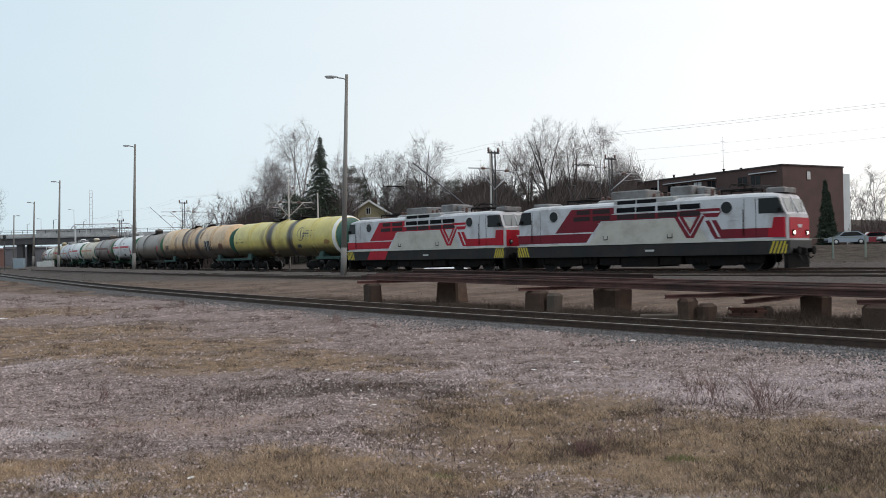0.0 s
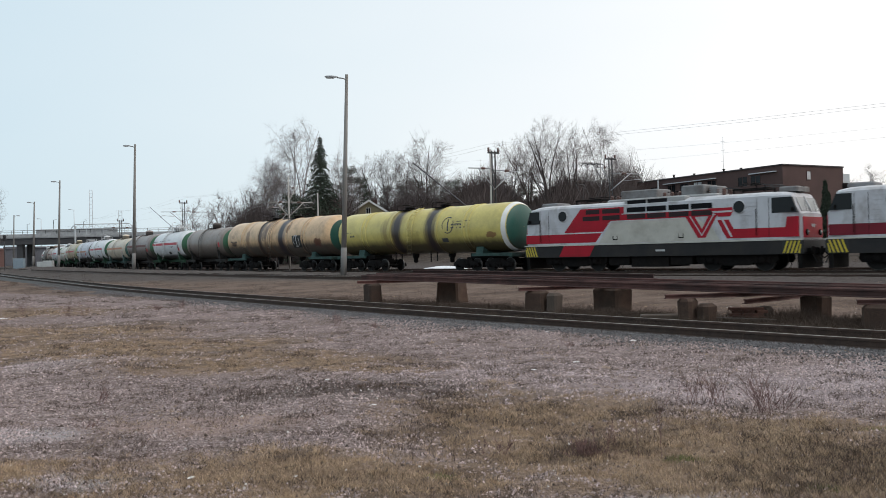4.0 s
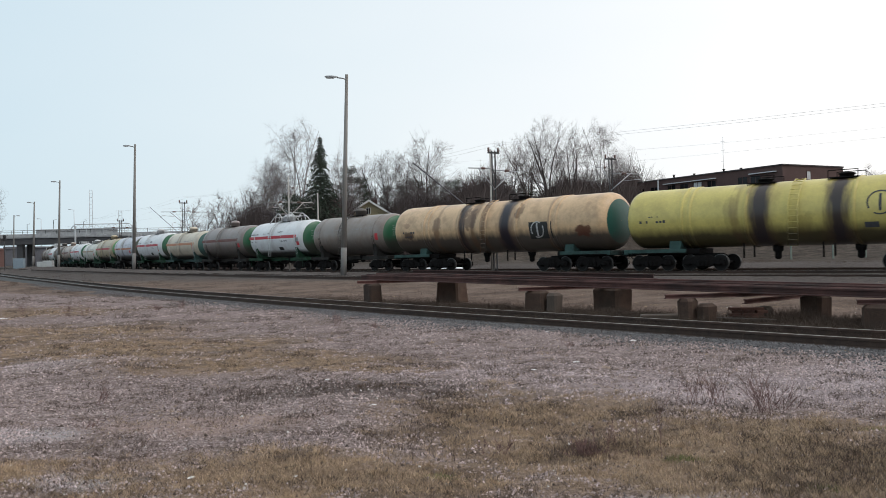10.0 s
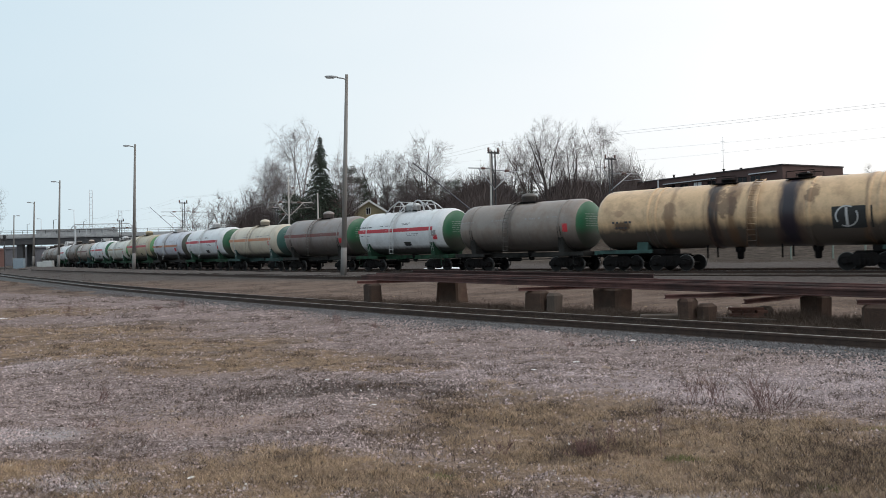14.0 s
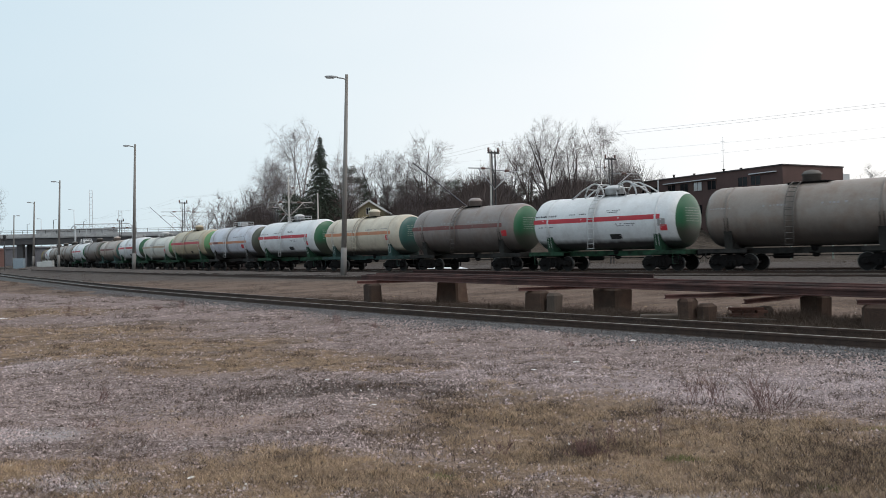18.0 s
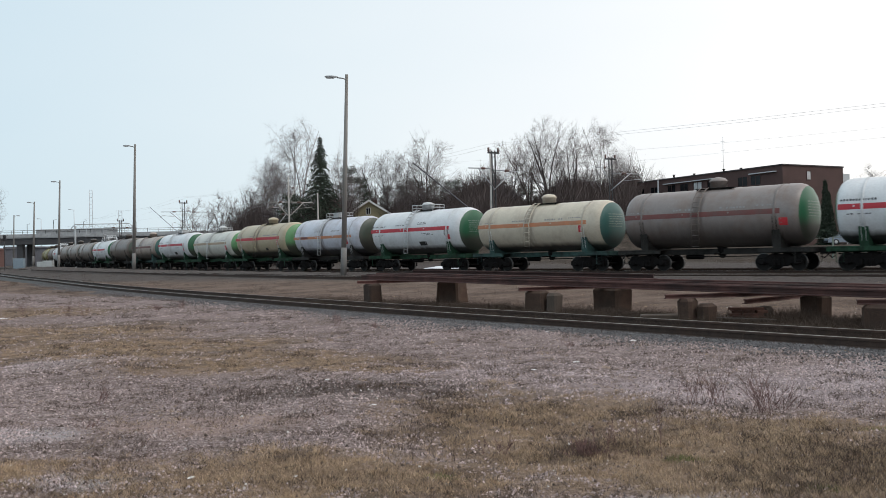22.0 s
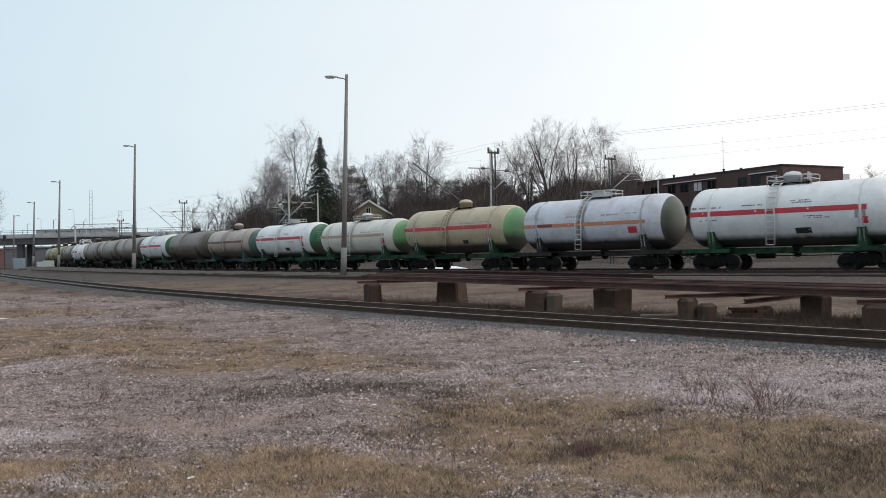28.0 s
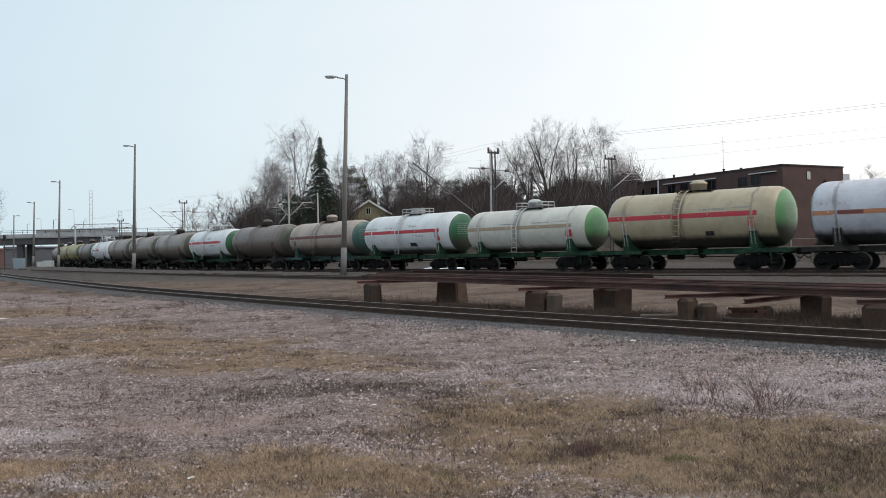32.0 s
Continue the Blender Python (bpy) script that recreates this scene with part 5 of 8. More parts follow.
            arms.tube([(px + e * 0.45, -0.5, 4.46), (px + e * sp_, 0.45, zk)], 0.012, 5)
        part("pantograph_arm", arms, MAST_STEEL, pan)
        head = Shape()
        for u in (-0.24, 0.24):
            head.tube([(px + u, -0.98, zt - 0.12), (px + u, -0.72, zt + 0.06), (px + u, 0.72, zt + 0.06), (px + u, 0.98, zt - 0.12)], 0.028, 6)
        head.tube([(px - 0.24, -0.4, zt + 0.02), (px + 0.24, -0.4, zt + 0.02)], 0.02, 5).tube([(px - 0.24, 0.4, zt + 0.02), (px + 0.24, 0.4, zt + 0.02)], 0.02, 5)
        part("pantograph_head", head, STEEL_DARK, pan)
    # running gear
    for bx in (-5.3, 5.3):
        bog = part("bogie", Shape().box(-0.5, 0.5, -1.0, 1.0, 0.55, 0.9, 0.05), STEEL_DARK, car, "grimy powered bogie", at=(bx, 0, 0))
        for sd in (-1, 1):
            fr = Shape().prism([(-2.35, 0.62), (-2.2, 0.42), (-1.0, 0.46), (-0.7, 0.30), (0.7, 0.30), (1.0, 0.46), (2.2, 0.42), (2.35, 0.62), (2.3, 0.90), (-2.3, 0.90)], sd * 1.05 - 0.07, sd * 1.05 + 0.07)
            for a in (-1.5, 1.5):
                fr.lathe([(sd * 1.0, 0.22), (sd * 1.2, 0.2), (sd * 1.21, 0.08)], 'y', 16, (a, 0, 0.625))
                fr.box(a - 0.42, a - 0.26, sd * 1.1 - 0.08, sd * 1.1 + 0.08, 0.42, 0.8, 0.02).box(a + 0.26, a + 0.42, sd * 1.1 - 0.08, sd * 1.1 + 0.08, 0.42, 0.8, 0.02)
            part("side_frame", fr, STEEL_DARK, bog)
            part("sand_pipe", Shape().tube([(2.1, sd * 0.8, 0.8), (2.25, sd * 0.78, 0.3), (2.15, sd * 0.78, 0.12)], 0.025, 6), STEEL_DARK, bog)
        for a in (-1.5, 1.5):
            add_wheelset(bog, a, 0.625, 0.625)
    for x0, x1, lo in ((-2.75, -1.3, 0.36), (-1.2, 1.3, 0.26), (1.4, 2.8, 0.38)):
        part("underfloor_box", Shape().box(x0, x1, -1.25, 1.25, lo, 0.87, 0.04), STEEL_DARK, car)
    part("number_bar", Shape().box(0.6, 1.2, -1.486, -1.468, 1.15, 1.26).box(0.6, 1.2, 1.468, 1.486, 1.15, 1.26), PALE_STEEL, car)
    return car


# dirt: tone of the lower shell, grime and painted shade together
T_YELLOW = tank_mat("soiled_yellow_tank_paint", (0.58, 0.485, 0.15), amt=0.92, rust=0.22, grime_shade_z=-0.60, run=0.55, ragged=0.35, dirt=(0.045, 0.034, 0.022), spots=((8.4, -0.5, 0.7, 0.25, 0.8, (0.22, 0.09, 0.05)), (-3.4, 0.2, 0.45, 1.4, 0.3, (0.16, 0.10, 0.04)), (0.4, -0.6, 0.8, 0.7, 0.3, (0.12, 0.07, 0.03))),
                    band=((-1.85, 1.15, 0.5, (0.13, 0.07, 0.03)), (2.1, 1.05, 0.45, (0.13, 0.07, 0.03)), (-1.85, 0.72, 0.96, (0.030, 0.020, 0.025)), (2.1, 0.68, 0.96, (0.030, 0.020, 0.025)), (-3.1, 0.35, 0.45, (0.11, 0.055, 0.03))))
T_ORANGE = tank_mat("faded_orange_tank_paint", (0.62, 0.42, 0.245), amt=0.95, rust=0.4, grime_shade_z=-0.50, run=0.5,
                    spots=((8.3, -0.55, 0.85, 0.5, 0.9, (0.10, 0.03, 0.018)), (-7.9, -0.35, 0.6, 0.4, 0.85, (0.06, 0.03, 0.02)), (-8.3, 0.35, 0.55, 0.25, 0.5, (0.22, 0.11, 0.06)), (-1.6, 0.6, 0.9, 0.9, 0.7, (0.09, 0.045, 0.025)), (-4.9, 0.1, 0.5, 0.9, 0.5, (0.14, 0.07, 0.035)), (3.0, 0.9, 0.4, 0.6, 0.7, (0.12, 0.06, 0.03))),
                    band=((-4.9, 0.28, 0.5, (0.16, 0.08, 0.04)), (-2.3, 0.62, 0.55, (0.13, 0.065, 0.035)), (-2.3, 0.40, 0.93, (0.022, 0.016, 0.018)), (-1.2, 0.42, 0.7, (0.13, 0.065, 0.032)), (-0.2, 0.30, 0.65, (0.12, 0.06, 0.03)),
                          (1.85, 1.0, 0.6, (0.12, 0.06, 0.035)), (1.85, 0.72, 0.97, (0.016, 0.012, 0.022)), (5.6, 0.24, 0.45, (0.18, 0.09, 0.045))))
T_STONE = tank_mat("dull_stone_grey_tank_paint", (0.225, 0.193, 0.182), amt=0.88, rust=0.4, grime_shade_z=-0.40, run=0.95, band=((-0.45, 0.34, 0.5, (0.07, 0.05, 0.04)), (-3.9, 0.14, 0.3, (0.07, 0.05, 0.04)), (3.9, 0.14, 0.3, (0.07, 0.05, 0.04))))
T_GREY = tank_mat("dirty_brown_grey_tank_paint", (0.235, 0.198, 0.175), amt=0.88, rust=0.45, grime_shade_z=-0.40, run=0.95, band=((-0.45, 0.34, 0.5, (0.07, 0.05, 0.04)), (-3.9, 0.14, 0.3, (0.07, 0.05, 0.04)), (3.9, 0.14, 0.3, (0.07, 0.05, 0.04))))
T_DARK = tank_mat("sooty_brown_tank_paint", (0.150, 0.120, 0.105), amt=0.88, rust=0.45, grime_shade_z=-0.45, run=0.9)
T_WHITE = tank_mat("white_tank_paint", (0.66, 0.67, 0.685), amt=0.97, rust=0.13, grime_shade_z=-0.98, run=0.30, ragged=0.22, dirt=(0.024, 0.021, 0.020), band=((-0.45, 0.34, 0.18, (0.07, 0.05, 0.04)), (-3.9, 0.14, 0.108, (0.07, 0.05, 0.04)), (3.9, 0.14, 0.108, (0.07, 0.05, 0.04))))
T_LAV = tank_mat("pale_lavender_grey_tank_paint", (0.52, 0.53, 0.59), amt=0.97, rust=0.3, grime_shade_z=-0.86, run=0.30, ragged=0.22, dirt=(0.024, 0.021, 0.020), band=((-0.45, 0.34, 0.75, (0.07, 0.05, 0.04)), (-3.9, 0.14, 0.45, (0.07, 0.05, 0.04)), (3.9, 0.14, 0.45, (0.07, 0.05, 0.04))))
T_CREAM = tank_mat("grubby_cream_tank_paint", (0.42, 0.355, 0.245), amt=0.97, rust=0.25, grime_shade_z=-0.86, run=0.30, ragged=0.22, dirt=(0.024, 0.021, 0.020), band=((-0.45, 0.34, 0.6, (0.07, 0.05, 0.04)), (-3.9, 0.14, 0.36, (0.07, 0.05, 0.04)), (3.9, 0.14, 0.36, (0.07, 0.05, 0.04))))
T_BEIGE = tank_mat("grubby_beige_tank_paint", (0.54, 0.475, 0.38), amt=0.97, rust=0.25, grime_shade_z=-0.98, run=0.30, ragged=0.22, dirt=(0.024, 0.021, 0.020), band=((-0.45, 0.34, 0.45, (0.07, 0.05, 0.04)), (-3.9, 0.14, 0.27, (0.07, 0.05, 0.04)), (3.9, 0.14, 0.27, (0.07, 0.05, 0.04))))
T_TAUPE = tank_mat("dusty_taupe_tank_paint", (0.36, 0.295, 0.255), amt=0.9, rust=0.35, grime_shade_z=-0.6, run=0.5, band=((-0.45, 0.34, 0.5, (0.07, 0.05, 0.04)), (3.9, 0.14, 0.3, (0.07, 0.05, 0.04))))
T_OFFW = tank_mat("off_white_tank_paint", (0.57, 0.555, 0.50), amt=0.97, rust=0.2, grime_shade_z=-0.98, run=0.30, ragged=0.22, dirt=(0.024, 0.021, 0.020), band=((-0.45, 0.34, 0.45, (0.07, 0.05, 0.04)), (-3.9, 0.14, 0.27, (0.07, 0.05, 0.04)), (3.9, 0.14, 0.27, (0.07, 0.05, 0.04))))
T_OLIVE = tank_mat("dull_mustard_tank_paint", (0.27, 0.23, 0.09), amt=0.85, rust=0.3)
C_GREEN = tank_mat("green_end_paint", (0.024, 0.115, 0.058), amt=0.85, rust=0.08, grime_shade_z=-0.35)
C_TEAL = tank_mat("teal_end_paint", (0.042, 0.115, 0.105), amt=0.6, rust=0.1, grime_shade_z=-0.6)
C_DTEAL = tank_mat("dark_green_end_paint", (0.025, 0.095, 0.075), amt=0.5, rust=0.1, grime_shade_z=-0.8)
C_LIGHT = tank_mat("light_green_end_paint", (0.12, 0.29, 0.13), amt=0.93, rust=0.08, grime_shade_z=-0.35)
C_OLD = tank_mat("blackened_green_end_paint", (0.07, 0.085, 0.068), amt=0.8, rust=0.2, grime_shade_z=-0.3)
ORANGE_ST = mat("orange_stripe_paint", (0.50, 0.20, 0.10), 0.5, 0, 0.15, 2, 30, stain=(0.3, 0.2, 0.14), stain_amt=0.5)
RED_ST = mat("red_stripe_paint", (0.46, 0.035, 0.05), 0.5, 0, 0.12, 2, 30, stain=(0.3, 0.05, 0.05), stain_amt=0.4)
BROWN_ST = mat("dulled_red_stripe_paint", (0.17, 0.06, 0.055), 0.6, 0, 0.15, 2, 30, stain=(0.12, 0.09, 0.08), stain_amt=0.6)
TAN_ST = mat("tan_stripe_paint", (0.36, 0.27, 0.19), 0.6, 0, 0.15, 2, 30)

MARKS_A = ((-4.9, -3.2, 16, 4, 12), (-2.2, -0.9, 18, 2.5, 9), (0.6, 1.6, 19, 2.5, 8), (0.5, 1.5, 23, 2.0, 7), (1.2, 2.6, -6, 2.0, 9), (1.3, 2.5, -9.5, 2.0, 9), (-4.6, -3.4, -7, 2, 7))
MARKS_B = ((-4.8, -3.6, 14, 3, 8), (-1.9, -0.6, 15, 4, 7), (0.9, 2.4, 15, 4, 8), (2.8, 3.8, 17, 3, 7))


DOME_GREY = mat("grimy_grey_hatch_paint", (0.10, 0.088, 0.08), 0.6, 0, 0.3, 3, 30)


def hazard_plates(x=3.9):
    return ((x + 0.15, x + 0.65, -12, 2, INK_SOFT, "grey diamond placard"), (x + 0.3, x + 0.75, -22, -10, RED_MARK, "red hazard placard"),
            (0.7, 1.5, -38, -26, HAZARD_K, "black stencil panel"))


# the train, from the front; s of each vehicle's centre at 16 s
S6 = 34.975


def build_train():
    def put(ob, s, pivot):
        VEHICLES.append((ob, s, pivot))
        ob.matrix_basis = vehicle_pose(s - travelled(0.0), pivot)

    s5 = S6 - 12.02
    s4 = s5 - 6.01 - 10.56
    s3 = s4 - 21.12
    s2 = s3 - 10.56 - 9.78
    s1 = s2 - 19.15
    put(locomotive(False, LOCO_RED_OLD, 1, "white electric locomotive with faded red bands and lit headlamps"), s1, 5.3)
    put(locomotive(True, LOCO_RED, 2, "white electric locomotive with bright red bands, coupled behind another"), s2, 5.3)
    put(long_tank_wagon(dict(seed=3, label="long yellow eight-axle tank wagon with dark oil spill bands", r=1.72, belly=1.32, paint=T_YELLOW, front=C_DTEAL, rear=C_OLD, ring=True,
                             text=((5.0, 6.6, 17, 2.0, 2), (4.45, 5.75, 8, 5, 8), (4.45, 5.95, 1, 4, 8), (-8.9, -7.2, -9, 5, 8), (-8.3, -7.6, 2, 2, 4)),
                             emblem=(4.1, 10), ring_r=0.62, emblem_mat=INK,
                             plates=((3.35, 4.0, -32, -22, INK, "black stencil panel"),))), s3, 6.9)
    put(long_tank_wagon(dict(seed=4, label="long faded orange eight-axle tank wagon streaked with oil and rust", r=1.80, belly=1.28, paint=T_ORANGE, front=C_DTEAL, rear=C_OLD, cap=0.80,
                             text=((-8.6, -7.2, -8, 5, 5), (-8.4, -7.6, -18, 4, 4)), emblem=(4.7, -12), ring_r=0.55, emblem_mat=PALE_STEEL,
                             plates=((4.0, 5.9, -32, 4, HAZARD_K, "dark square panel"),))), s4, 6.9)
    wag = [
        dict(label="brown-grey tank wagon coated in road dirt with a blackened end", r=1.66, paint=T_GREY, front=C_GREEN, rear=C_OLD, dome="round", fit_mat=DOME_GREY, text=MARKS_B, ladder_mat=DOME_GREY, plates=((4.2, 4.6, -16, 2, RED_MARK, "red placard"),)),
        dict(label="white gas tank wagon with red stripe and tubular guard hoops", r=1.68, paint=T_WHITE, front=C_GREEN, rear=C_GREEN, stripe=RED_ST, dome="hoops", frame=GREEN_PAINT, text=MARKS_A, plates=hazard_plates(), rods=True, ink=INK, fit_mat=PALE_STEEL, cap=0.93),
        dict(label="stone-grey soiled tank wagon with a dulled red stripe", r=1.66, paint=T_STONE, front=C_GREEN, rear=C_OLD, stripe=BROWN_ST, dome="round", fit_mat=T_STONE, ladder_mat=T_DARK, text=MARKS_B, plates=((4.15, 4.6, -20, -6, RED_MARK, "red placard"),)),
        dict(label="beige tank wagon with orange stripe and teal end", r=1.57, paint=T_BEIGE, front=C_TEAL, rear=C_TEAL, stripe=ORANGE_ST, dome="round", fit_mat=T_BEIGE, text=MARKS_B, plates=((3.6, 3.95, -16, 0, RED_MARK, "red placard"),), frame=TEAL_PAINT),
        dict(label="clean white gas tank wagon with red stripe and green frame", r=1.66, paint=T_WHITE, front=C_GREEN, rear=C_TEAL, stripe=RED_ST, dome="rail", frame=GREEN_PAINT, text=MARKS_A, plates=hazard_plates(3.5), rods=True, ink=INK),
        dict(label="pale lavender-grey tank wagon with orange stripe, scuffed and rusty", r=1.64, paint=T_LAV, front=C_OLD, rear=C_OLD, stripe=ORANGE_ST, stripe_a=(-5, 3), dome="box", text=MARKS_B, ink=INK_SOFT, ladder_mat=PALE_STEEL, plates=((3.0, 3.6, -24, -10, RED_MARK, "red hazard placard"), (-4.0, -2.6, -4, 2.5, BROWN_ST, "dulled red label"))),
        dict(label="grubby cream tank wagon with red stripe and light green end", r=1.63, paint=T_CREAM, front=C_LIGHT, rear=C_LIGHT, stripe=RED_ST, dome="round", fit_mat=T_CREAM, text=MARKS_B, plates=((3.7, 4.05, -18, -2, RED_MARK, "red placard"), (1.2, 1.7, -36, -26, HAZARD_K, "dark label")), frame=GREEN_PAINT),
        dict(label="smaller off-white gas tank wagon with tan stripe and bright green end", r=1.44, paint=T_OFFW, front=C_LIGHT, rear=C_LIGHT, stripe=TAN_ST, dome="rail", frame=GREEN_PAINT, text=MARKS_B, plates=((3.7, 4.2, -22, -4, RED_MARK, "red hazard placard"),)),
        dict(label="white gas tank wagon with red stripe and deep green ends", r=1.54, paint=T_WHITE, front=C_GREEN, rear=C_GREEN, stripe=RED_ST, dome="box", frame=GREEN_PAINT, text=MARKS_A, plates=hazard_plates(3.5), rods=True),
        dict(label="dusty taupe tank wagon with dulled red stripe and teal-green end", r=1.50, paint=T_TAUPE, front=C_TEAL, rear=C_GREEN, stripe=BROWN_ST, dome="round", fit_mat=T_TAUPE, text=MARKS_B, frame=TEAL_PAINT),
        dict(label="dark brown sooty tank wagon", r=1.56, paint=T_DARK, front=C_OLD, rear=C_OLD, dome="round", fit_mat=DOME_GREY, ladder_mat=T_DARK, text=MARKS_B),
        dict(label="white gas tank wagon with red stripe and guard hoops", r=1.56, paint=T_WHITE, front=C_GREEN, rear=C_OLD, stripe=RED_ST, dome="hoops", frame=GREEN_PAINT, text=MARKS_A, rods=True),
        dict(label="brown-grey tank wagon dulled by road dirt", r=1.56, paint=T_GREY, front=C_OLD, rear=C_OLD, dome="round", fit_mat=DOME_GREY, ladder_mat=T_GREY, text=MARKS_B),
        dict(label="brown-grey tank wagon with soot-black hatch", r=1.56, paint=T_GREY, front=C_OLD, rear=C_OLD, dome="round", fit_mat=DOME_GREY, ladder_mat=T_GREY, text=MARKS_B),
        dict(label="brown-grey tank wagon with streaks of old dirt", r=1.56, paint=T_GREY, front=C_OLD, rear=C_OLD, dome="round", fit_mat=DOME_GREY, ladder_mat=T_GREY, text=MARKS_B),
        dict(label="white gas tank wagon with red stripe, far back in the train", r=1.52, paint=T_WHITE, front=T_WHITE, rear=C_OLD, stripe=RED_ST, stripe_x=(-4.0, 1.0), dome="hoops", text=MARKS_A),
        dict(label="black tarry tank wagon near the end of the train", r=1.52, paint=T_DARK, front=C_DTEAL, rear=C_OLD, dome="round", fit_mat=DOME_GREY, ladder_mat=T_DARK, text=MARKS_B),
        dict(label="dull mustard-yellow tank wagon near the end of the train", r=1.56, paint=T_OLIVE, front=C_DTEAL, rear=C_OLD, dome="round", fit_mat=DOME_GREY, ladder_mat=T_OLIVE, text=MARKS_B),
        dict(label="dull mustard-yellow tank wagon far down the line", r=1.56, paint=T_OLIVE, front=C_OLD, rear=C_OLD, dome="round", fit_mat=DOME_GREY, ladder_mat=T_OLIVE, text=MARKS_B),
        dict(label="brown-grey tank wagon at the far end of the train", r=1.56, paint=T_GREY, front=C_OLD, rear=C_OLD, dome="round", fit_mat=DOME_GREY, ladder_mat=T_GREY, text=MARKS_B),
    ]
    for i, sp in enumerate(wag):
        sp["seed"] = 10 + i
        put(tank_wagon(sp), s5 + 12.02 * i, 3.9)


build_train()

# ---- stacked rails on blocks beside the siding ----


def rail_rack():
    d = Vector((0.64, -0.768, 0))
    nrm = Vector((0.768, 0.64, 0))
    f0 = Vector((-2.5, 30.2, 0))
    rng = random.Random(5)
    blocks = [(Vector((-2.5, 30.2, 0)), 0.60, 0.5), (Vector((2.6, 24.1, 0)), 0.62, 0.45), (Vector((5.72, 20.2, 0)), 0.36, 0.45), (Vector((8.9, 17.3, 0)), 0.8, 0.6),
              (Vector((0.3, 31.1, 0)), 0.95, 0.7), (Vector((4.9, 25.0, 0)), 0.95, 0.7), (Vector((8.95, 20.7, 0)), 0.58, 0.5), (Vector((12.6, 16.6, 0)), 0.9, 0.7),
              (Vector((3.05, 23.75, 0)), 0.34, 0.4), (Vector((6.12, 20.05, 0)), 0.32, 0.42), (Vector((7.75, 20.75, 0)), 0.32, 0.34)]
    for i, (p, w, dp) in enumerate(blocks):
        z0 = gz(p.x, p.y) - 0.05
        z1 = [0.80, 0.70, 0.62, 0.58, 0.80, 0.70, 0.62, 0.58, 0.64, 0.50, 0.36][i]
        sh = Shape().box(-w / 2, w / 2, -dp / 2, dp / 2, 0, z1 - z0, 0.07)
        for v in range(len(sh.v)):
            x, y, z = sh.v[v]
            k = 1 + 0.06 * math.sin(z * 5 + i * 2)
            sh.v[v] = (x * k + rng.uniform(-0.015, 0.015), y * k + rng.uniform(-0.015, 0.015), z)
        solo("support_block", sh, CONCRETE if i in (8, 10) else BLOCK_BROWN, pose(p.x, p.y, z0, 0, 0, -48 + rng.uniform(-14, 14)),
             "weathered brown support block standing on the gravel", "support block", "blocks under the stacked rails")
    # cross bearers
    for a, b, z in ((0, 4, 0.80), (1, 5, 0.70), (2, 6, 0.62), (3, 7, 0.58)):
        pa, pb = blocks[a][0], blocks[b][0]
        u = (pb - pa).normalized()
        st, en = pa - u * 0.55, pb + u * 0.5
        solo("cross_bearer_rail", swept_rail([(st.x, st.y, z), (en.x, en.y, z)], [(u * 1.3, w * 0.58) for u, w in RAIL_PROFILE]), STACK_RUST, Matrix.Identity(4), "short rusty rail laid across the support blocks", "rail", "stacked rails")
    # long rails lying on the bearers
    for i in range(8):
        t = i / 7
        lat = 0.1 + 2.35 * t + rng.uniform(-0.08, 0.08)
        a = rng.uniform(-1.4, 0.2) if i not in (0, 1) else -0.9
        ln = (20.4, 19.6, 21.0, 18.5, 21.5, 17.0, 21.0, 21.5)[i]
        p0 = f0 + nrm * lat + d * a
        skew = (0.03, 0.055, 0.02, 0.06, 0.035, 0.045, 0.02, 0.03)[i]
        dd = (d + nrm * skew).normalized()
        pts = []
        for q in np.linspace(0, ln, 8):
            p = p0 + dd * float(q)
            along = (p - f0).dot(d)
            z = float(np.interp(along, [-3, 0, 8, 13.2, 17.2, 24], [0.905, 0.905, 0.81, 0.735, 0.685, 0.62]))
            pts.append((p.x, p.y, z + 0.004 + (0.0, 0.03, 0.0, 0.05, 0.015)[i % 5]))
        solo("stacked_rail", swept_rail(pts), STACK_RUST, Matrix.Identity(4), "long rusty spare rail resting on blocks", "rail", "stacked rails")
    # a few rails of a second layer
    for (lat, a, ln, skew, z) in ((2.3, -0.6, 10.6, 0.03, 0.12),):
        p0 = f0 + nrm * lat + d * a
        dd = (d + nrm * skew).normalized()
        pts = []
        for q in np.linspace(0, ln, 6):
            p = p0 + dd * float(q)
            along = (p - f0).dot(d)
            zz = float(np.interp(along, [-3, 0, 8, 13.2, 17.2, 24], [0.905, 0.905, 0.81, 0.735, 0.70, 0.66]))
            pts.append((p.x, p.y, zz + z + 0.02))
        solo("stacked_rail", swept_rail(pts), STACK_RUST, Matrix.Identity(4), "rusty spare rail lying on other rails", "rail", "stacked rails")
    # short bearer ends under the near side
    for x0, y0, x1, y1, z in ((7.0, 20.0, 9.6, 22.4, 0.47), (9.2, 17.9, 11.6, 20.2, 0.50), (10.2, 17.2, 12.4, 19.4, 0.47)):
        solo("cross_bearer_rail", swept_rail([(x0, y0, z), (x1, y1, z)], [(u * 1.2, w * 0.62) for u, w in RAIL_PROFILE]), STACK_RUST, Matrix.Identity(4), "short rusty rail laid across the support blocks", "rail", "stacked rails")
    # slab, board and a low stack of bricks on the ground before the blocks
    x, y = 5.55, 20.75
    solo("concrete_slab", Shape().box(-0.8, 0.8, -0.2, 0.2, 0, 0.22, 0.03), CONCRETE, pose(x, y, gz(x, y) - 0.03, 0, 0, -8), "dirty concrete slab lying on the ground", "slab")
    x, y = 7.0, 20.1
    board = thing("wooden_pallet", pose(x, y, gz(x, y) + 0.02, 0, 2, -10), "weathered grey boards nailed together, lying on the ground", "boards")
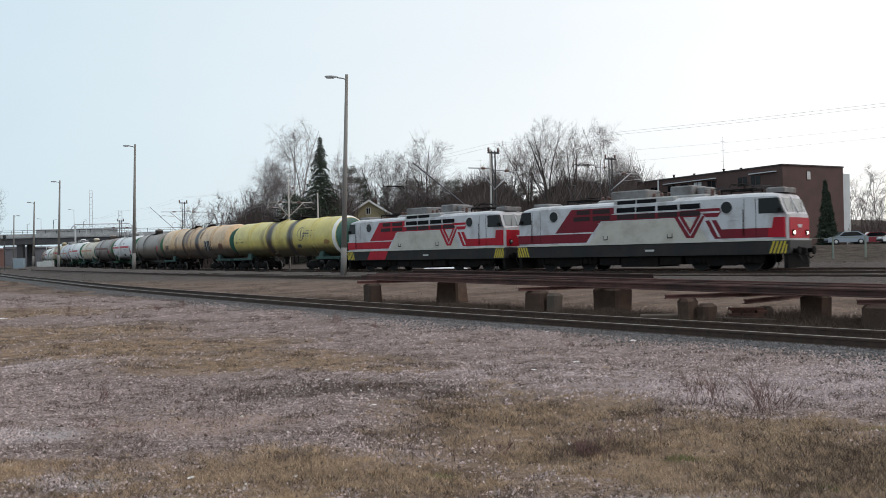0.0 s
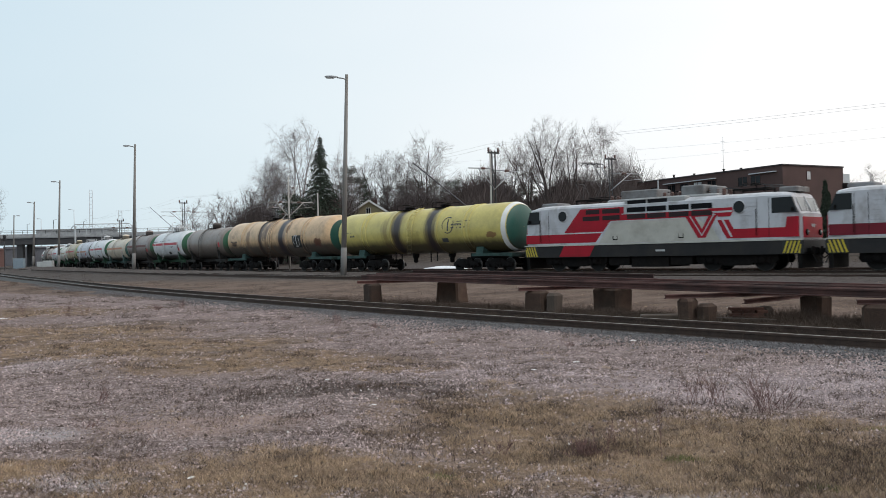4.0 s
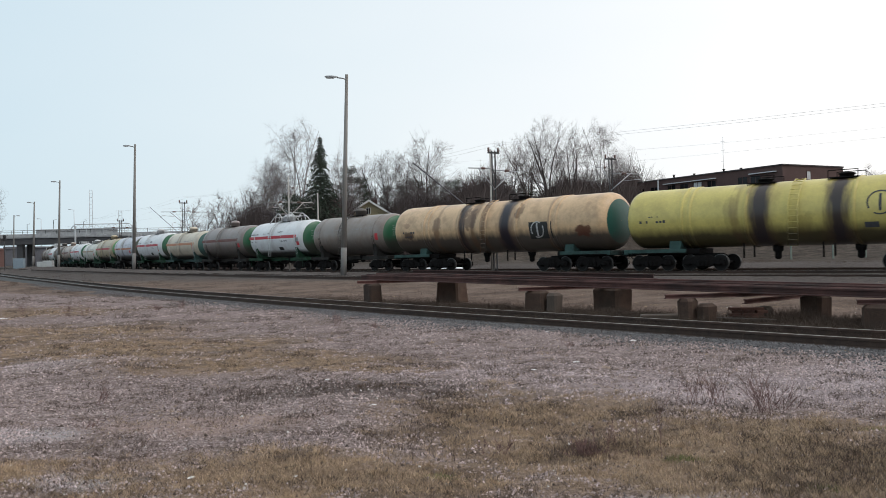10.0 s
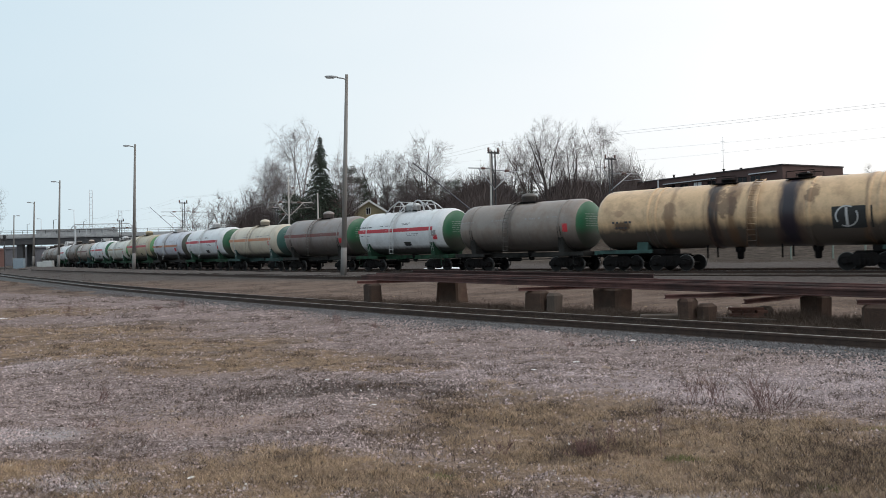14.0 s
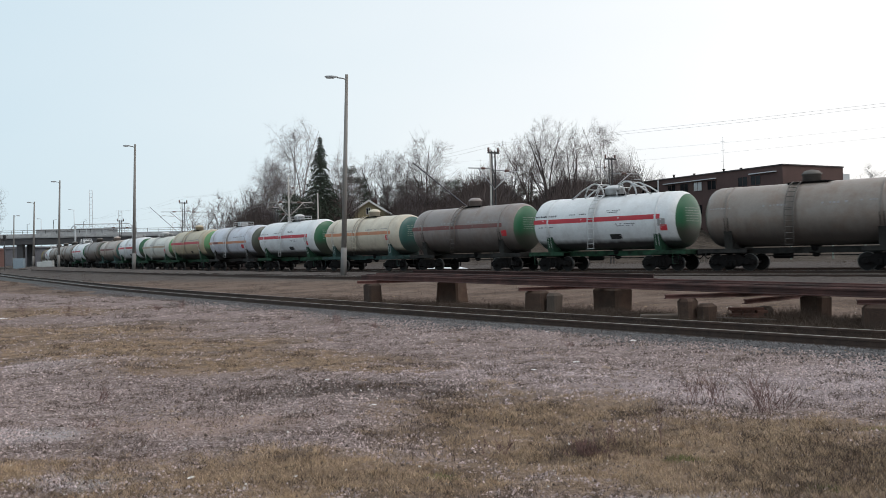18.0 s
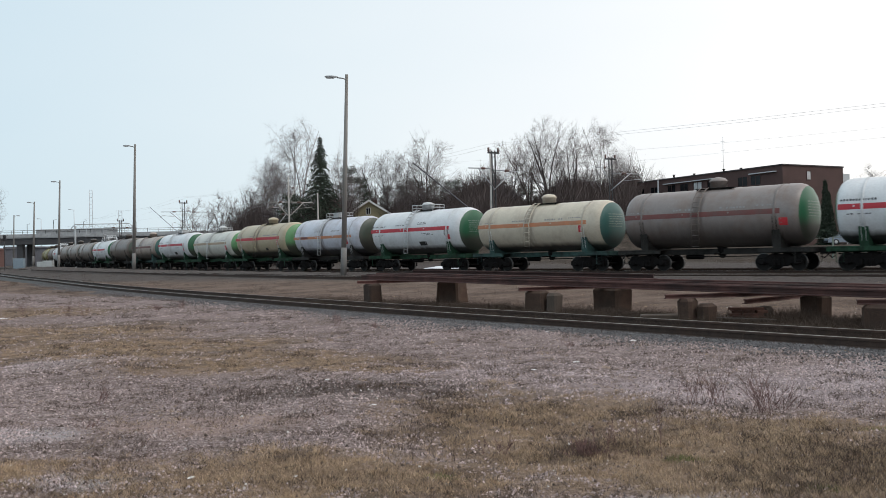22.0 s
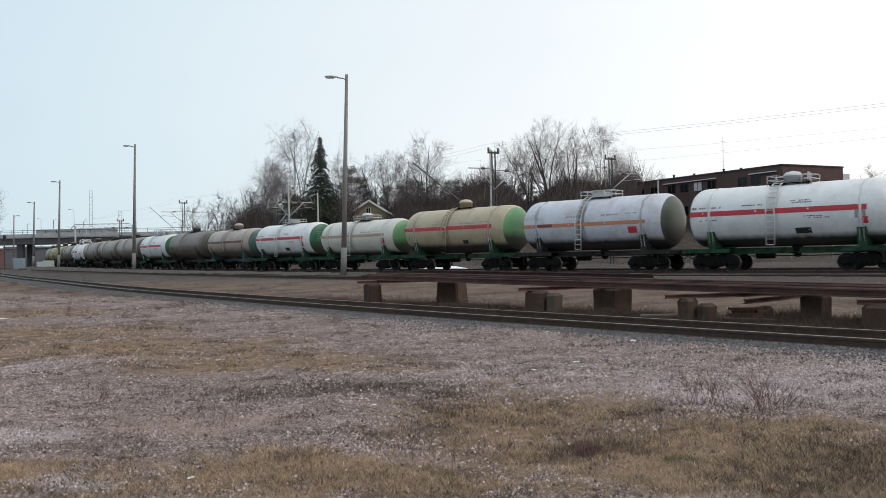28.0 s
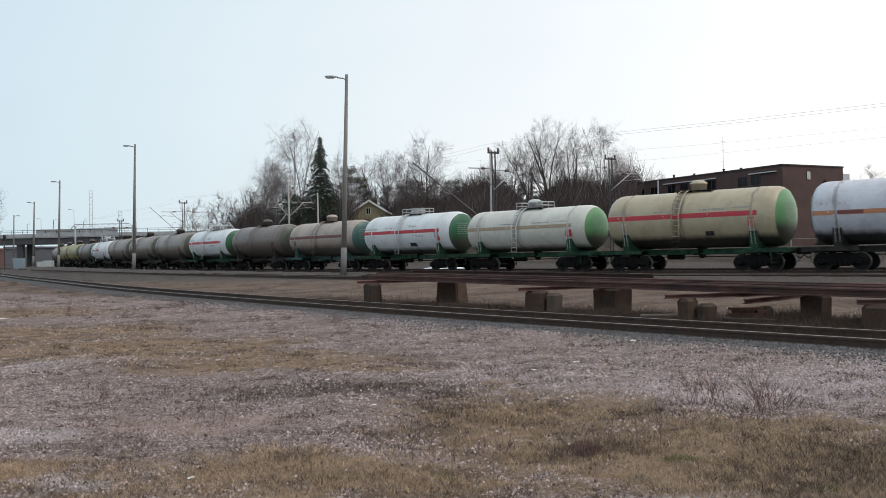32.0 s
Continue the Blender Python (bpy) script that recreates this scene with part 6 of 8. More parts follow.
    for k in range(3):
        part("plank", Shape().box(-0.75 + 0.05 * k, 0.72 - 0.04 * k, -0.2 + 0.14 * k, -0.08 + 0.14 * k, 0.05, 0.09, 0.006), SLEEPER, board)
    for u in (-0.6, 0.55):
        part("batten", Shape().box(u - 0.05, u + 0.05, -0.22, 0.22, 0, 0.05), SLEEPER, board)
    x, y = 7.25, 20.6
    pile = thing("brick_stack", pose(x, y, gz(x, y) - 0.02, 0, 0, -12), "low stack of old red-brown bricks on the ground", "bricks")
    me = Shape().box(-0.125, 0.125, -0.06, 0.06, 0, 0.066, 0.008).mesh("brick", BRICK_OLD)
    for k in range(5):
        for j in range(3):
            for q in range(2):
                part("brick", me, BRICK_OLD, pile, at=pose(-0.27 + 0.27 * j + (0.06 if k % 2 else 0) + rng.uniform(-0.015, 0.015), q * 0.14 + rng.uniform(-0.015, 0.015), k * 0.07, 0, 0, rng.uniform(-5, 5)))


rail_rack()

# ---- lamp posts ----


def lamp_post(x, y, z, h, lean, arm=1.0):
    th = thing("lamp_post", pose(x, y, z, 0, lean, 0), "tall grey lamp post with a single arm and pale base", "lamp post", "yard lamp posts")
    part("pole", Shape().tube([(0, 0, -0.2), (0, 0, h)], 0.19, 12, 0.10), POST_GREY, th)
    part("base_sleeve", Shape().tube([(0, 0, -0.1), (0, 0, 1.75)], 0.205, 12, 0.195), POST_BASE, th, "pale sleeve round the foot")
    part("arm", Shape().tube([(0, 0, h - 0.35), (-0.25 * arm, 0, h - 0.25), (-0.55 * arm, 0, h - 0.22)], 0.04, 6), POST_GREY, th)
    hd = Shape()
    hd.lathe([(-1.28 * arm, 0.03), (-1.2 * arm, 0.11), (-0.95 * arm, 0.15), (-0.62 * arm, 0.10), (-0.5 * arm, 0.05)], 'x', 14, (0, 0, h - 0.16))
    hd.v = [(a, b, (h - 0.16) + (c - (h - 0.16)) * 0.62) for a, b, c in hd.v]
    head = part("lamp_head", hd, LAMP_HEAD, th, "streamlined aluminium lamp head")
    part("lens", Shape().box(-1.18 * arm, -0.72 * arm, -0.10, 0.10, h - 0.27, h - 0.24, 0.01), mat("milky_lamp_lens", (0.6, 0.6, 0.58), 0.3), head)


lamp_post(-6.66, 57.25, 0.62, 13.3, 2.0, 1.15)
lamp_post(-32.78, 91.0, 0.84, 13.3, 1.55)
lamp_post(-55.51, 124.0, 1.12, 12.5, 1.75)
lamp_post(-69.56, 145.75, 1.2, 11.0, 2.0)
lamp_post(-92.17, 184.25, 1.28, 10.9, 1.6, -1.0)

# ---- overhead line ----


def mast(x, y, kind, h, arms, yaw, label, pale=False):
    """A catenary mast with its cantilevers; arms: side, height, reach."""
    z = gz(x, y) - 0.1
    th = thing("catenary_mast", pose(x, y, z, 0, 0, yaw), label, "catenary mast", "catenary masts")
    mt = MAST_PALE if pale else MAST_STEEL
    if kind == "twin":
        for u in (-0.15, 0.15):
            part("mast_leg", Shape().box(u - 0.035, u + 0.035, -0.05, 0.05, 0, h, 0.01), mt, th)
        lac = Shape()
        zz = 0.4
        while zz < h - 0.6:
            lac.tube([(-0.16, 0, zz), (0.16, 0, zz + 0.35)], 0.02, 4)
            zz += 0.7
        part("lacing", lac, mt, th)
        part("cap_beam", Shape().box(-0.55, 0.55, -0.07, 0.07, h - 0.22, h - 0.1, 0.02), mt, th)
        for u in (-0.48, 0.45):
            part("feeder_insulator", Shape().lathe([(h - 0.1, 0.05), (h + 0.02, 0.10), (h + 0.08, 0.05), (h + 0.16, 0.10), (h + 0.22, 0.05)], 'z', 10, (u, 0, 0)), INSUL, th)
    else:
        part("pole", Shape().tube([(0, 0, 0), (0, 0, h)], 0.13, 8, 0.08), mt, th)
    for sd, az, reach in arms:
        part("cantilever", Shape().tube([(0, 0, az), (sd * reach, 0, az - 0.05)], 0.045, 6).tube([(0, 0, az - 1.5), (sd * reach * 0.62, 0, az - 0.02)], 0.045, 6)
             .tube([(sd * reach * 0.4, 0, az - 0.65), (sd * reach * 0.95, 0, az - 0.5), (sd * reach * 1.05, 0, az - 0.8)], 0.025, 5), MAST_PALE if pale else WIRE, th)
        part("insulator", Shape().lathe([(sd * reach * 0.34, 0.06), (sd * reach * 0.38, 0.11), (sd * reach * 0.42, 0.07), (sd * reach * 0.46, 0.11), (sd * reach * 0.5, 0.06)], 'x', 10, (0, 0, az - 0.02)), INSUL, th)
    return th


mast(*line(38.5, 3.1), "twin", 9.45, ((-1, 8.1, 2.4), (1, 8.0, 3.0)), 35, "dark twin-leg catenary mast with cantilevers and insulators")
mast(*line(40.0, 4.3), "pole", 9.8, ((1, 4.9, 2.2),), 35, "pale concrete pole beside a catenary mast", True)
mast(*line(69.2, 3.1), "pole", 10.1, ((-1, 7.4, 2.2), (1, 7.4, 2.6), (1, 8.9, 1.2)), 30, "pale concrete catenary mast with cantilevers", True)
mast(*line(99.8, 3.1), "twin", 9.3, ((-1, 8.0, 2.8), (1, 8.0, 3.2)), 28, "dark twin-leg catenary mast with cantilevers")
mast(*line(133, 3.1), "twin", 8.4, ((-1, 7.2, 2.6), (1, 7.2, 2.4)), 28, "distant catenary mast over the curve")
mast(*line(-24, 3.1), "twin", 9.45, ((-1, 8.1, 2.4), (1, 8.0, 3.0)), 40, "dark twin-leg catenary mast with cantilevers")
mast(14.77, 75.0, "twin", 9.4, ((-1, 8.5, 1.4), (1, 8.0, 3.2)), 20, "dark catenary mast standing before the wood")
mast(-14.47, 100.0, "pole", 9.0, (), 0, "slim pale pole before the spruce", True)
mast(*line(84, 9), "twin", 7.8, ((1, 7.0, 2.0),), 30, "dark catenary mast before the wood")


def wire(name, label, pts, sag=0.0, r=0.0035, dark=False):
    sh = Shape()
    for a, b in zip(pts[:-1], pts[1:]):
        a, b = Vector(a), Vector(b)
        seg = [a.lerp(b, t) - Vector((0, 0, sag * 4 * t * (1 - t))) for t in (0, 0.15, 0.3, 0.5, 0.7, 0.85, 1)]
        sh.tube(seg, r, 4, cap=False)
    solo(name, sh, WIRE_DARK if dark else WIRE, Matrix.Identity(4), label, "overhead wire", "overhead wires")


spans = [-90, -24, 38.5, 69.2, 99.8, 133, 160, 200]
for off, z, sag, nm in ((0.0, 6.84, 0.02, "contact_wire"), (0.0, 8.0, 0.7, "messenger_wire")):
    wire(nm, "thin overhead wire hung between catenary masts", [(*line(s, off), RAIL_Z + z) for s in spans], sag)
for off, z in ((2.55, 9.45), (3.7, 9.45)):
    wire("feeder_wire", "thin feeder wire along the mast tops", [(*line(s, off), RAIL_Z + z) for s in spans], 0.5, 0.006)
wire("stay_wire", "dark stay bar before the trees", [(-2.2, 66, 8.9), (2.9, 66, 4.6)], 0.0, 0.05, True)
wire("stay_wire", "dark stay bar beside a far mast", [(*line(99.8, -1.2), 8.6), (*line(99.8, 3.0), 4.8)], 0.0, 0.03, True)

# ---- buildings ----


def opening_window(parent, name, w, h, at, mt=None, frame_mat=None, mullion=True, label="dark window"):
    """A window set in a wall: glass, frame and sill; at: its pose, outward is -y."""
    win = part(name, Shape().box(-w / 2, w / 2, -0.03, 0.02, -h / 2, h / 2), mt or GLASS_DARK, parent, label, at)
    f = 0.07
    part("window_frame", Shape().box(-w / 2 - f, -w / 2, -0.06, 0.02, -h / 2 - f, h / 2 + f).box(w / 2, w / 2 + f, -0.06, 0.02, -h / 2 - f, h / 2 + f)
         .box(-w / 2, w / 2, -0.06, 0.02, h / 2, h / 2 + f).box(-w / 2, w / 2, -0.06, 0.02, -h / 2 - f, -h / 2), frame_mat or PALE_STEEL, win)
    if mullion:
        part("mullion", Shape().box(-0.03, 0.03, -0.05, 0.02, -h / 2, h / 2), frame_mat or PALE_STEEL, win)
    return win


def brick_block():
    cx, cy = 41.7, 105.0
    L, W, H = 31.5, 11.0, 11.9
    z0 = 0.9
    yaw = math.degrees(math.atan2(-27.0, 14.08))  # along the long face towards the near corner
    # local: +x from the far left end to the near corner, -y outward of the long face
    m = pose(cx, cy, 0, 0, 0, yaw) @ pose(-L, 0, 0)
    b = thing("brick_building", m, "long red-brown brick building with a flat roof", "building")
    part("long_wall", Shape().box(0, L, 0, 0.35, z0 - 1, H), BRICK_DARK, b)
    part("end_wall", Shape().box(L - 0.35, L, 0.35, W, z0 - 1, H), BRICK_DARK, b)
    part("rear_wall", Shape().box(0, L - 0.35, W - 0.35, W, z0 - 1, H), BRICK_DARK, b)
    part("far_end_wall", Shape().box(0, 0.35, 0.35, W - 0.35, z0 - 1, H), BRICK_DARK, b)
    part("roof", Shape().box(-0.1, L + 0.12, -0.12, W + 0.1, H, H + 0.16, 0.03), ROOF_DARK, b, "flat dark roof edge")
    for z, hh in ((10.4, 1.15), (7.2, 1.3), (4.0, 1.3)):
        for u in (27.3, 25.2, 19.8, 17.2, 14.6, 12.1, 8.5, 5.5, 2.5):
            # one top-floor pane looks lit: its brightness is put into a pale colour
            pale = u in (17.2, 27.3) and z > 10
            opening_window(b, "window", 1.5, hh, pose(u, 0.0, z), PALE_STEEL if pale and u == 17.2 else GLASS_DARK, BRICK_DARK, label="upper floor window")
    for u0, u1 in ((26.4, 30.6), (10.6, 20.6)):
        part("flashing", Shape().box(u0, u1, -0.35, 0.0, 11.18, 11.30), SILL_PALE, b, "pale metal flashing over the windows")
    part("downpipe", Shape().tube([(9.4, -0.1, 3), (9.4, -0.1, 11.9)], 0.11, 8), SILL_PALE, b, "pale downpipe")
    opening_window(b, "window", 0.65, 1.0, pose(L, 4.6, 10.75, 0, 0, 90), PALE_STEEL, BRICK_DARK, False, "small pale window")
    for u, h in ((21, 0.5), (15.5, 0.4), (11.5, 0.6), (24, 0.35)):
        part("roof_vent", Shape().lathe([(H, 0.12), (H + h, 0.12), (H + h, 0.2), (H + h + 0.08, 0.2)], 'z', 10, (u, 1.0, 0)), STEEL_DARK, b)
    an = part("roof_antenna", Shape().tube([(19, 3, H), (19, 3, H + 5.2)], 0.025, 5), WIRE, b, "slim roof antenna")
    for z in (1.9, 3.4, 4.6):
        part("antenna_rod", Shape().tube([(18.6, 3, H + z), (19.4, 3, H + z)], 0.015, 4), WIRE, an)
    # pale tower at the end
    part("stair_tower", Shape().box(L - 4.0, L - 0.15, W, W + 1.5, z0 - 1, H - 0.75, 0.03), PLASTER_GREY, b, "pale grey stair tower")


brick_block()


def gable_house():
    zb = gz(-11.9, 141) - 0.3
    th = thing("wooden_house", pose(-11.9, 140, 0), "ochre wooden house with white trim and dark gable roof", "house")
    hw, ze, za = 4.1, 8.15, 10.75
    part("gable_wall", Shape().prism([(-hw, zb), (hw, zb), (hw, ze), (0, za), (-hw, ze)], 0, 0.25), HOUSE_YELLOW, th)
    part("side_wall", Shape().box(-hw, -hw + 0.25, 0.25, 9, zb, ze), HOUSE_YELLOW, th)
    part("side_wall", Shape().box(hw - 0.25, hw, 0.25, 9, zb, ze), HOUSE_YELLOW, th)
    part("rear_wall", Shape().prism([(-hw, zb), (hw, zb), (hw, ze), (0, za), (-hw, ze)], 9, 9.25), HOUSE_YELLOW, th)
    for sd in (-1, 1):
        part("roof_slope", Shape().prism([(sd * (hw + 0.6), ze - 0.36), (0, za + 0.02), (0, za + 0.2), (sd * (hw + 0.6), ze - 0.18)], -0.45, 9.6), ROOF_DARK, th)
        part("bargeboard", Shape().prism([(sd * (hw + 0.62), ze - 0.48), (0, za - 0.10), (0, za + 0.24), (sd * (hw + 0.62), ze - 0.12)], -0.52, -0.44), WHITE_PAINT, th, "white bargeboard")
    opening_window(th, "attic_window", 0.62, 0.95, pose(-0.15, 0.0, 9.15), GLASS_DARK, WHITE_PAINT, True, "small attic window with white frame")
    part("chimney", Shape().box(0.3, 1.0, 4, 4.7, za - 0.6, za + 0.5, 0.03), BRICK_DARK, th)
    th2 = thing("outbuilding", pose(-19.5, 147, 0, 0, 0, 20), "low outbuilding with a dark pitched roof", "building")
    zb2 = gz(-19.5, 147) - 0.4
    part("wall", Shape().box(-3.5, 3.5, 0, 5, zb2, 7.0), HOUSE_YELLOW, th2)
    part("roof", Shape().prism([(-4.2, 6.7), (3.2, 10.2), (4.4, 6.9)], -0.4, 5.4), ROOF_DARK, th2, "dark pitched roof")


gable_house()


def road_bridge():
    y = 232
    th = thing("road_bridge", pose(0, y, 0), "grey concrete road bridge with dark girders over the railway", "bridge")
    part("deck", Shape().box(-330, -58, -5, 5, 8.35, 9.0, 0.05), BRIDGE_CONC, th)
    for yy in (-4.2, -1.4, 1.4, 4.2):
        part("girder", Shape().box(-330, -58, yy - 0.4, yy + 0.4, 6.75, 8.35, 0.05), BRIDGE_DARK, th)
    part("parapet", Shape().box(-330, -58, -5.1, -4.85, 8.6, 9.45, 0.02), BRIDGE_CONC, th)
    part("noise_wall", Shape().box(-107.5, -86, -4.8, -4.5, 9.0, 10.6, 0.02), BRIDGE_CONC, th, "grey screen wall on the bridge")
    x = -330
    me = Shape().box(-0.04, 0.04, -0.04, 0.04, 0, 1.05).mesh("railing_post", MAST_STEEL)
    while x < -58:
        part("railing_post", me, MAST_STEEL, th, at=(x, -4.95, 9.4))
        x += 3.0
    part("handrail", Shape().tube([(-330, -4.95, 10.4), (-58, -4.95, 10.4)], 0.05, 5).tube([(-330, -4.95, 9.95), (-58, -4.95, 9.95)], 0.035, 5), MAST_STEEL, th)
    for x in (-112.5, -134, -156, -88, -66):
        for yy in (-3.0, 2.6):
            part("pier", Shape().box(x - 0.85, x + 0.85, yy - 0.7, yy + 0.7, 0.0, 6.75, 0.1), BRIDGE_DARK, th, "dark bridge pier")
    part("abutment", Shape().box(-62, -40, -6, 6, 0.0, 8.3, 0.1), BRIDGE_CONC, th)
    for x, h in ((-103, 4.0), (-110, 3.0), (-95, 3.5)):
        part("bridge_lamp", Shape().tube([(x, -4.5, 9.0), (x, -4.5, 9.0 + h), (x + 0.8, -4.5, 9.2 + h)], 0.07, 5), MAST_STEEL, th)


road_bridge()


def yard_clutter():
    # sheds and cabinets below the bridge
    z = 1.1
    solo("low_grey_shed", Shape().box(-9, 9, 0, 5, 0, 5.2, 0.05).prism([(-9.3, 5.2), (9.3, 5.2), (9.3, 5.6), (-9.3, 5.9)], -0.3, 5.3), mat("blue_grey_cladding", (0.19, 0.185, 0.205), 0.8), pose(-117.5, 248, z - 0.3), "low blue-grey shed beneath the bridge", "shed")
    solo("brick_shed", Shape().box(-6, 6, 0, 6, 0, 5.0, 0.05).prism([(-6.4, 5.0), (6.4, 5.0), (6.4, 5.4), (-6.4, 6.0)], -0.3, 6.3), mat("faded_red_shed", (0.24, 0.13, 0.11), 0.8), pose(-135, 258, z - 0.3), "faded red shed beyond the yard", "shed")
    for x, y, w, h, mt in ((-74.0, 150, 1.8, 1.95, CABINET_BLUE), (-68.9, 150, 1.7, 1.85, CABINET_PALE), (-70.7, 151, 1.1, 1.2, CABINET_PALE)):
        th = thing("equipment_cabinet", pose(x, y, gz(x, y) + 0.0), "pale metal equipment cabinet beside the track", "cabinet", "yard cabinets")
        part("body", Shape().box(-w / 2, w / 2, -0.4, 0.4, 0.08, h, 0.03), mt, th)
        part("plinth", Shape().box(-w / 2 - 0.04, w / 2 + 0.04, -0.44, 0.44, -0.1, 0.08), CONCRETE, th)
        part("door", Shape().box(-w / 2 + 0.08, -0.03, -0.425, -0.40, 0.16, h - 0.1).box(0.03, w / 2 - 0.08, -0.425, -0.40, 0.16, h - 0.1), mt, th)
    # portal gantry on the curve
    th = thing("portal_gantry", pose(0, 210, 0), "grey lattice portal spanning the tracks", "gantry")
    for x in (-89.8, -75.8):
        part("leg", Shape().box(x - 0.15, x + 0.15, -0.15, 0.15, 0.4, 10.6), HAZE_STEEL, th)
    part("chord", Shape().tube([(-90.8, 0, 10.0), (-89.8, 0, 11.0), (-76.5, 0, 11.0), (-75.2, 0, 9.6)], 0.11, 5).tube([(-89.8, 0, 9.9), (-76.0, 0, 9.9)], 0.09, 5), HAZE_STEEL, th)
    lac = Shape()
    for i in range(9):
        x = -89.8 + i * 1.5
        lac.tube([(x, 0, 9.9), (x + 0.75, 0, 11.0), (x + 1.5, 0, 9.9)], 0.05, 4)
    part("lacing", lac, HAZE_STEEL, th)
    for x in (-87, -83, -79):
        part("dropper", Shape().tube([(x, 0, 9.9), (x, 0, 8.2)], 0.06, 4).tube([(x - 0.8, 0, 8.4), (x + 0.8, 0, 8.4)], 0.04, 4), HAZE_STEEL, th)
    for x, y, h, gap in ((-106.3, 260, 23.4, 0.9), (-98.2, 262, 17.2, 1.0)):
        th = thing("radio_mast", pose(x, y, 0.2), "pale lattice radio mast far off", "mast", "far masts")
        for u in (-gap / 2, gap / 2):
            part("mast_leg", Shape().tube([(u, 0, 0), (u, 0, h)], 0.09, 5), HAZE_STEEL, th)
        lac, z_ = Shape(), 9.0
        while z_ < h:
            lac.tube([(-gap / 2, 0, z_), (gap / 2, 0, z_)], 0.045, 4)
            z_ += 1.1
        part("lacing", lac, HAZE_STEEL, th)
    for x, y, h, side in ((-98.6, 230, 15.6, 0.9), (-89, 250, 13, 0.6), (-75.5, 240, 12, -0.6), (-122.4, 262, 15.0, 0.7)):
        th = thing("far_mast", pose(x, y, 0.2), "slim pale lamp mast far off", "mast", "far masts")
        part("pole", Shape().tube([(0, 0, 0), (0, 0, h)], 0.12, 6, 0.08), HAZE_STEEL, th)
        part("bracket", Shape().tube([(0, 0, h - 0.05), (-side, 0, h + 0.1)], 0.06, 5).tube([(-side, 0, h + 0.1), (-side * 1.8, 0, h + 0.06)], 0.12, 6, 0.08), HAZE_STEEL, th)
    for x, y, h in ((-79.5, 150, 5.0), (-75, 147, 6.6)):
        th = thing("signal_post", pose(x, y, gz(x, y)), "slim dark signal post by the yard", "signal", "signal posts")
        part("pole", Shape().tube([(0, 0, 0), (0, 0, h)], 0.07, 6), MAST_STEEL, th)
        part("signal_head", Shape().box(-0.25, 0.25, -0.12, 0.12, h - 0.9, h, 0.03), RUBBER, th)
    # snow remnant behind the track
    sh = Shape()
    rng = random.Random(8)
    n = 26
    vs, fs = [(0, 0, 0.42)], []
    for k, (f, z) in enumerate(((0.45, 0.34), (0.8, 0.18), (1.0, -0.05))):
        for j in range(n):
            a = 2 * math.pi * j / n
            w = 1 + 0.22 * math.sin(3 * a + 1) + 0.12 * math.sin(7 * a)
            vs.append((2.9 * f * w * math.cos(a), 1.1 * f * w * math.sin(a), z + rng.uniform(-0.03, 0.03)))
    fs += [(0, 1 + j, 1 + (j + 1) % n) for j in range(n)]
    for k in range(2):
        fs += [(1 + k * n + j, 1 + (k + 1) * n + j, 1 + (k + 1) * n + (j + 1) % n, 1 + k * n + (j + 1) % n) for j in range(n)]
    sh.add(vs, fs, True)
    x, y = line(52.0, 9.5)
    solo("snow_patch", sh, SNOW, pose(x, y, RAIL_Z - 0.22, 0, 0, -50), "last patch of dirty snow behind the track", "snow")
    # fence posts and parked cars on the bank at the right
    for x, y in ((35.4, 78.0), (38.6, 78.5), (32.2, 79.5), (42, 78.5)):
        th = thing("fence_post", pose(x, y, gz(x, y) - 0.1), "grey-green fence post with wire mesh rail", "fence post", "fence posts")
        part("post", Shape().box(-0.07, 0.07, -0.07, 0.07, 0, 2.1, 0.01), mat("grey_green_post", (0.19, 0.22, 0.19), 0.7), th)
        part("rail", Shape().tube([(0, 0, 2.0), (3.2, 0.1, 2.0)], 0.025, 5), MATS["grey_green_post"], th)


yard_clutter()


def parked_car(x, y, yaw, paint, label):
    th = thing("parked_car", pose(x, y, gz(x, y), 0, 0, yaw), label, "car", "parked cars")
    prof = [(-2.1, 0.28), (2.1, 0.28), (2.15, 0.62), (1.95, 0.78), (1.1, 0.92), (0.45, 1.42), (-1.05, 1.45), (-1.85, 1.0), (-2.12, 0.88)]
    part("body", Shape().prism(prof, -0.82, 0.82), paint, th)
    for sd in (-1, 1):
        part("side_window", Shape().prism([(0.95, 0.93), (0.40, 1.36), (-1.0, 1.38), (-1.6, 0.98)], *sorted((sd * 0.81, sd * 0.835))), GLASS_DARK, th)
        for xx in (-1.3, 1.3):
            wh = part("wheel", Shape().lathe([(sd * 0.68, 0.30), (sd * 0.72, 0.32), (sd * 0.86, 0.32), (sd * 0.88, 0.28), (sd * 0.87, 0.05)], 'y', 18, (xx, 0, 0.32)), RUBBER, th)
            part("rim", Shape().lathe([(sd * 0.87, 0.19), (sd * 0.89, 0.17), (sd * 0.89, 0.03)], 'y', 14, (xx, 0, 0.32)), PALE_STEEL, wh)
    part("windscreen", Shape().prism([(1.13, 0.93), (0.49, 1.42), (0.44, 1.40), (1.06, 0.91)], -0.7, 0.7), GLASS_SKY, th)
    for sd in (-1, 1):
        part("headlight", Shape().box(1.98, 2.13, sd * 0.6 - 0.16, sd * 0.6 + 0.16, 0.62, 0.76, 0.02), PALE_STEEL, th)
    part("bumper", Shape().box(2.05, 2.2, -0.8, 0.8, 0.3, 0.5, 0.03), RUBBER, th)


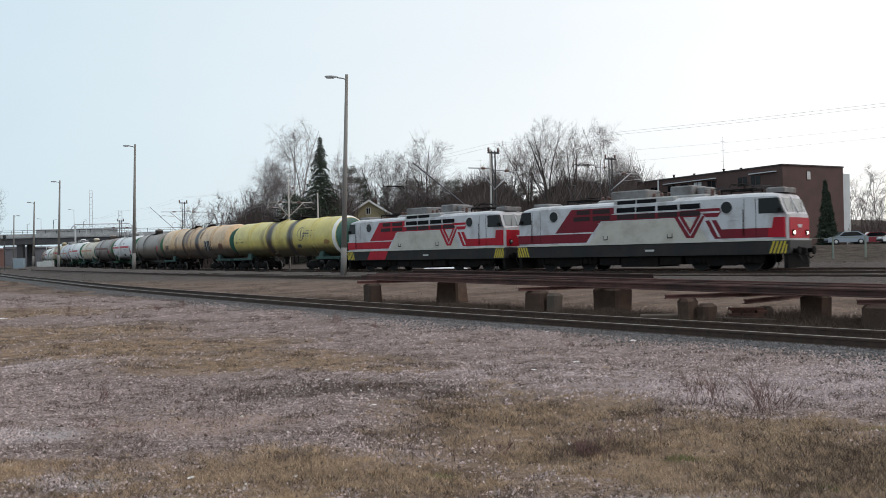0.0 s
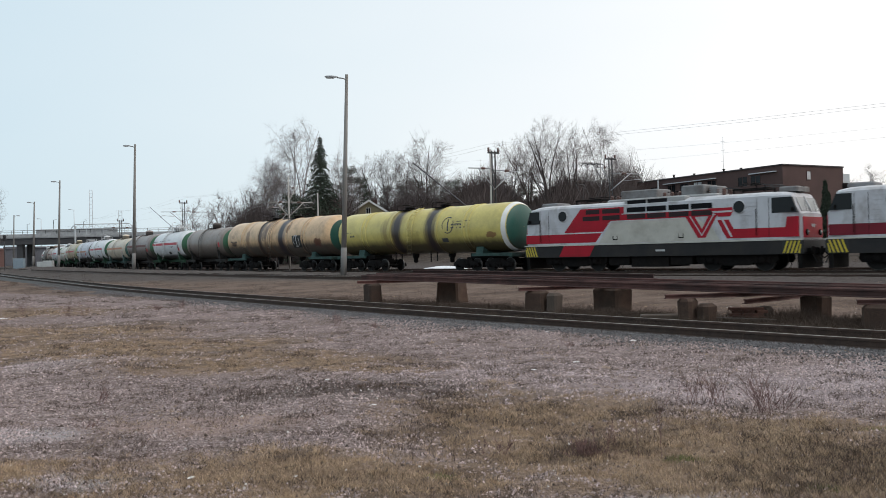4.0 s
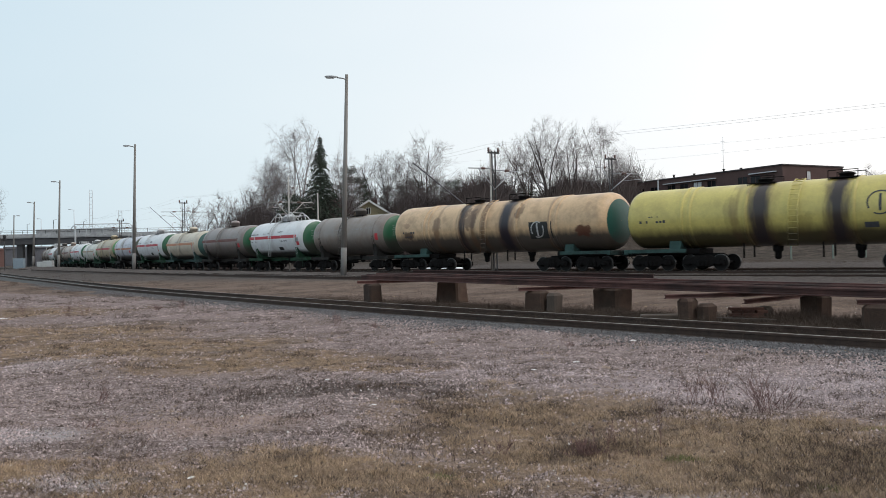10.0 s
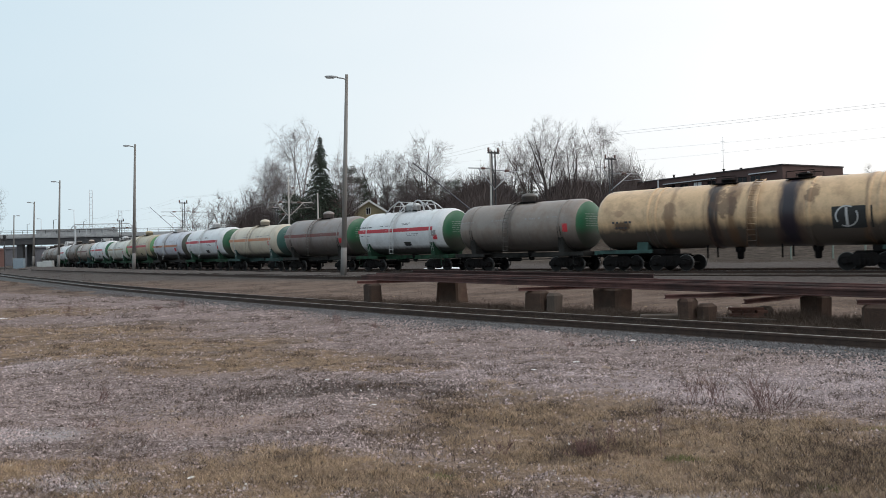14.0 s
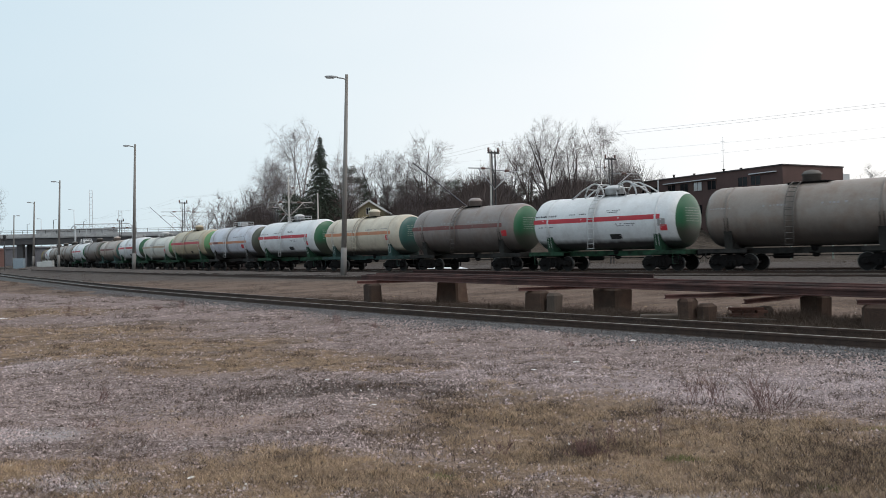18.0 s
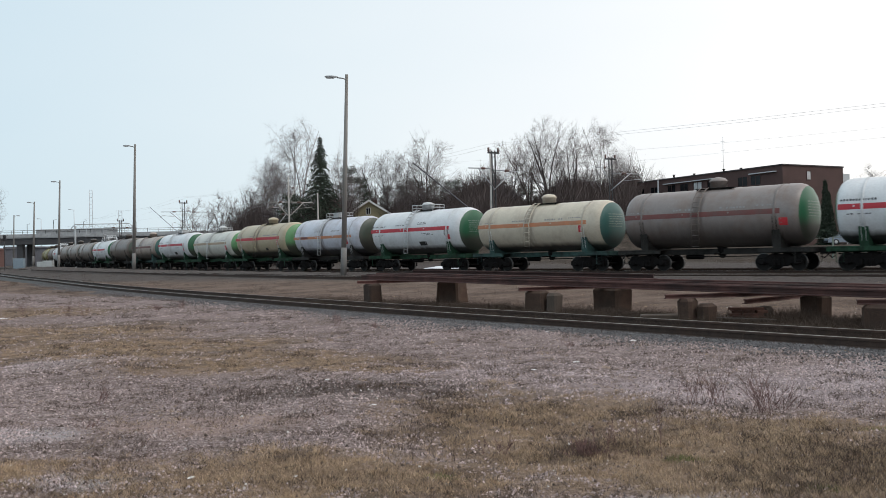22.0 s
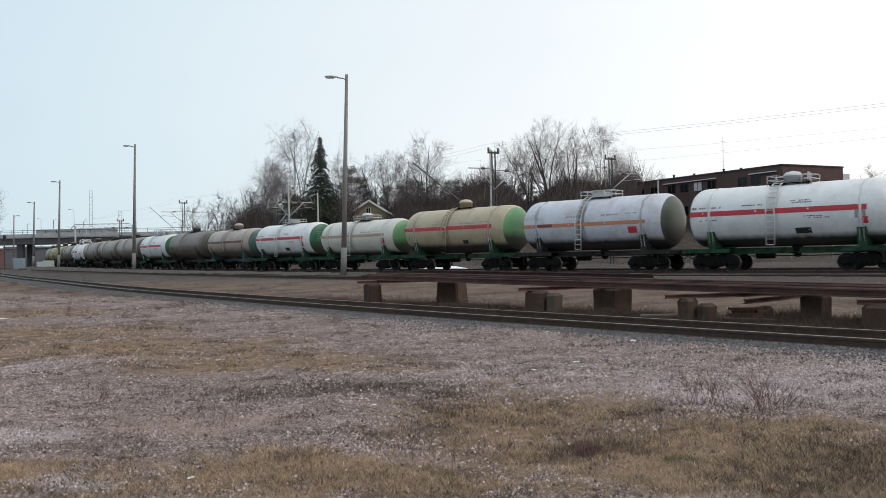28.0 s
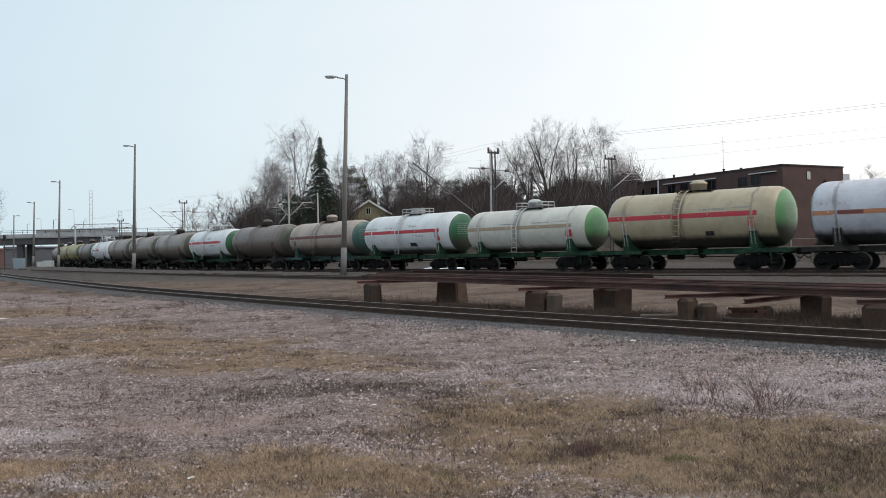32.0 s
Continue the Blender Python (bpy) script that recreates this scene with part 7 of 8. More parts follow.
parked_car(44.8, 95.5, 172, mat("silver_blue_car_paint", (0.25, 0.30, 0.36), 0.3, 0.3, 0.05, bump=0), "silver-blue car parked beside a hedge")
parked_car(50.5, 101, 165, mat("dark_red_car_paint", (0.24, 0.03, 0.045), 0.35, 0.0, 0.05, bump=0), "dark red car parked by the building")
parked_car(49.5, 93, 175, mat("white_car_paint", (0.65, 0.66, 0.68), 0.35, 0.0, 0.05, bump=0), "white car parked beside the fence")

# ---- trees and bushes ----


class TwigMesh:
    """Branches as thin tapered prisms, gathered in lists."""

    def __init__(self):
        self.v, self.f = [], []

    def limb(self, a, b, ra, rb, n=5):
        d = (b - a)
        if d.length < 1e-6:
            return
        d = d.normalized()
        u = d.cross(Vector((0.3, 0.5, 0.81))).normalized()
        w = d.cross(u)
        o = len(self.v)
        for p, r in ((a, ra), (b, rb)):
            for j in range(n):
                t = 2 * math.pi * j / n
                self.v.append(tuple(p + u * (r * math.cos(t)) + w * (r * math.sin(t))))
        self.f += [(o + j, o + (j + 1) % n, o + n + (j + 1) % n, o + n + j) for j in range(n)]

    def twig(self, a, b, r):
        d = (b - a).normalized()
        u = d.cross(Vector((0.7, 0.2, 0.3))).normalized() * r
        w = d.cross(u).normalized() * r
        o = len(self.v)
        self.v += [tuple(a + u), tuple(a - u * 0.5 + w), tuple(a - u * 0.5 - w), tuple(b)]
        self.f += [(o, o + 1, o + 3), (o + 1, o + 2, o + 3), (o + 2, o, o + 3)]

    def mesh(self, name, material):
        me = bpy.data.meshes.new(name)
        me.from_pydata(self.v, [], self.f)
        me.materials.append(material)
        return me


def grow_tree(seed, h, wide, low=0.2, fork=0.12, stems=6, droop=0.0, trunk=0.014, dense=1.0, lumps=0.15):
    """Bare deciduous tree: limbs rise from the fork and divide into ever finer branches inside a rounded crown.
    Gives the wood mesh, the twig mesh and the height; the base is at the origin."""
    rng = random.Random(seed)
    wood, fine = TwigMesh(), TwigMesh()
    zc, hz, ph = h * (0.5 + low * 0.5), h * (0.5 - low * 0.5), rng.uniform(0, 6)
    r0 = h * trunk

    def reach(p, d):
        """Way from p along d to the rim of the crown."""
        k = 1 + lumps * math.sin(3 * math.atan2(d.y, d.x) + ph + 2 * d.z) + lumps * 0.5 * math.sin(5 * d.z + ph)
        q, e = Vector((p.x / wide, p.y / wide, (p.z - zc) / hz)) / k, Vector((d.x / wide, d.y / wide, d.z / hz)) / k
        aa, bb, cc = e.dot(e), q.dot(e), q.dot(q) - 1
        disc = bb * bb - aa * cc
        return max(0.3, (-bb + math.sqrt(disc)) / aa) if disc > 0 else 0.3

    def turned(d, lo, hi, up):
        side = d.cross(Vector((rng.gauss(0, 1), rng.gauss(0, 1), rng.gauss(0, 1)))).normalized()
        ang = radians(rng.uniform(lo, hi))
        e = d * math.cos(ang) + side * math.sin(ang)
        e.z += up
        return e.normalized()

    def branch(p, d, length, r, level):
        segs = 5 if level < 3 else 3
        nodes = []
        for i in range(segs):
            bend = 0.07 if level < 3 else -0.10 * droop
            d = (d + Vector((rng.gauss(0, 0.09), rng.gauss(0, 0.09), rng.gauss(0, 0.07) + bend))).normalized()
            q = p + d * (length / segs)
            ra, rb = r * (1 - 0.75 * i / segs), r * (1 - 0.75 * (i + 1) / segs)
            (wood if level < 3 else fine).limb(p, q, ra, rb, 5 if level < 2 else 3)
            nodes.append((p, q, d, rb, (i + 1) / segs))
            p = q
        if level == 4:
            for a, c, e, _, t in nodes:
                for _ in range(2):
                    o = a.lerp(c, rng.random())
                    g = turned(e, 18, 50, 0.05 - 0.9 * droop)
                    fine.twig(o, o + g * rng.uniform(0.25, 0.8) * (1 + droop), rng.uniform(0.0035, 0.0055))
            return
        count = int({1: 8, 2: 6, 3: 6}[level] * dense + rng.random())
        for j in range(count):
            t = 0.2 + 0.74 * (j + rng.random()) / count
            a, c, e, rb, _ = nodes[min(segs - 1, int(t * segs))]
            o = a.lerp(c, (t * segs) % 1.0 if t < 1 else 1.0)
            g = turned(e, 28, 58, 0.10 if level < 3 else -0.5 * droop)
            room = reach(o, g)
            if room < 0.7:
                continue
            ln = min(length * rng.uniform(0.42, 0.68) * (1.25 - 0.6 * t), room * rng.uniform(0.85, 1.05))
            branch(o, g, ln, max(rb * 0.55, (0, 0, 0.028, 0.014, 0.0075)[level + 1]), level + 1)

    top = Vector((rng.gauss(0, 0.1), rng.gauss(0, 0.1), h * fork))
    wood.limb(Vector((0, 0, -0.4)), top, r0 * 1.3, r0, 7)
    for i in range(stems):
        az = 2 * math.pi * (i + rng.uniform(-0.3, 0.3)) / stems
        out = rng.uniform(0.08, 0.28) if i % 3 == 0 else rng.uniform(0.45, 1.1) * min(1.0, 2 * wide / h + 0.3)
        d = Vector((math.cos(az) * out, math.sin(az) * out, 1)).normalized()
        o = top * rng.uniform(0.75, 1.0)
        branch(o, d, reach(o, d) * rng.uniform(0.68, 0.86), r0 * rng.uniform(0.45, 0.65), 1)
    return wood, fine, max(v[2] for v in fine.v)


def grow_spruce(seed, h, wide, dense=1.0):
    rng = random.Random(seed)
    wood, nd = TwigMesh(), TwigMesh()
    wood.limb(Vector((0, 0, -0.3)), Vector((0, 0, h)), h * 0.012, 0.02, 7)
    z = h * 0.06
    while z < h * 0.985:
        f = 1 - z / h
        reach = wide * (f ** 1.0) * rng.uniform(0.6, 1.25) + 0.03
        for _ in range(int(7 * dense)):
            a = rng.uniform(0, 2 * math.pi)
            ln = reach * rng.uniform(0.6, 1.1)
            o = Vector((math.cos(a), math.sin(a), 0))
            p0 = Vector((0, 0, z))
            for i in range(5):
                t0, t1 = i / 5, (i + 1) / 5
                a0 = p0 + o * (ln * t0) + Vector((0, 0, 0.10 * ln * t0 - 0.5 * ln * t0 * t0))
                a1 = p0 + o * (ln * t1) + Vector((0, 0, 0.10 * ln * t1 - 0.5 * ln * t1 * t1))
                wood.limb(a0, a1, 0.02 * (1 - t0) + 0.006, 0.02 * (1 - t1) + 0.006, 3)
                for _ in range(4):
                    s = Vector((rng.uniform(-1, 1), rng.uniform(-1, 1), rng.uniform(-1.1, 0.3)))
                    b = a0.lerp(a1, rng.random())
                    nd.twig(b, b + (o * 0.5 + s).normalized() * rng.uniform(0.25, 0.65) * (0.35 + 0.65 * f), rng.uniform(0.04, 0.085))
        z += h * 0.019
    return wood, nd, h


def grow_pine(seed, h):
    """Pine with a bare lower trunk and an uneven crown of needle clumps."""
    rng = random.Random(seed)
    wood, nd = TwigMesh(), TwigMesh()
    wood.limb(Vector((0, 0, -0.3)), Vector((0.1, 0, h * 0.97)), h * 0.014, 0.03, 7)
    for i in range(26):
        t = 0.35 + 0.63 * (i + rng.random()) / 26
        az, out = rng.uniform(0, 6.28), h * 0.24 * (1.15 - t) ** 0.6 * rng.uniform(0.3, 1.1)
        c = Vector((math.cos(az) * out, math.sin(az) * out, h * t))
        wood.limb(Vector((0, 0, h * t - 0.3 * out)), c, 0.04, 0.015, 3)
        size = h * rng.uniform(0.05, 0.085)
        for _ in range(70):
            d = Vector((rng.gauss(0, 1), rng.gauss(0, 1), rng.gauss(0, 0.6)))
            p = c + d * (size * 0.55)
            nd.twig(p, p + Vector((rng.gauss(0, 1), rng.gauss(0, 1), rng.gauss(0.3, 0.8))).normalized() * rng.uniform(0.25, 0.5), rng.uniform(0.03, 0.06))
    return wood, nd, h


def place_tree(name, meshes, x, y, h_want, label, category="tree", group="trees of the wood", yaw=0.0, base=None):
    wood, crown, h = meshes
    k = h_want / h
    z = gz(x, y) - 0.15 if base is None else base
    th = thing(name, Matrix.Translation((x, y, z)) @ Matrix.Rotation(yaw, 4, 'Z') @ Matrix.Scale(k, 4), label, category, group)
    part("trunk", wood, None, th)
    part("crown", crown, None, th, "crown of fine bare twigs" if category == "tree" and "bare" in label else "")
    return th


def tree_kind(name, grown, wood_mat, twig_mat):
    w, f, h = grown
    return (w.mesh(name + "_trunk", wood_mat), f.mesh(name + "_crown", twig_mat), h)


KINDS = {
    "birch": [tree_kind("birch", grow_tree(sd, 20, 4.3, 0.20, 0.16, 7, 0.4, 0.010, 1.15, 0.25), BARK_BIRCH, TWIG_BIRCH) for sd in (11, 12)],
    "broad": [tree_kind("broad", grow_tree(sd, 15, 4.5, 0.12, 0.10, 7, 0.0, 0.015, 1.0, 0.1), BARK, TWIG) for sd in (21, 22)],
    "tall": [tree_kind("tall", grow_tree(sd, 18, 4.4, 0.22, 0.18, 7, 0.0, 0.015, 1.0, 0.15), BARK, TWIG) for sd in (31, 32)],
    "young": [tree_kind("young", grow_tree(sd, 9, 1.5, 0.08, 0.15, 3, 0.1, 0.009, 0.7, 0.2), BARK, TWIG) for sd in (41, 42)],
}
SPRUCE = tree_kind("spruce", grow_spruce(51, 15, 5.2, 1.5), BARK, NEEDLE)
YOUNG_PINE = tree_kind("pine", grow_pine(52, 10), BARK, PINE)
THUJA = tree_kind("thuja", grow_spruce(53, 7, 1.15, 1.5), BARK, NEEDLE)


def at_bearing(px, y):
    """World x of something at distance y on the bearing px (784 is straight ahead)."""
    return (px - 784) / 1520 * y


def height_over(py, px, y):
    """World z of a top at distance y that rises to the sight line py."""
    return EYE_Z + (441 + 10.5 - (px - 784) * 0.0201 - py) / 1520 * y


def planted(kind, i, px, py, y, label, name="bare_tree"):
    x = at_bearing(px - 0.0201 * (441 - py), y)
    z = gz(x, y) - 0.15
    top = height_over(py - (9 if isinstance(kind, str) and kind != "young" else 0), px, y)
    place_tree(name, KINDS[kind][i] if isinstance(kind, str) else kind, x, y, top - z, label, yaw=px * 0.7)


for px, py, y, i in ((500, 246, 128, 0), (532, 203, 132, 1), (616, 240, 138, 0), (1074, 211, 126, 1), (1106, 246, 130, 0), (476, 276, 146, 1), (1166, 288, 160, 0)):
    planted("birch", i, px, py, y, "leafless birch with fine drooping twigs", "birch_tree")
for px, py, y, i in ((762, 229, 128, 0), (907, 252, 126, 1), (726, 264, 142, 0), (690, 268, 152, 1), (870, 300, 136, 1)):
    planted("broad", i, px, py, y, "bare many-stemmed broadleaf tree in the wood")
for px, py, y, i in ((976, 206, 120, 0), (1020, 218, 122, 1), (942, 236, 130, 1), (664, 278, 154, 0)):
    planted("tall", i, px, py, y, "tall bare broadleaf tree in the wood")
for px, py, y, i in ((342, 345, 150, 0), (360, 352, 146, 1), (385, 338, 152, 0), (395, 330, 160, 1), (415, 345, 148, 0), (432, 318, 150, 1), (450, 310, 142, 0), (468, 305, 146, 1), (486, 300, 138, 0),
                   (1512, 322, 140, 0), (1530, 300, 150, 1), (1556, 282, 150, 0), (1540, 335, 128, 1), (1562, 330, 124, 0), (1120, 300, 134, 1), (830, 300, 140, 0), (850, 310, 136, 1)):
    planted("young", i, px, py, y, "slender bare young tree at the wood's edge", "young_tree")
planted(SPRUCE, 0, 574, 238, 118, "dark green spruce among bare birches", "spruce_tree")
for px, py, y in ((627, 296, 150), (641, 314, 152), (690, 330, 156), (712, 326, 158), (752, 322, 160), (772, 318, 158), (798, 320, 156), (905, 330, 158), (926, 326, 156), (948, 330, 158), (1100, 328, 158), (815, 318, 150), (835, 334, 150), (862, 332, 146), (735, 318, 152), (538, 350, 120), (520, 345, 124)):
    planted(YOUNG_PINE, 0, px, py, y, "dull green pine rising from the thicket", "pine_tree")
place_tree("thuja_tree", THUJA, 43.3, 97.0, 7.6, "slim dark thuja beside the brick building", "tree", "evergreens by the building")
place_tree("thuja_tree", THUJA, 44.3, 98.4, 6.4, "slim dark thuja beside the brick building", "tree", "evergreens by the building")
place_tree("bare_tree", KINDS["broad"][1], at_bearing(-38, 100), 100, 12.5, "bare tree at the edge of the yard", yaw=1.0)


def thicket():
    """Dense brown undergrowth on the slope, one mass of stems and twigs."""
    rng = np.random.default_rng(9)
    v, f = [], []

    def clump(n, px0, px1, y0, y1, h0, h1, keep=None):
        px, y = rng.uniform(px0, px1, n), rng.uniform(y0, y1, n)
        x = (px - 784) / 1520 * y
        z = ground_z(x, y)
        h = rng.uniform(h0, h1, n) * (0.8 + 0.35 * np.sin(px * 0.035) * np.sin(px * 0.011 + 1)) * np.clip((px - 290) / 140, 0.3, 1.0)
        for i in range(n):
            base = Vector((x[i], y[i], z[i] - 0.1))
            for _ in range(5):
                lean = Vector((rng.normal(0, 0.25), rng.normal(0, 0.25), 1)).normalized()
                a = base + lean * (h[i] * rng.uniform(0.0, 0.75)) * (rng.random() > 0.3)
                sd = Vector((rng.normal(0, 0.5), rng.normal(0, 0.5), 1)).normalized()
                e = a + sd * (h[i] * rng.uniform(0.3, 0.6))
                u = sd.cross(Vector((0.2, 1, 0.1))).normalized() * rng.uniform(0.012, 0.04)
                o = len(v)
                v.extend((tuple(a + u), tuple(a - u), tuple(e)))
                f.append((o, o + 1, o + 2))
    clump(15000, 640, 1120, 108, 150, 4.8, 7.4)
    clump(4200, 560, 740, 146, 172, 5.5, 8.0)
    clump(11000, 330, 600, 118, 165, 4.5, 8.2)
    clump(7000, 380, 600, 122, 160, 7.0, 9.5)
    clump(9000, 326, 480, 126, 160, 8.0, 12.0)
    clump(9000, 640, 1130, 128, 160, 6.5, 8.6)
    clump(1400, 1490, 1640, 104, 140, 2.0, 4.5)
    clump(700, 1060, 1250, 140, 160, 4.0, 7.0)
    me = bpy.data.meshes.new("thicket")
    me.from_pydata(v, [], f)
    me.materials.append(THICKET)
    tagged(new("thicket", me), "dense brown leafless undergrowth on the slope", "bushes", kind="stuff")


thicket()

# ---- foreground cover ----


def scatter_mesh(name, verts, faces, material, label, category):
    """One mesh of many triangles, from arrays."""
    verts, faces = np.ascontiguousarray(verts.reshape(-1, 3), dtype=np.float32), np.ascontiguousarray(faces.reshape(-1), dtype=np.int32)
    me = bpy.data.meshes.new(name)
    me.vertices.add(len(verts))
    me.vertices.foreach_set("co", verts.ravel())
    me.loops.add(len(faces))
    me.loops.foreach_set("vertex_index", faces)
    me.polygons.add(len(faces) // 3)
    me.polygons.foreach_set("loop_start", np.arange(0, len(faces), 3, dtype=np.int32))
    me.update(calc_edges=True)
    me.materials.append(material)
    tagged(new(name, me), label, category, kind="stuff")


def rough_field(x, y, scale, seed):
    """Smooth random field about 0, in several octaves."""
    return np.array([noise.fractal(Vector((a * scale, b * scale, seed)), 0.7, 2.1, 4) for a, b in zip(x, y)])


def straw_cover(x, y):
    """How far inside the straw patches points lie: above 0 is grass."""
    best = np.full(len(x), -9.0)
    for cx, cy, rx, ry in STRAW:
        best = np.maximum(best, 1.0 - ((x - cx) / rx) ** 2 - ((y - cy) / ry) ** 2)
    return np.maximum(best, -1.1) + 1.2 * rough_field(x, y, 0.9, 3.7) + 0.9 * rough_field(x, y, 3.2, 1.2) - 0.3


def blades(x, y, h, lean, width, rng):
    """Thin triangles standing on the ground."""
    n = len(x)
    z = ground_z(x, y)
    a, la = rng.uniform(0, 2 * np.pi, n), rng.uniform(0, 2 * np.pi, n)
    v = np.empty((n, 3, 3))
    v[:, 0] = np.stack([x + np.cos(a) * width, y + np.sin(a) * width, z - 0.005], 1)
    v[:, 1] = np.stack([x - np.cos(a) * width, y - np.sin(a) * width, z - 0.005], 1)
    v[:, 2] = np.stack([x + np.cos(la) * lean, y + np.sin(la) * lean, z + h], 1)
    return v


def spread(rng, n, y0, y1, side=0.6):
    """Random ground points in the yard before the siding, thinning out with distance."""
    y = y0 * (y1 / y0) ** rng.random(n)
    return rng.uniform(-side, side, n) * y, y


def grass_patches():
    rng = np.random.default_rng(4)
    # tufts
    x, y = spread(rng, 26000, 5.0, 36.0)
    c = straw_cover(x, y)
    ok = c + rng.normal(0, 0.4, len(x)) > 0.2
    x, y, c = x[ok], y[ok], c[ok]
    size = rng.uniform(0.5, 1.25, len(x)) * np.where(y < 10, 1.0, 0.75)
    k = 20
    tx, ty, ts = np.repeat(x, k), np.repeat(y, k), np.repeat(size, k)
    n = len(tx)
    tx, ty = tx + rng.normal(0, 0.045, n) * ts, ty + rng.normal(0, 0.045, n) * ts
    h = rng.uniform(0.012, 0.07, n) * ts
    parts = [blades(tx, ty, h, h * rng.uniform(0.1, 1.6, n), 0.0009 + 0.00016 * ty, rng)]
    # mat of lying blades between them
    x, y = spread(rng, 130000, 5.0, 28.0)
    ok = np.maximum(straw_cover(x, y), -0.45 - 1.3 * rough_field(x, y, 0.7, 11.0)) + rng.normal(0, 0.35, len(x)) > 0.0
    x, y = x[ok], y[ok]
    h = rng.uniform(0.004, 0.03, len(x))
    parts.append(blades(x, y, h, rng.uniform(0.02, 0.07, len(x)), 0.0011 + 0.00018 * y, rng))
    v = np.concatenate(parts)
    scatter_mesh("dry_grass", v, np.arange(len(v) * 3), GRASS, "short dry straw-coloured grass in tufts", "grass")
    # low dead plants scattered over the gravel
    x, y = spread(rng, 7000, 5.0, 44.0)
    ok = (rough_field(x, y, 0.9, 5.0) + rng.normal(0, 0.2, len(x)) > 0.12) | (rough_field(x, y, 1.9, 21.0) + rng.normal(0, 0.08, len(x)) < -0.2)
    s, off = track_coords(x, y)
    ok &= off < siding_off(s) - 2.0
    x, y = x[ok], y[ok]
    for cx, cy, rx, ry, m in ((3.5, 7.0, 0.45, 0.65, 260), (1.25, 7.8, 0.22, 0.16, 70), (2.2, 9.0, 0.5, 0.25, 60), (0.2, 9.4, 0.6, 0.3, 60), (2.9, 6.3, 0.5, 0.25, 110), (-0.8, 6.7, 0.8, 0.3, 60), (-1.3, 11.1, 1.3, 0.5, 170)):
        x, y = np.concatenate([x, rng.normal(cx, rx, m)]), np.concatenate([y, rng.normal(cy, ry, m)])
    k = 34
    r = np.repeat((0.03 + 0.17 * rng.random(len(x)) ** 2.5) * (1 + 0.02 * y), k)
    tx, ty = np.repeat(x, k), np.repeat(y, k)
    n = len(tx)
    tx, ty = tx + rng.normal(0, 1, n) * r, ty + rng.normal(0, 0.6, n) * r
    h = rng.uniform(0.1, 0.55, n) * r
    v = blades(tx, ty, h, h * rng.uniform(0.2, 2.0, n), 0.0012 + 0.00016 * ty, rng)
    # a few cushions of green moss
    mx, my = np.array([1.95, 2.05, 2.75, 3.35, 3.75, 4.1, -3.6, -0.05]), np.array([7.35, 7.3, 6.2, 6.15, 6.25, 8.3, 6.6, 6.9])
    tx, ty = np.repeat(mx, 260), np.repeat(my, 260)
    tx, ty = tx + rng.normal(0, 0.07, len(tx)), ty + rng.normal(0, 0.05, len(tx))
    mh = rng.uniform(0.008, 0.03, len(tx))
    moss = blades(tx, ty, mh, mh * rng.uniform(0.1, 1.2, len(tx)), 0.003, rng)
    scatter_mesh("green_moss", moss, np.arange(len(moss) * 3), MOSS, "small cushions of dull green moss in the grass", "moss")
    scatter_mesh("dead_plants", v, np.arange(len(v) * 3), SCRUB, "low dead brown plants on the gravel", "plants")


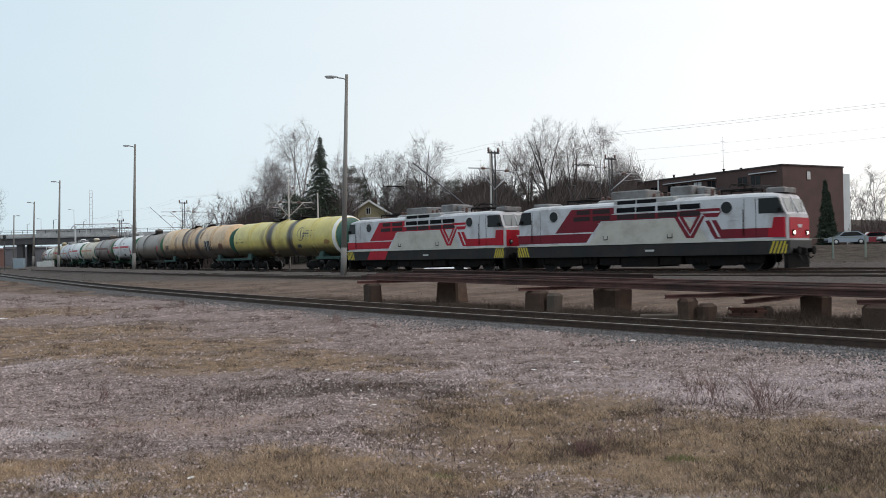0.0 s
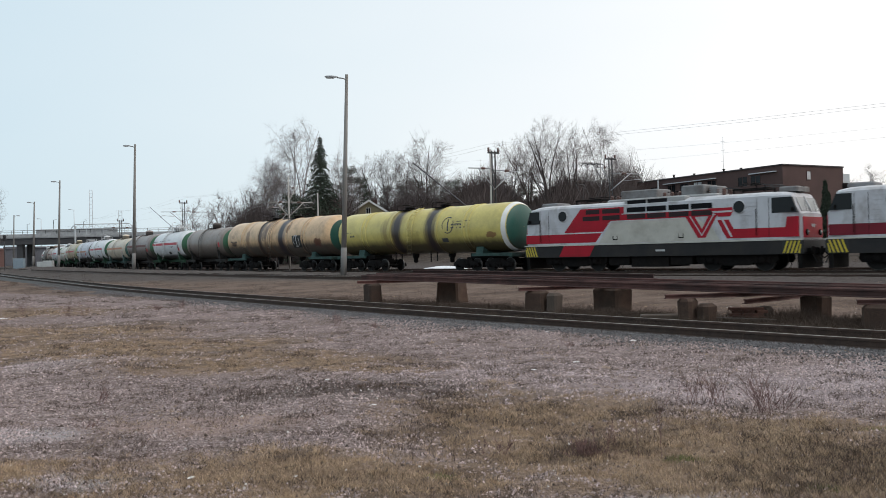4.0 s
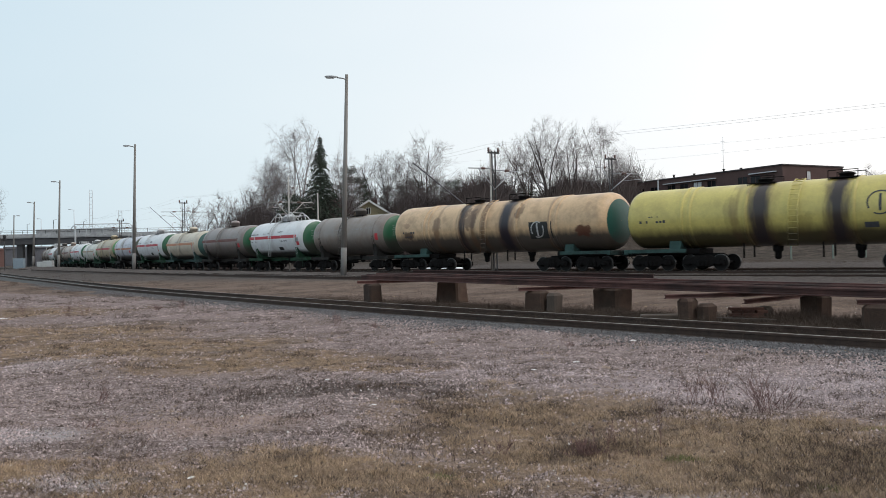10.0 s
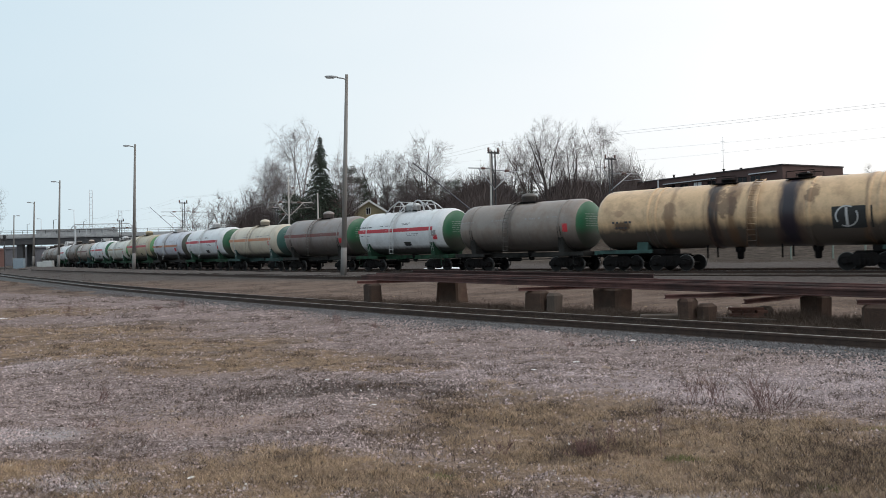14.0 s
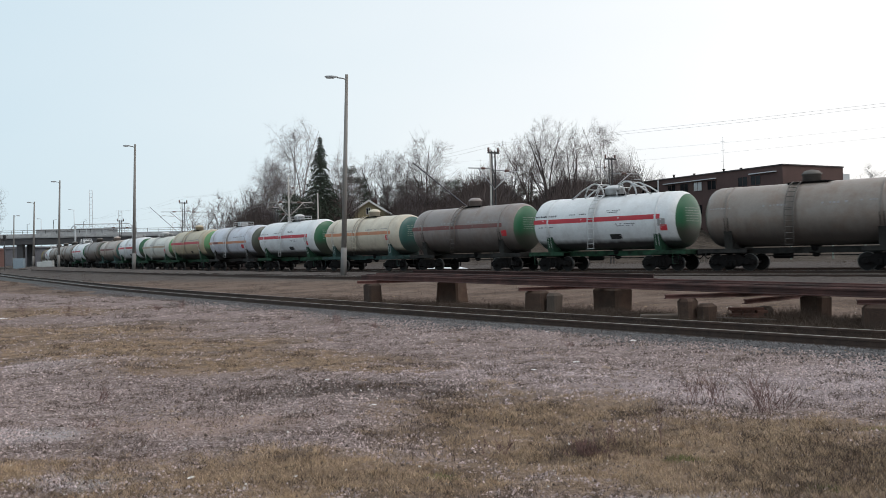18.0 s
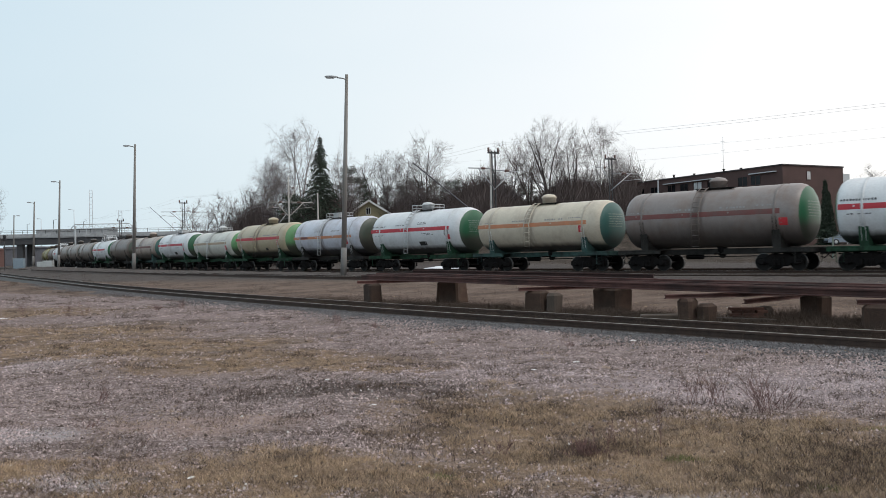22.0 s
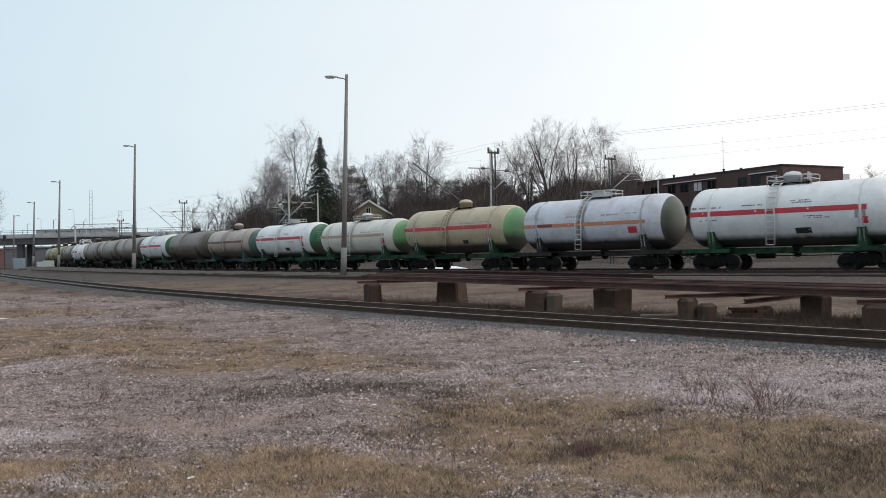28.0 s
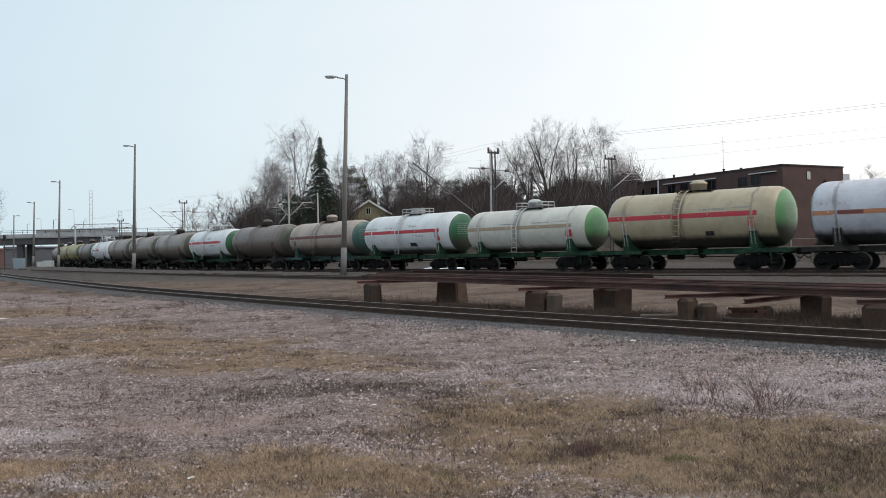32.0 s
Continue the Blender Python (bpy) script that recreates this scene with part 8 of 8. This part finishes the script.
def scrub():
    """Dark dead scrub round the feet of the rail stack and along the siding."""
    rng = np.random.default_rng(14)
    n = 60000
    t = rng.uniform(-0.25, 1.15, n)
    lat = rng.normal(0.15, 1.15, n)
    x, y = -2.5 + t * 14 + 0.768 * lat, 30.2 - t * 16.8 + 0.64 * lat
    ok = y > 12
    x, y = x[ok], y[ok]
    n = len(x)
    keep = np.sin(x * 1.9 + 0.7 * y) + np.sin(y * 2.3 - x) + rng.normal(0, 0.7, n) > -0.5
    x, y = x[keep], y[keep]
    n = len(x)
    z, h, a, la = ground_z(x, y), 0.04 + 0.30 * rng.random(n) ** 1.8, rng.uniform(0, 6.28, n), rng.uniform(0, 6.28, n)
    w, lean = rng.uniform(0.002, 0.006, n), h * rng.uniform(0.2, 2.4, n)
    v = np.empty((n, 3, 3))
    v[:, 0] = np.stack([x + np.cos(a) * w, y + np.sin(a) * w, z - 0.01], 1)
    v[:, 1] = np.stack([x - np.cos(a) * w, y - np.sin(a) * w, z - 0.01], 1)
    v[:, 2] = np.stack([x + np.cos(la) * lean, y + np.sin(la) * lean, z + h], 1)
    # low brown tufts on the strip beyond the siding and at its near side
    s2 = rng.uniform(14, 110, 42000)
    so, yo = siding_off(s2), yard_off(s2)
    fr = rng.random(42000)
    o2 = np.where(rng.random(42000) < 0.6, so + 1.8 + fr ** 1.8 * (yo - so - 3.2), so - 2.2 - 5.0 * fr ** 2)
    px_, py_ = line(s2, o2)
    tuft = np.sin(px_ * 1.1 + 0.6 * np.sin(py_ * 0.8)) + np.sin(py_ * 0.9 + np.sin(px_ * 0.7)) + 0.9 * np.sin(px_ * 2.9 + py_ * 1.3) + rng.normal(0, 0.5, 42000) > 0.35
    px_, py_ = px_[tuft], py_[tuft]
    k = len(px_)
    pz, ph, pa, pl = ground_z(px_, py_), 0.02 + 0.19 * rng.random(k) ** 2, rng.uniform(0, 6.28, k), rng.uniform(0, 6.28, k)
    pw, ple = 0.006, ph * rng.uniform(0.2, 2.5, k)
    v2 = np.empty((k, 3, 3))
    v2[:, 0] = np.stack([px_ + np.cos(pa) * pw, py_ + np.sin(pa) * pw, pz - 0.01], 1)
    v2[:, 1] = np.stack([px_ - np.cos(pa) * pw, py_ - np.sin(pa) * pw, pz - 0.01], 1)
    v2[:, 2] = np.stack([px_ + np.cos(pl) * ple, py_ + np.sin(pl) * ple, pz + ph], 1)
    v, n = np.concatenate([v, v2]), n + k
    # brown tufts on the ground beyond the running tracks
    s3, o3 = rng.uniform(-70, 70, 60000), 9.0 + 22 * rng.random(60000) ** 1.3
    bx_, by_ = line(s3, o3)
    keep = np.sin(bx_ * 0.55 + 0.8 * np.sin(by_ * 0.4)) + np.sin(by_ * 0.7 - bx_ * 0.3) + rng.normal(0, 0.5, 60000) > 0.5
    bx_, by_ = bx_[keep], by_[keep]
    h3 = 0.04 + 0.24 * rng.random(len(bx_)) ** 2
    extra = blades(bx_, by_, h3, h3 * rng.uniform(0.2, 1.5, len(bx_)), 0.008, rng)
    v, n = np.concatenate([v, extra]), n + len(extra)
    # denser clumps between the support blocks
    for bx, by, bh in ((8.2, 20.2, 0.5), (9.4, 18.6, 0.45), (10.2, 18.2, 0.4), (4.4, 22.6, 0.36), (1.6, 26.0, 0.34), (3.6, 23.4, 0.30), (5.2, 21.6, 0.30), (0.6, 27.4, 0.26), (-1.2, 29.2, 0.24), (8.6, 18.6, 0.38)):
        k = 5200
        cx_, cy_ = bx + rng.normal(0, 0.55, k), by + rng.normal(0, 0.4, k)
        cz, ch = ground_z(cx_, cy_), bh * rng.random(k) ** 1.3 * np.exp(-((cx_ - bx) ** 2 + (cy_ - by) ** 2) / 0.7)
        ca, cl, cw = rng.uniform(0, 6.28, k), rng.uniform(0, 6.28, k), 0.004
        cle = ch * rng.uniform(0.1, 1.2, k)
        v2 = np.empty((k, 3, 3))
        v2[:, 0] = np.stack([cx_ + np.cos(ca) * cw, cy_ + np.sin(ca) * cw, cz - 0.01], 1)
        v2[:, 1] = np.stack([cx_ - np.cos(ca) * cw, cy_ - np.sin(ca) * cw, cz - 0.01], 1)
        v2[:, 2] = np.stack([cx_ + np.cos(cl) * cle, cy_ + np.sin(cl) * cle, cz + ch], 1)
        v, n = np.concatenate([v, v2]), n + k
    scatter_mesh("dead_scrub", v, np.arange(n * 3).reshape(-1, 3), SCRUB, "dark dead scrub beside the siding and stacked rails", "scrub")


scrub()


def stones(name, material, label, x, y, size, seed, sink=0.3, floor=-9.0):
    rng = np.random.default_rng(seed)
    z = np.maximum(ground_z(x, y), floor)
    base = np.array([(1, 0, 0), (0.25, 0.95, 0), (-0.85, 0.5, 0), (-0.7, -0.7, 0), (0.4, -0.9, 0), (0.1, 0.05, 0.8)])
    faces0 = np.array([(0, 1, 5), (1, 2, 5), (2, 3, 5), (3, 4, 5), (4, 0, 5)])
    n = len(x)
    a = rng.uniform(0, 2 * np.pi, n)
    s = size[:, None, None] * (base[None] * rng.uniform(0.6, 1.3, (n, 6, 1)) * np.array([1, 0.8, 1.1]))
    c, d = np.cos(a)[:, None], np.sin(a)[:, None]
    v = np.stack([s[:, :, 0] * c - s[:, :, 1] * d + x[:, None], s[:, :, 0] * d + s[:, :, 1] * c + y[:, None], s[:, :, 2] + (z - size * sink * 0.3)[:, None]], 2)
    f = (faces0[None] + (np.arange(n) * 6)[:, None, None]).reshape(-1, 3)
    scatter_mesh(name, v, f, material, label, "stones")


def foreground():
    grass_patches()
    rng = np.random.default_rng(6)
    x, y = spread(rng, 260000, 5.0, 44.0)
    ok = (straw_cover(x, y) + rng.normal(0, 0.45, len(x)) < 0.1) & (0.7 + 1.5 * rough_field(x, y, 0.7, 11.0) > rng.random(len(x))) & ((rough_field(x, y, 1.9, 21.0) > -0.12) | (rng.random(len(x)) < 0.2))
    s, off = track_coords(x, y)
    ok &= off < siding_off(s) - 1.6
    x, y = x[ok], y[ok]
    size = (0.005 + 0.019 * rng.random(len(x)) ** 2.2) * (0.55 + 0.048 * np.minimum(y, 30))
    stones("gravel", PEBBLE, "loose mauve-grey gravel on the ground", x, y, size, 7)
    # paler gravel where it lies thick
    bx, by = [], []
    for cx, cy, rx, ry, n in ((3.4, 10.9, 1.5, 0.8, 16000), (6.2, 11.4, 1.7, 1.2, 14000), (0.8, 12.6, 1.6, 0.7, 9000), (-2.95, 6.9, 0.3, 0.2, 1500), (-4.2, 8.7, 0.4, 0.35, 1800), (-6.7, 14.6, 0.7, 0.7, 2500), (1.4, 6.2, 0.5, 0.16, 1300), (-2.0, 6.6, 0.35, 0.15, 800)):
        bx.append(rng.normal(cx, rx, n))
        by.append(rng.normal(cy, ry, n))
    x, y = np.concatenate(bx), np.concatenate(by)
    ok = rough_field(x, y, 1.6, 14.0) + rng.normal(0, 0.25, len(x)) > -0.05
    x, y = x[ok], y[ok]
    stones("pale_gravel", PEBBLE_PALE, "pale mauve gravel lying thick in places", x, y, (0.006 + 0.016 * rng.random(len(x)) ** 2) * (0.6 + 0.045 * y), 17)
    s = rng.uniform(-4, 66, 42000)
    gap = 0.88 + np.abs(rng.normal(0, 1.0, 42000)) * (0.75 + 0.45 * np.sin(s * 0.9) * np.sin(s * 0.37 + 1))
    o = siding_off(s) - gap
    p = np.array([line(a, b) for a, b in zip(s, o)])
    stones("ballast_stones", STONE, "blue-grey crushed stone along the siding", p[:, 0], p[:, 1], rng.uniform(0.013, 0.034, 42000), 8, -0.3, np.where(gap < 1.27, SID_Z - 0.165 + 0.0030 * np.clip(s - 40, 0, 140), -9.0))
    x, y = spread(rng, 5000, 5.0, 25.0)
    stones("soil_clods", SOIL, "dark clods and bits of bark on the ground", x, y, 0.006 + 0.024 * rng.random(5000) ** 2 * (0.7 + y * 0.03), 10)
    # pale chips and larger stones that catch the eye
    x, y = spread(rng, 900, 5.0, 24.0)
    x, y = np.concatenate([x, rng.normal(-1.2, 1.1, 160)]), np.concatenate([y, rng.normal(11.1, 0.6, 160)])
    stones("pale_chips", CHIP, "scattered pale stones and chips", x, y, (0.005 + 0.017 * rng.random(len(x)) ** 2.5) * (0.7 + 0.035 * y), 9)


foreground()


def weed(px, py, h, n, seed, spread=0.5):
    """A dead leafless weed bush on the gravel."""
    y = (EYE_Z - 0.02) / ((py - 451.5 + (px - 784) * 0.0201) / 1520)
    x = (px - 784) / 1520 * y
    rng = random.Random(seed)
    tm = TwigMesh()
    for _ in range(n):
        d = Vector((rng.gauss(0, spread), rng.gauss(0, spread), 1)).normalized()
        a = Vector((rng.gauss(0, 0.05), rng.gauss(0, 0.05), -0.02))
        b = a + d * h * rng.uniform(0.5, 1.0)
        tm.limb(a, b, 0.003, 0.0015, 3)
        for _ in range(9):
            t = rng.uniform(0.3, 1.0)
            c = a.lerp(b, t)
            e = c + (d + Vector((rng.gauss(0, 0.6), rng.gauss(0, 0.6), 0.2))).normalized() * h * rng.uniform(0.12, 0.35)
            tm.limb(c, e, 0.0017, 0.001, 3)
    ob = new("dead_weed", tm.mesh("dead_weed", WEED))
    ob.matrix_basis = Matrix.Translation((x, y, gz(x, y)))
    tagged(ob, "dead leafless weed bush on the gravel", "weed", "dead weeds")


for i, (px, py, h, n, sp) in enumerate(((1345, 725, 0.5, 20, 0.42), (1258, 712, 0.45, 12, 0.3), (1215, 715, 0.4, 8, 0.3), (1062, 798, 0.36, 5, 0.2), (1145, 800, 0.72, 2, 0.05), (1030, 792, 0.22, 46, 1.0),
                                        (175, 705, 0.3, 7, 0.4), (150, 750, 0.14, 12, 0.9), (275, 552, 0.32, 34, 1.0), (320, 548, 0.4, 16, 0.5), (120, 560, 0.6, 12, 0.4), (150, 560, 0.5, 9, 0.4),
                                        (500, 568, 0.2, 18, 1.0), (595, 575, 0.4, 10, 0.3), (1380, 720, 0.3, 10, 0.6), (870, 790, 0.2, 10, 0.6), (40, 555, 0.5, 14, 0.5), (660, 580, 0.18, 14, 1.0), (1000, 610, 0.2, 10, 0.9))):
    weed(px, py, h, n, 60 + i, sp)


def litter():
    rng = random.Random(12)
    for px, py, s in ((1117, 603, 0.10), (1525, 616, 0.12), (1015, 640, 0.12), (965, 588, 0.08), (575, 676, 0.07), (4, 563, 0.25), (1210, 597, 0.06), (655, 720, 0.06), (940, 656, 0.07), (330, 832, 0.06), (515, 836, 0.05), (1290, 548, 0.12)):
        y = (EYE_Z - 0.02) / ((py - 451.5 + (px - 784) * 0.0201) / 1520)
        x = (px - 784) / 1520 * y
        sh = Shape()
        vs = [(s * math.cos(a) * rng.uniform(0.5, 1), 0.6 * s * math.sin(a) * rng.uniform(0.5, 1), 0) for a in np.linspace(0, 5.4, 7)]
        sh.add(vs + [(rng.uniform(-0.2, 0.2) * s, 0, s * 0.16)], [(i, (i + 1) % 7, 7) for i in range(7)])
        solo("litter_scrap", sh, LITTER, pose(x, y, gz(x, y) + 0.005, 0, 0, rng.uniform(0, 360)), "crumpled white scrap lying on the gravel", "litter", "litter scraps")


litter()


# ---- movement ----


def motions():
    times = [i * 0.5 for i in range(65)]
    for ob, s, pivot in VEHICLES:
        walk(ob, [(t, vehicle_pose(s - travelled(t), pivot)) for t in times])
    steps = [i * 4 / 30 for i in range(241)]
    for ob, at, r in WHEELS:
        walk(ob, [(t, pose(*at) @ Matrix.Rotation(travelled(t) / r, 4, 'Y')) for t in steps])


motions()
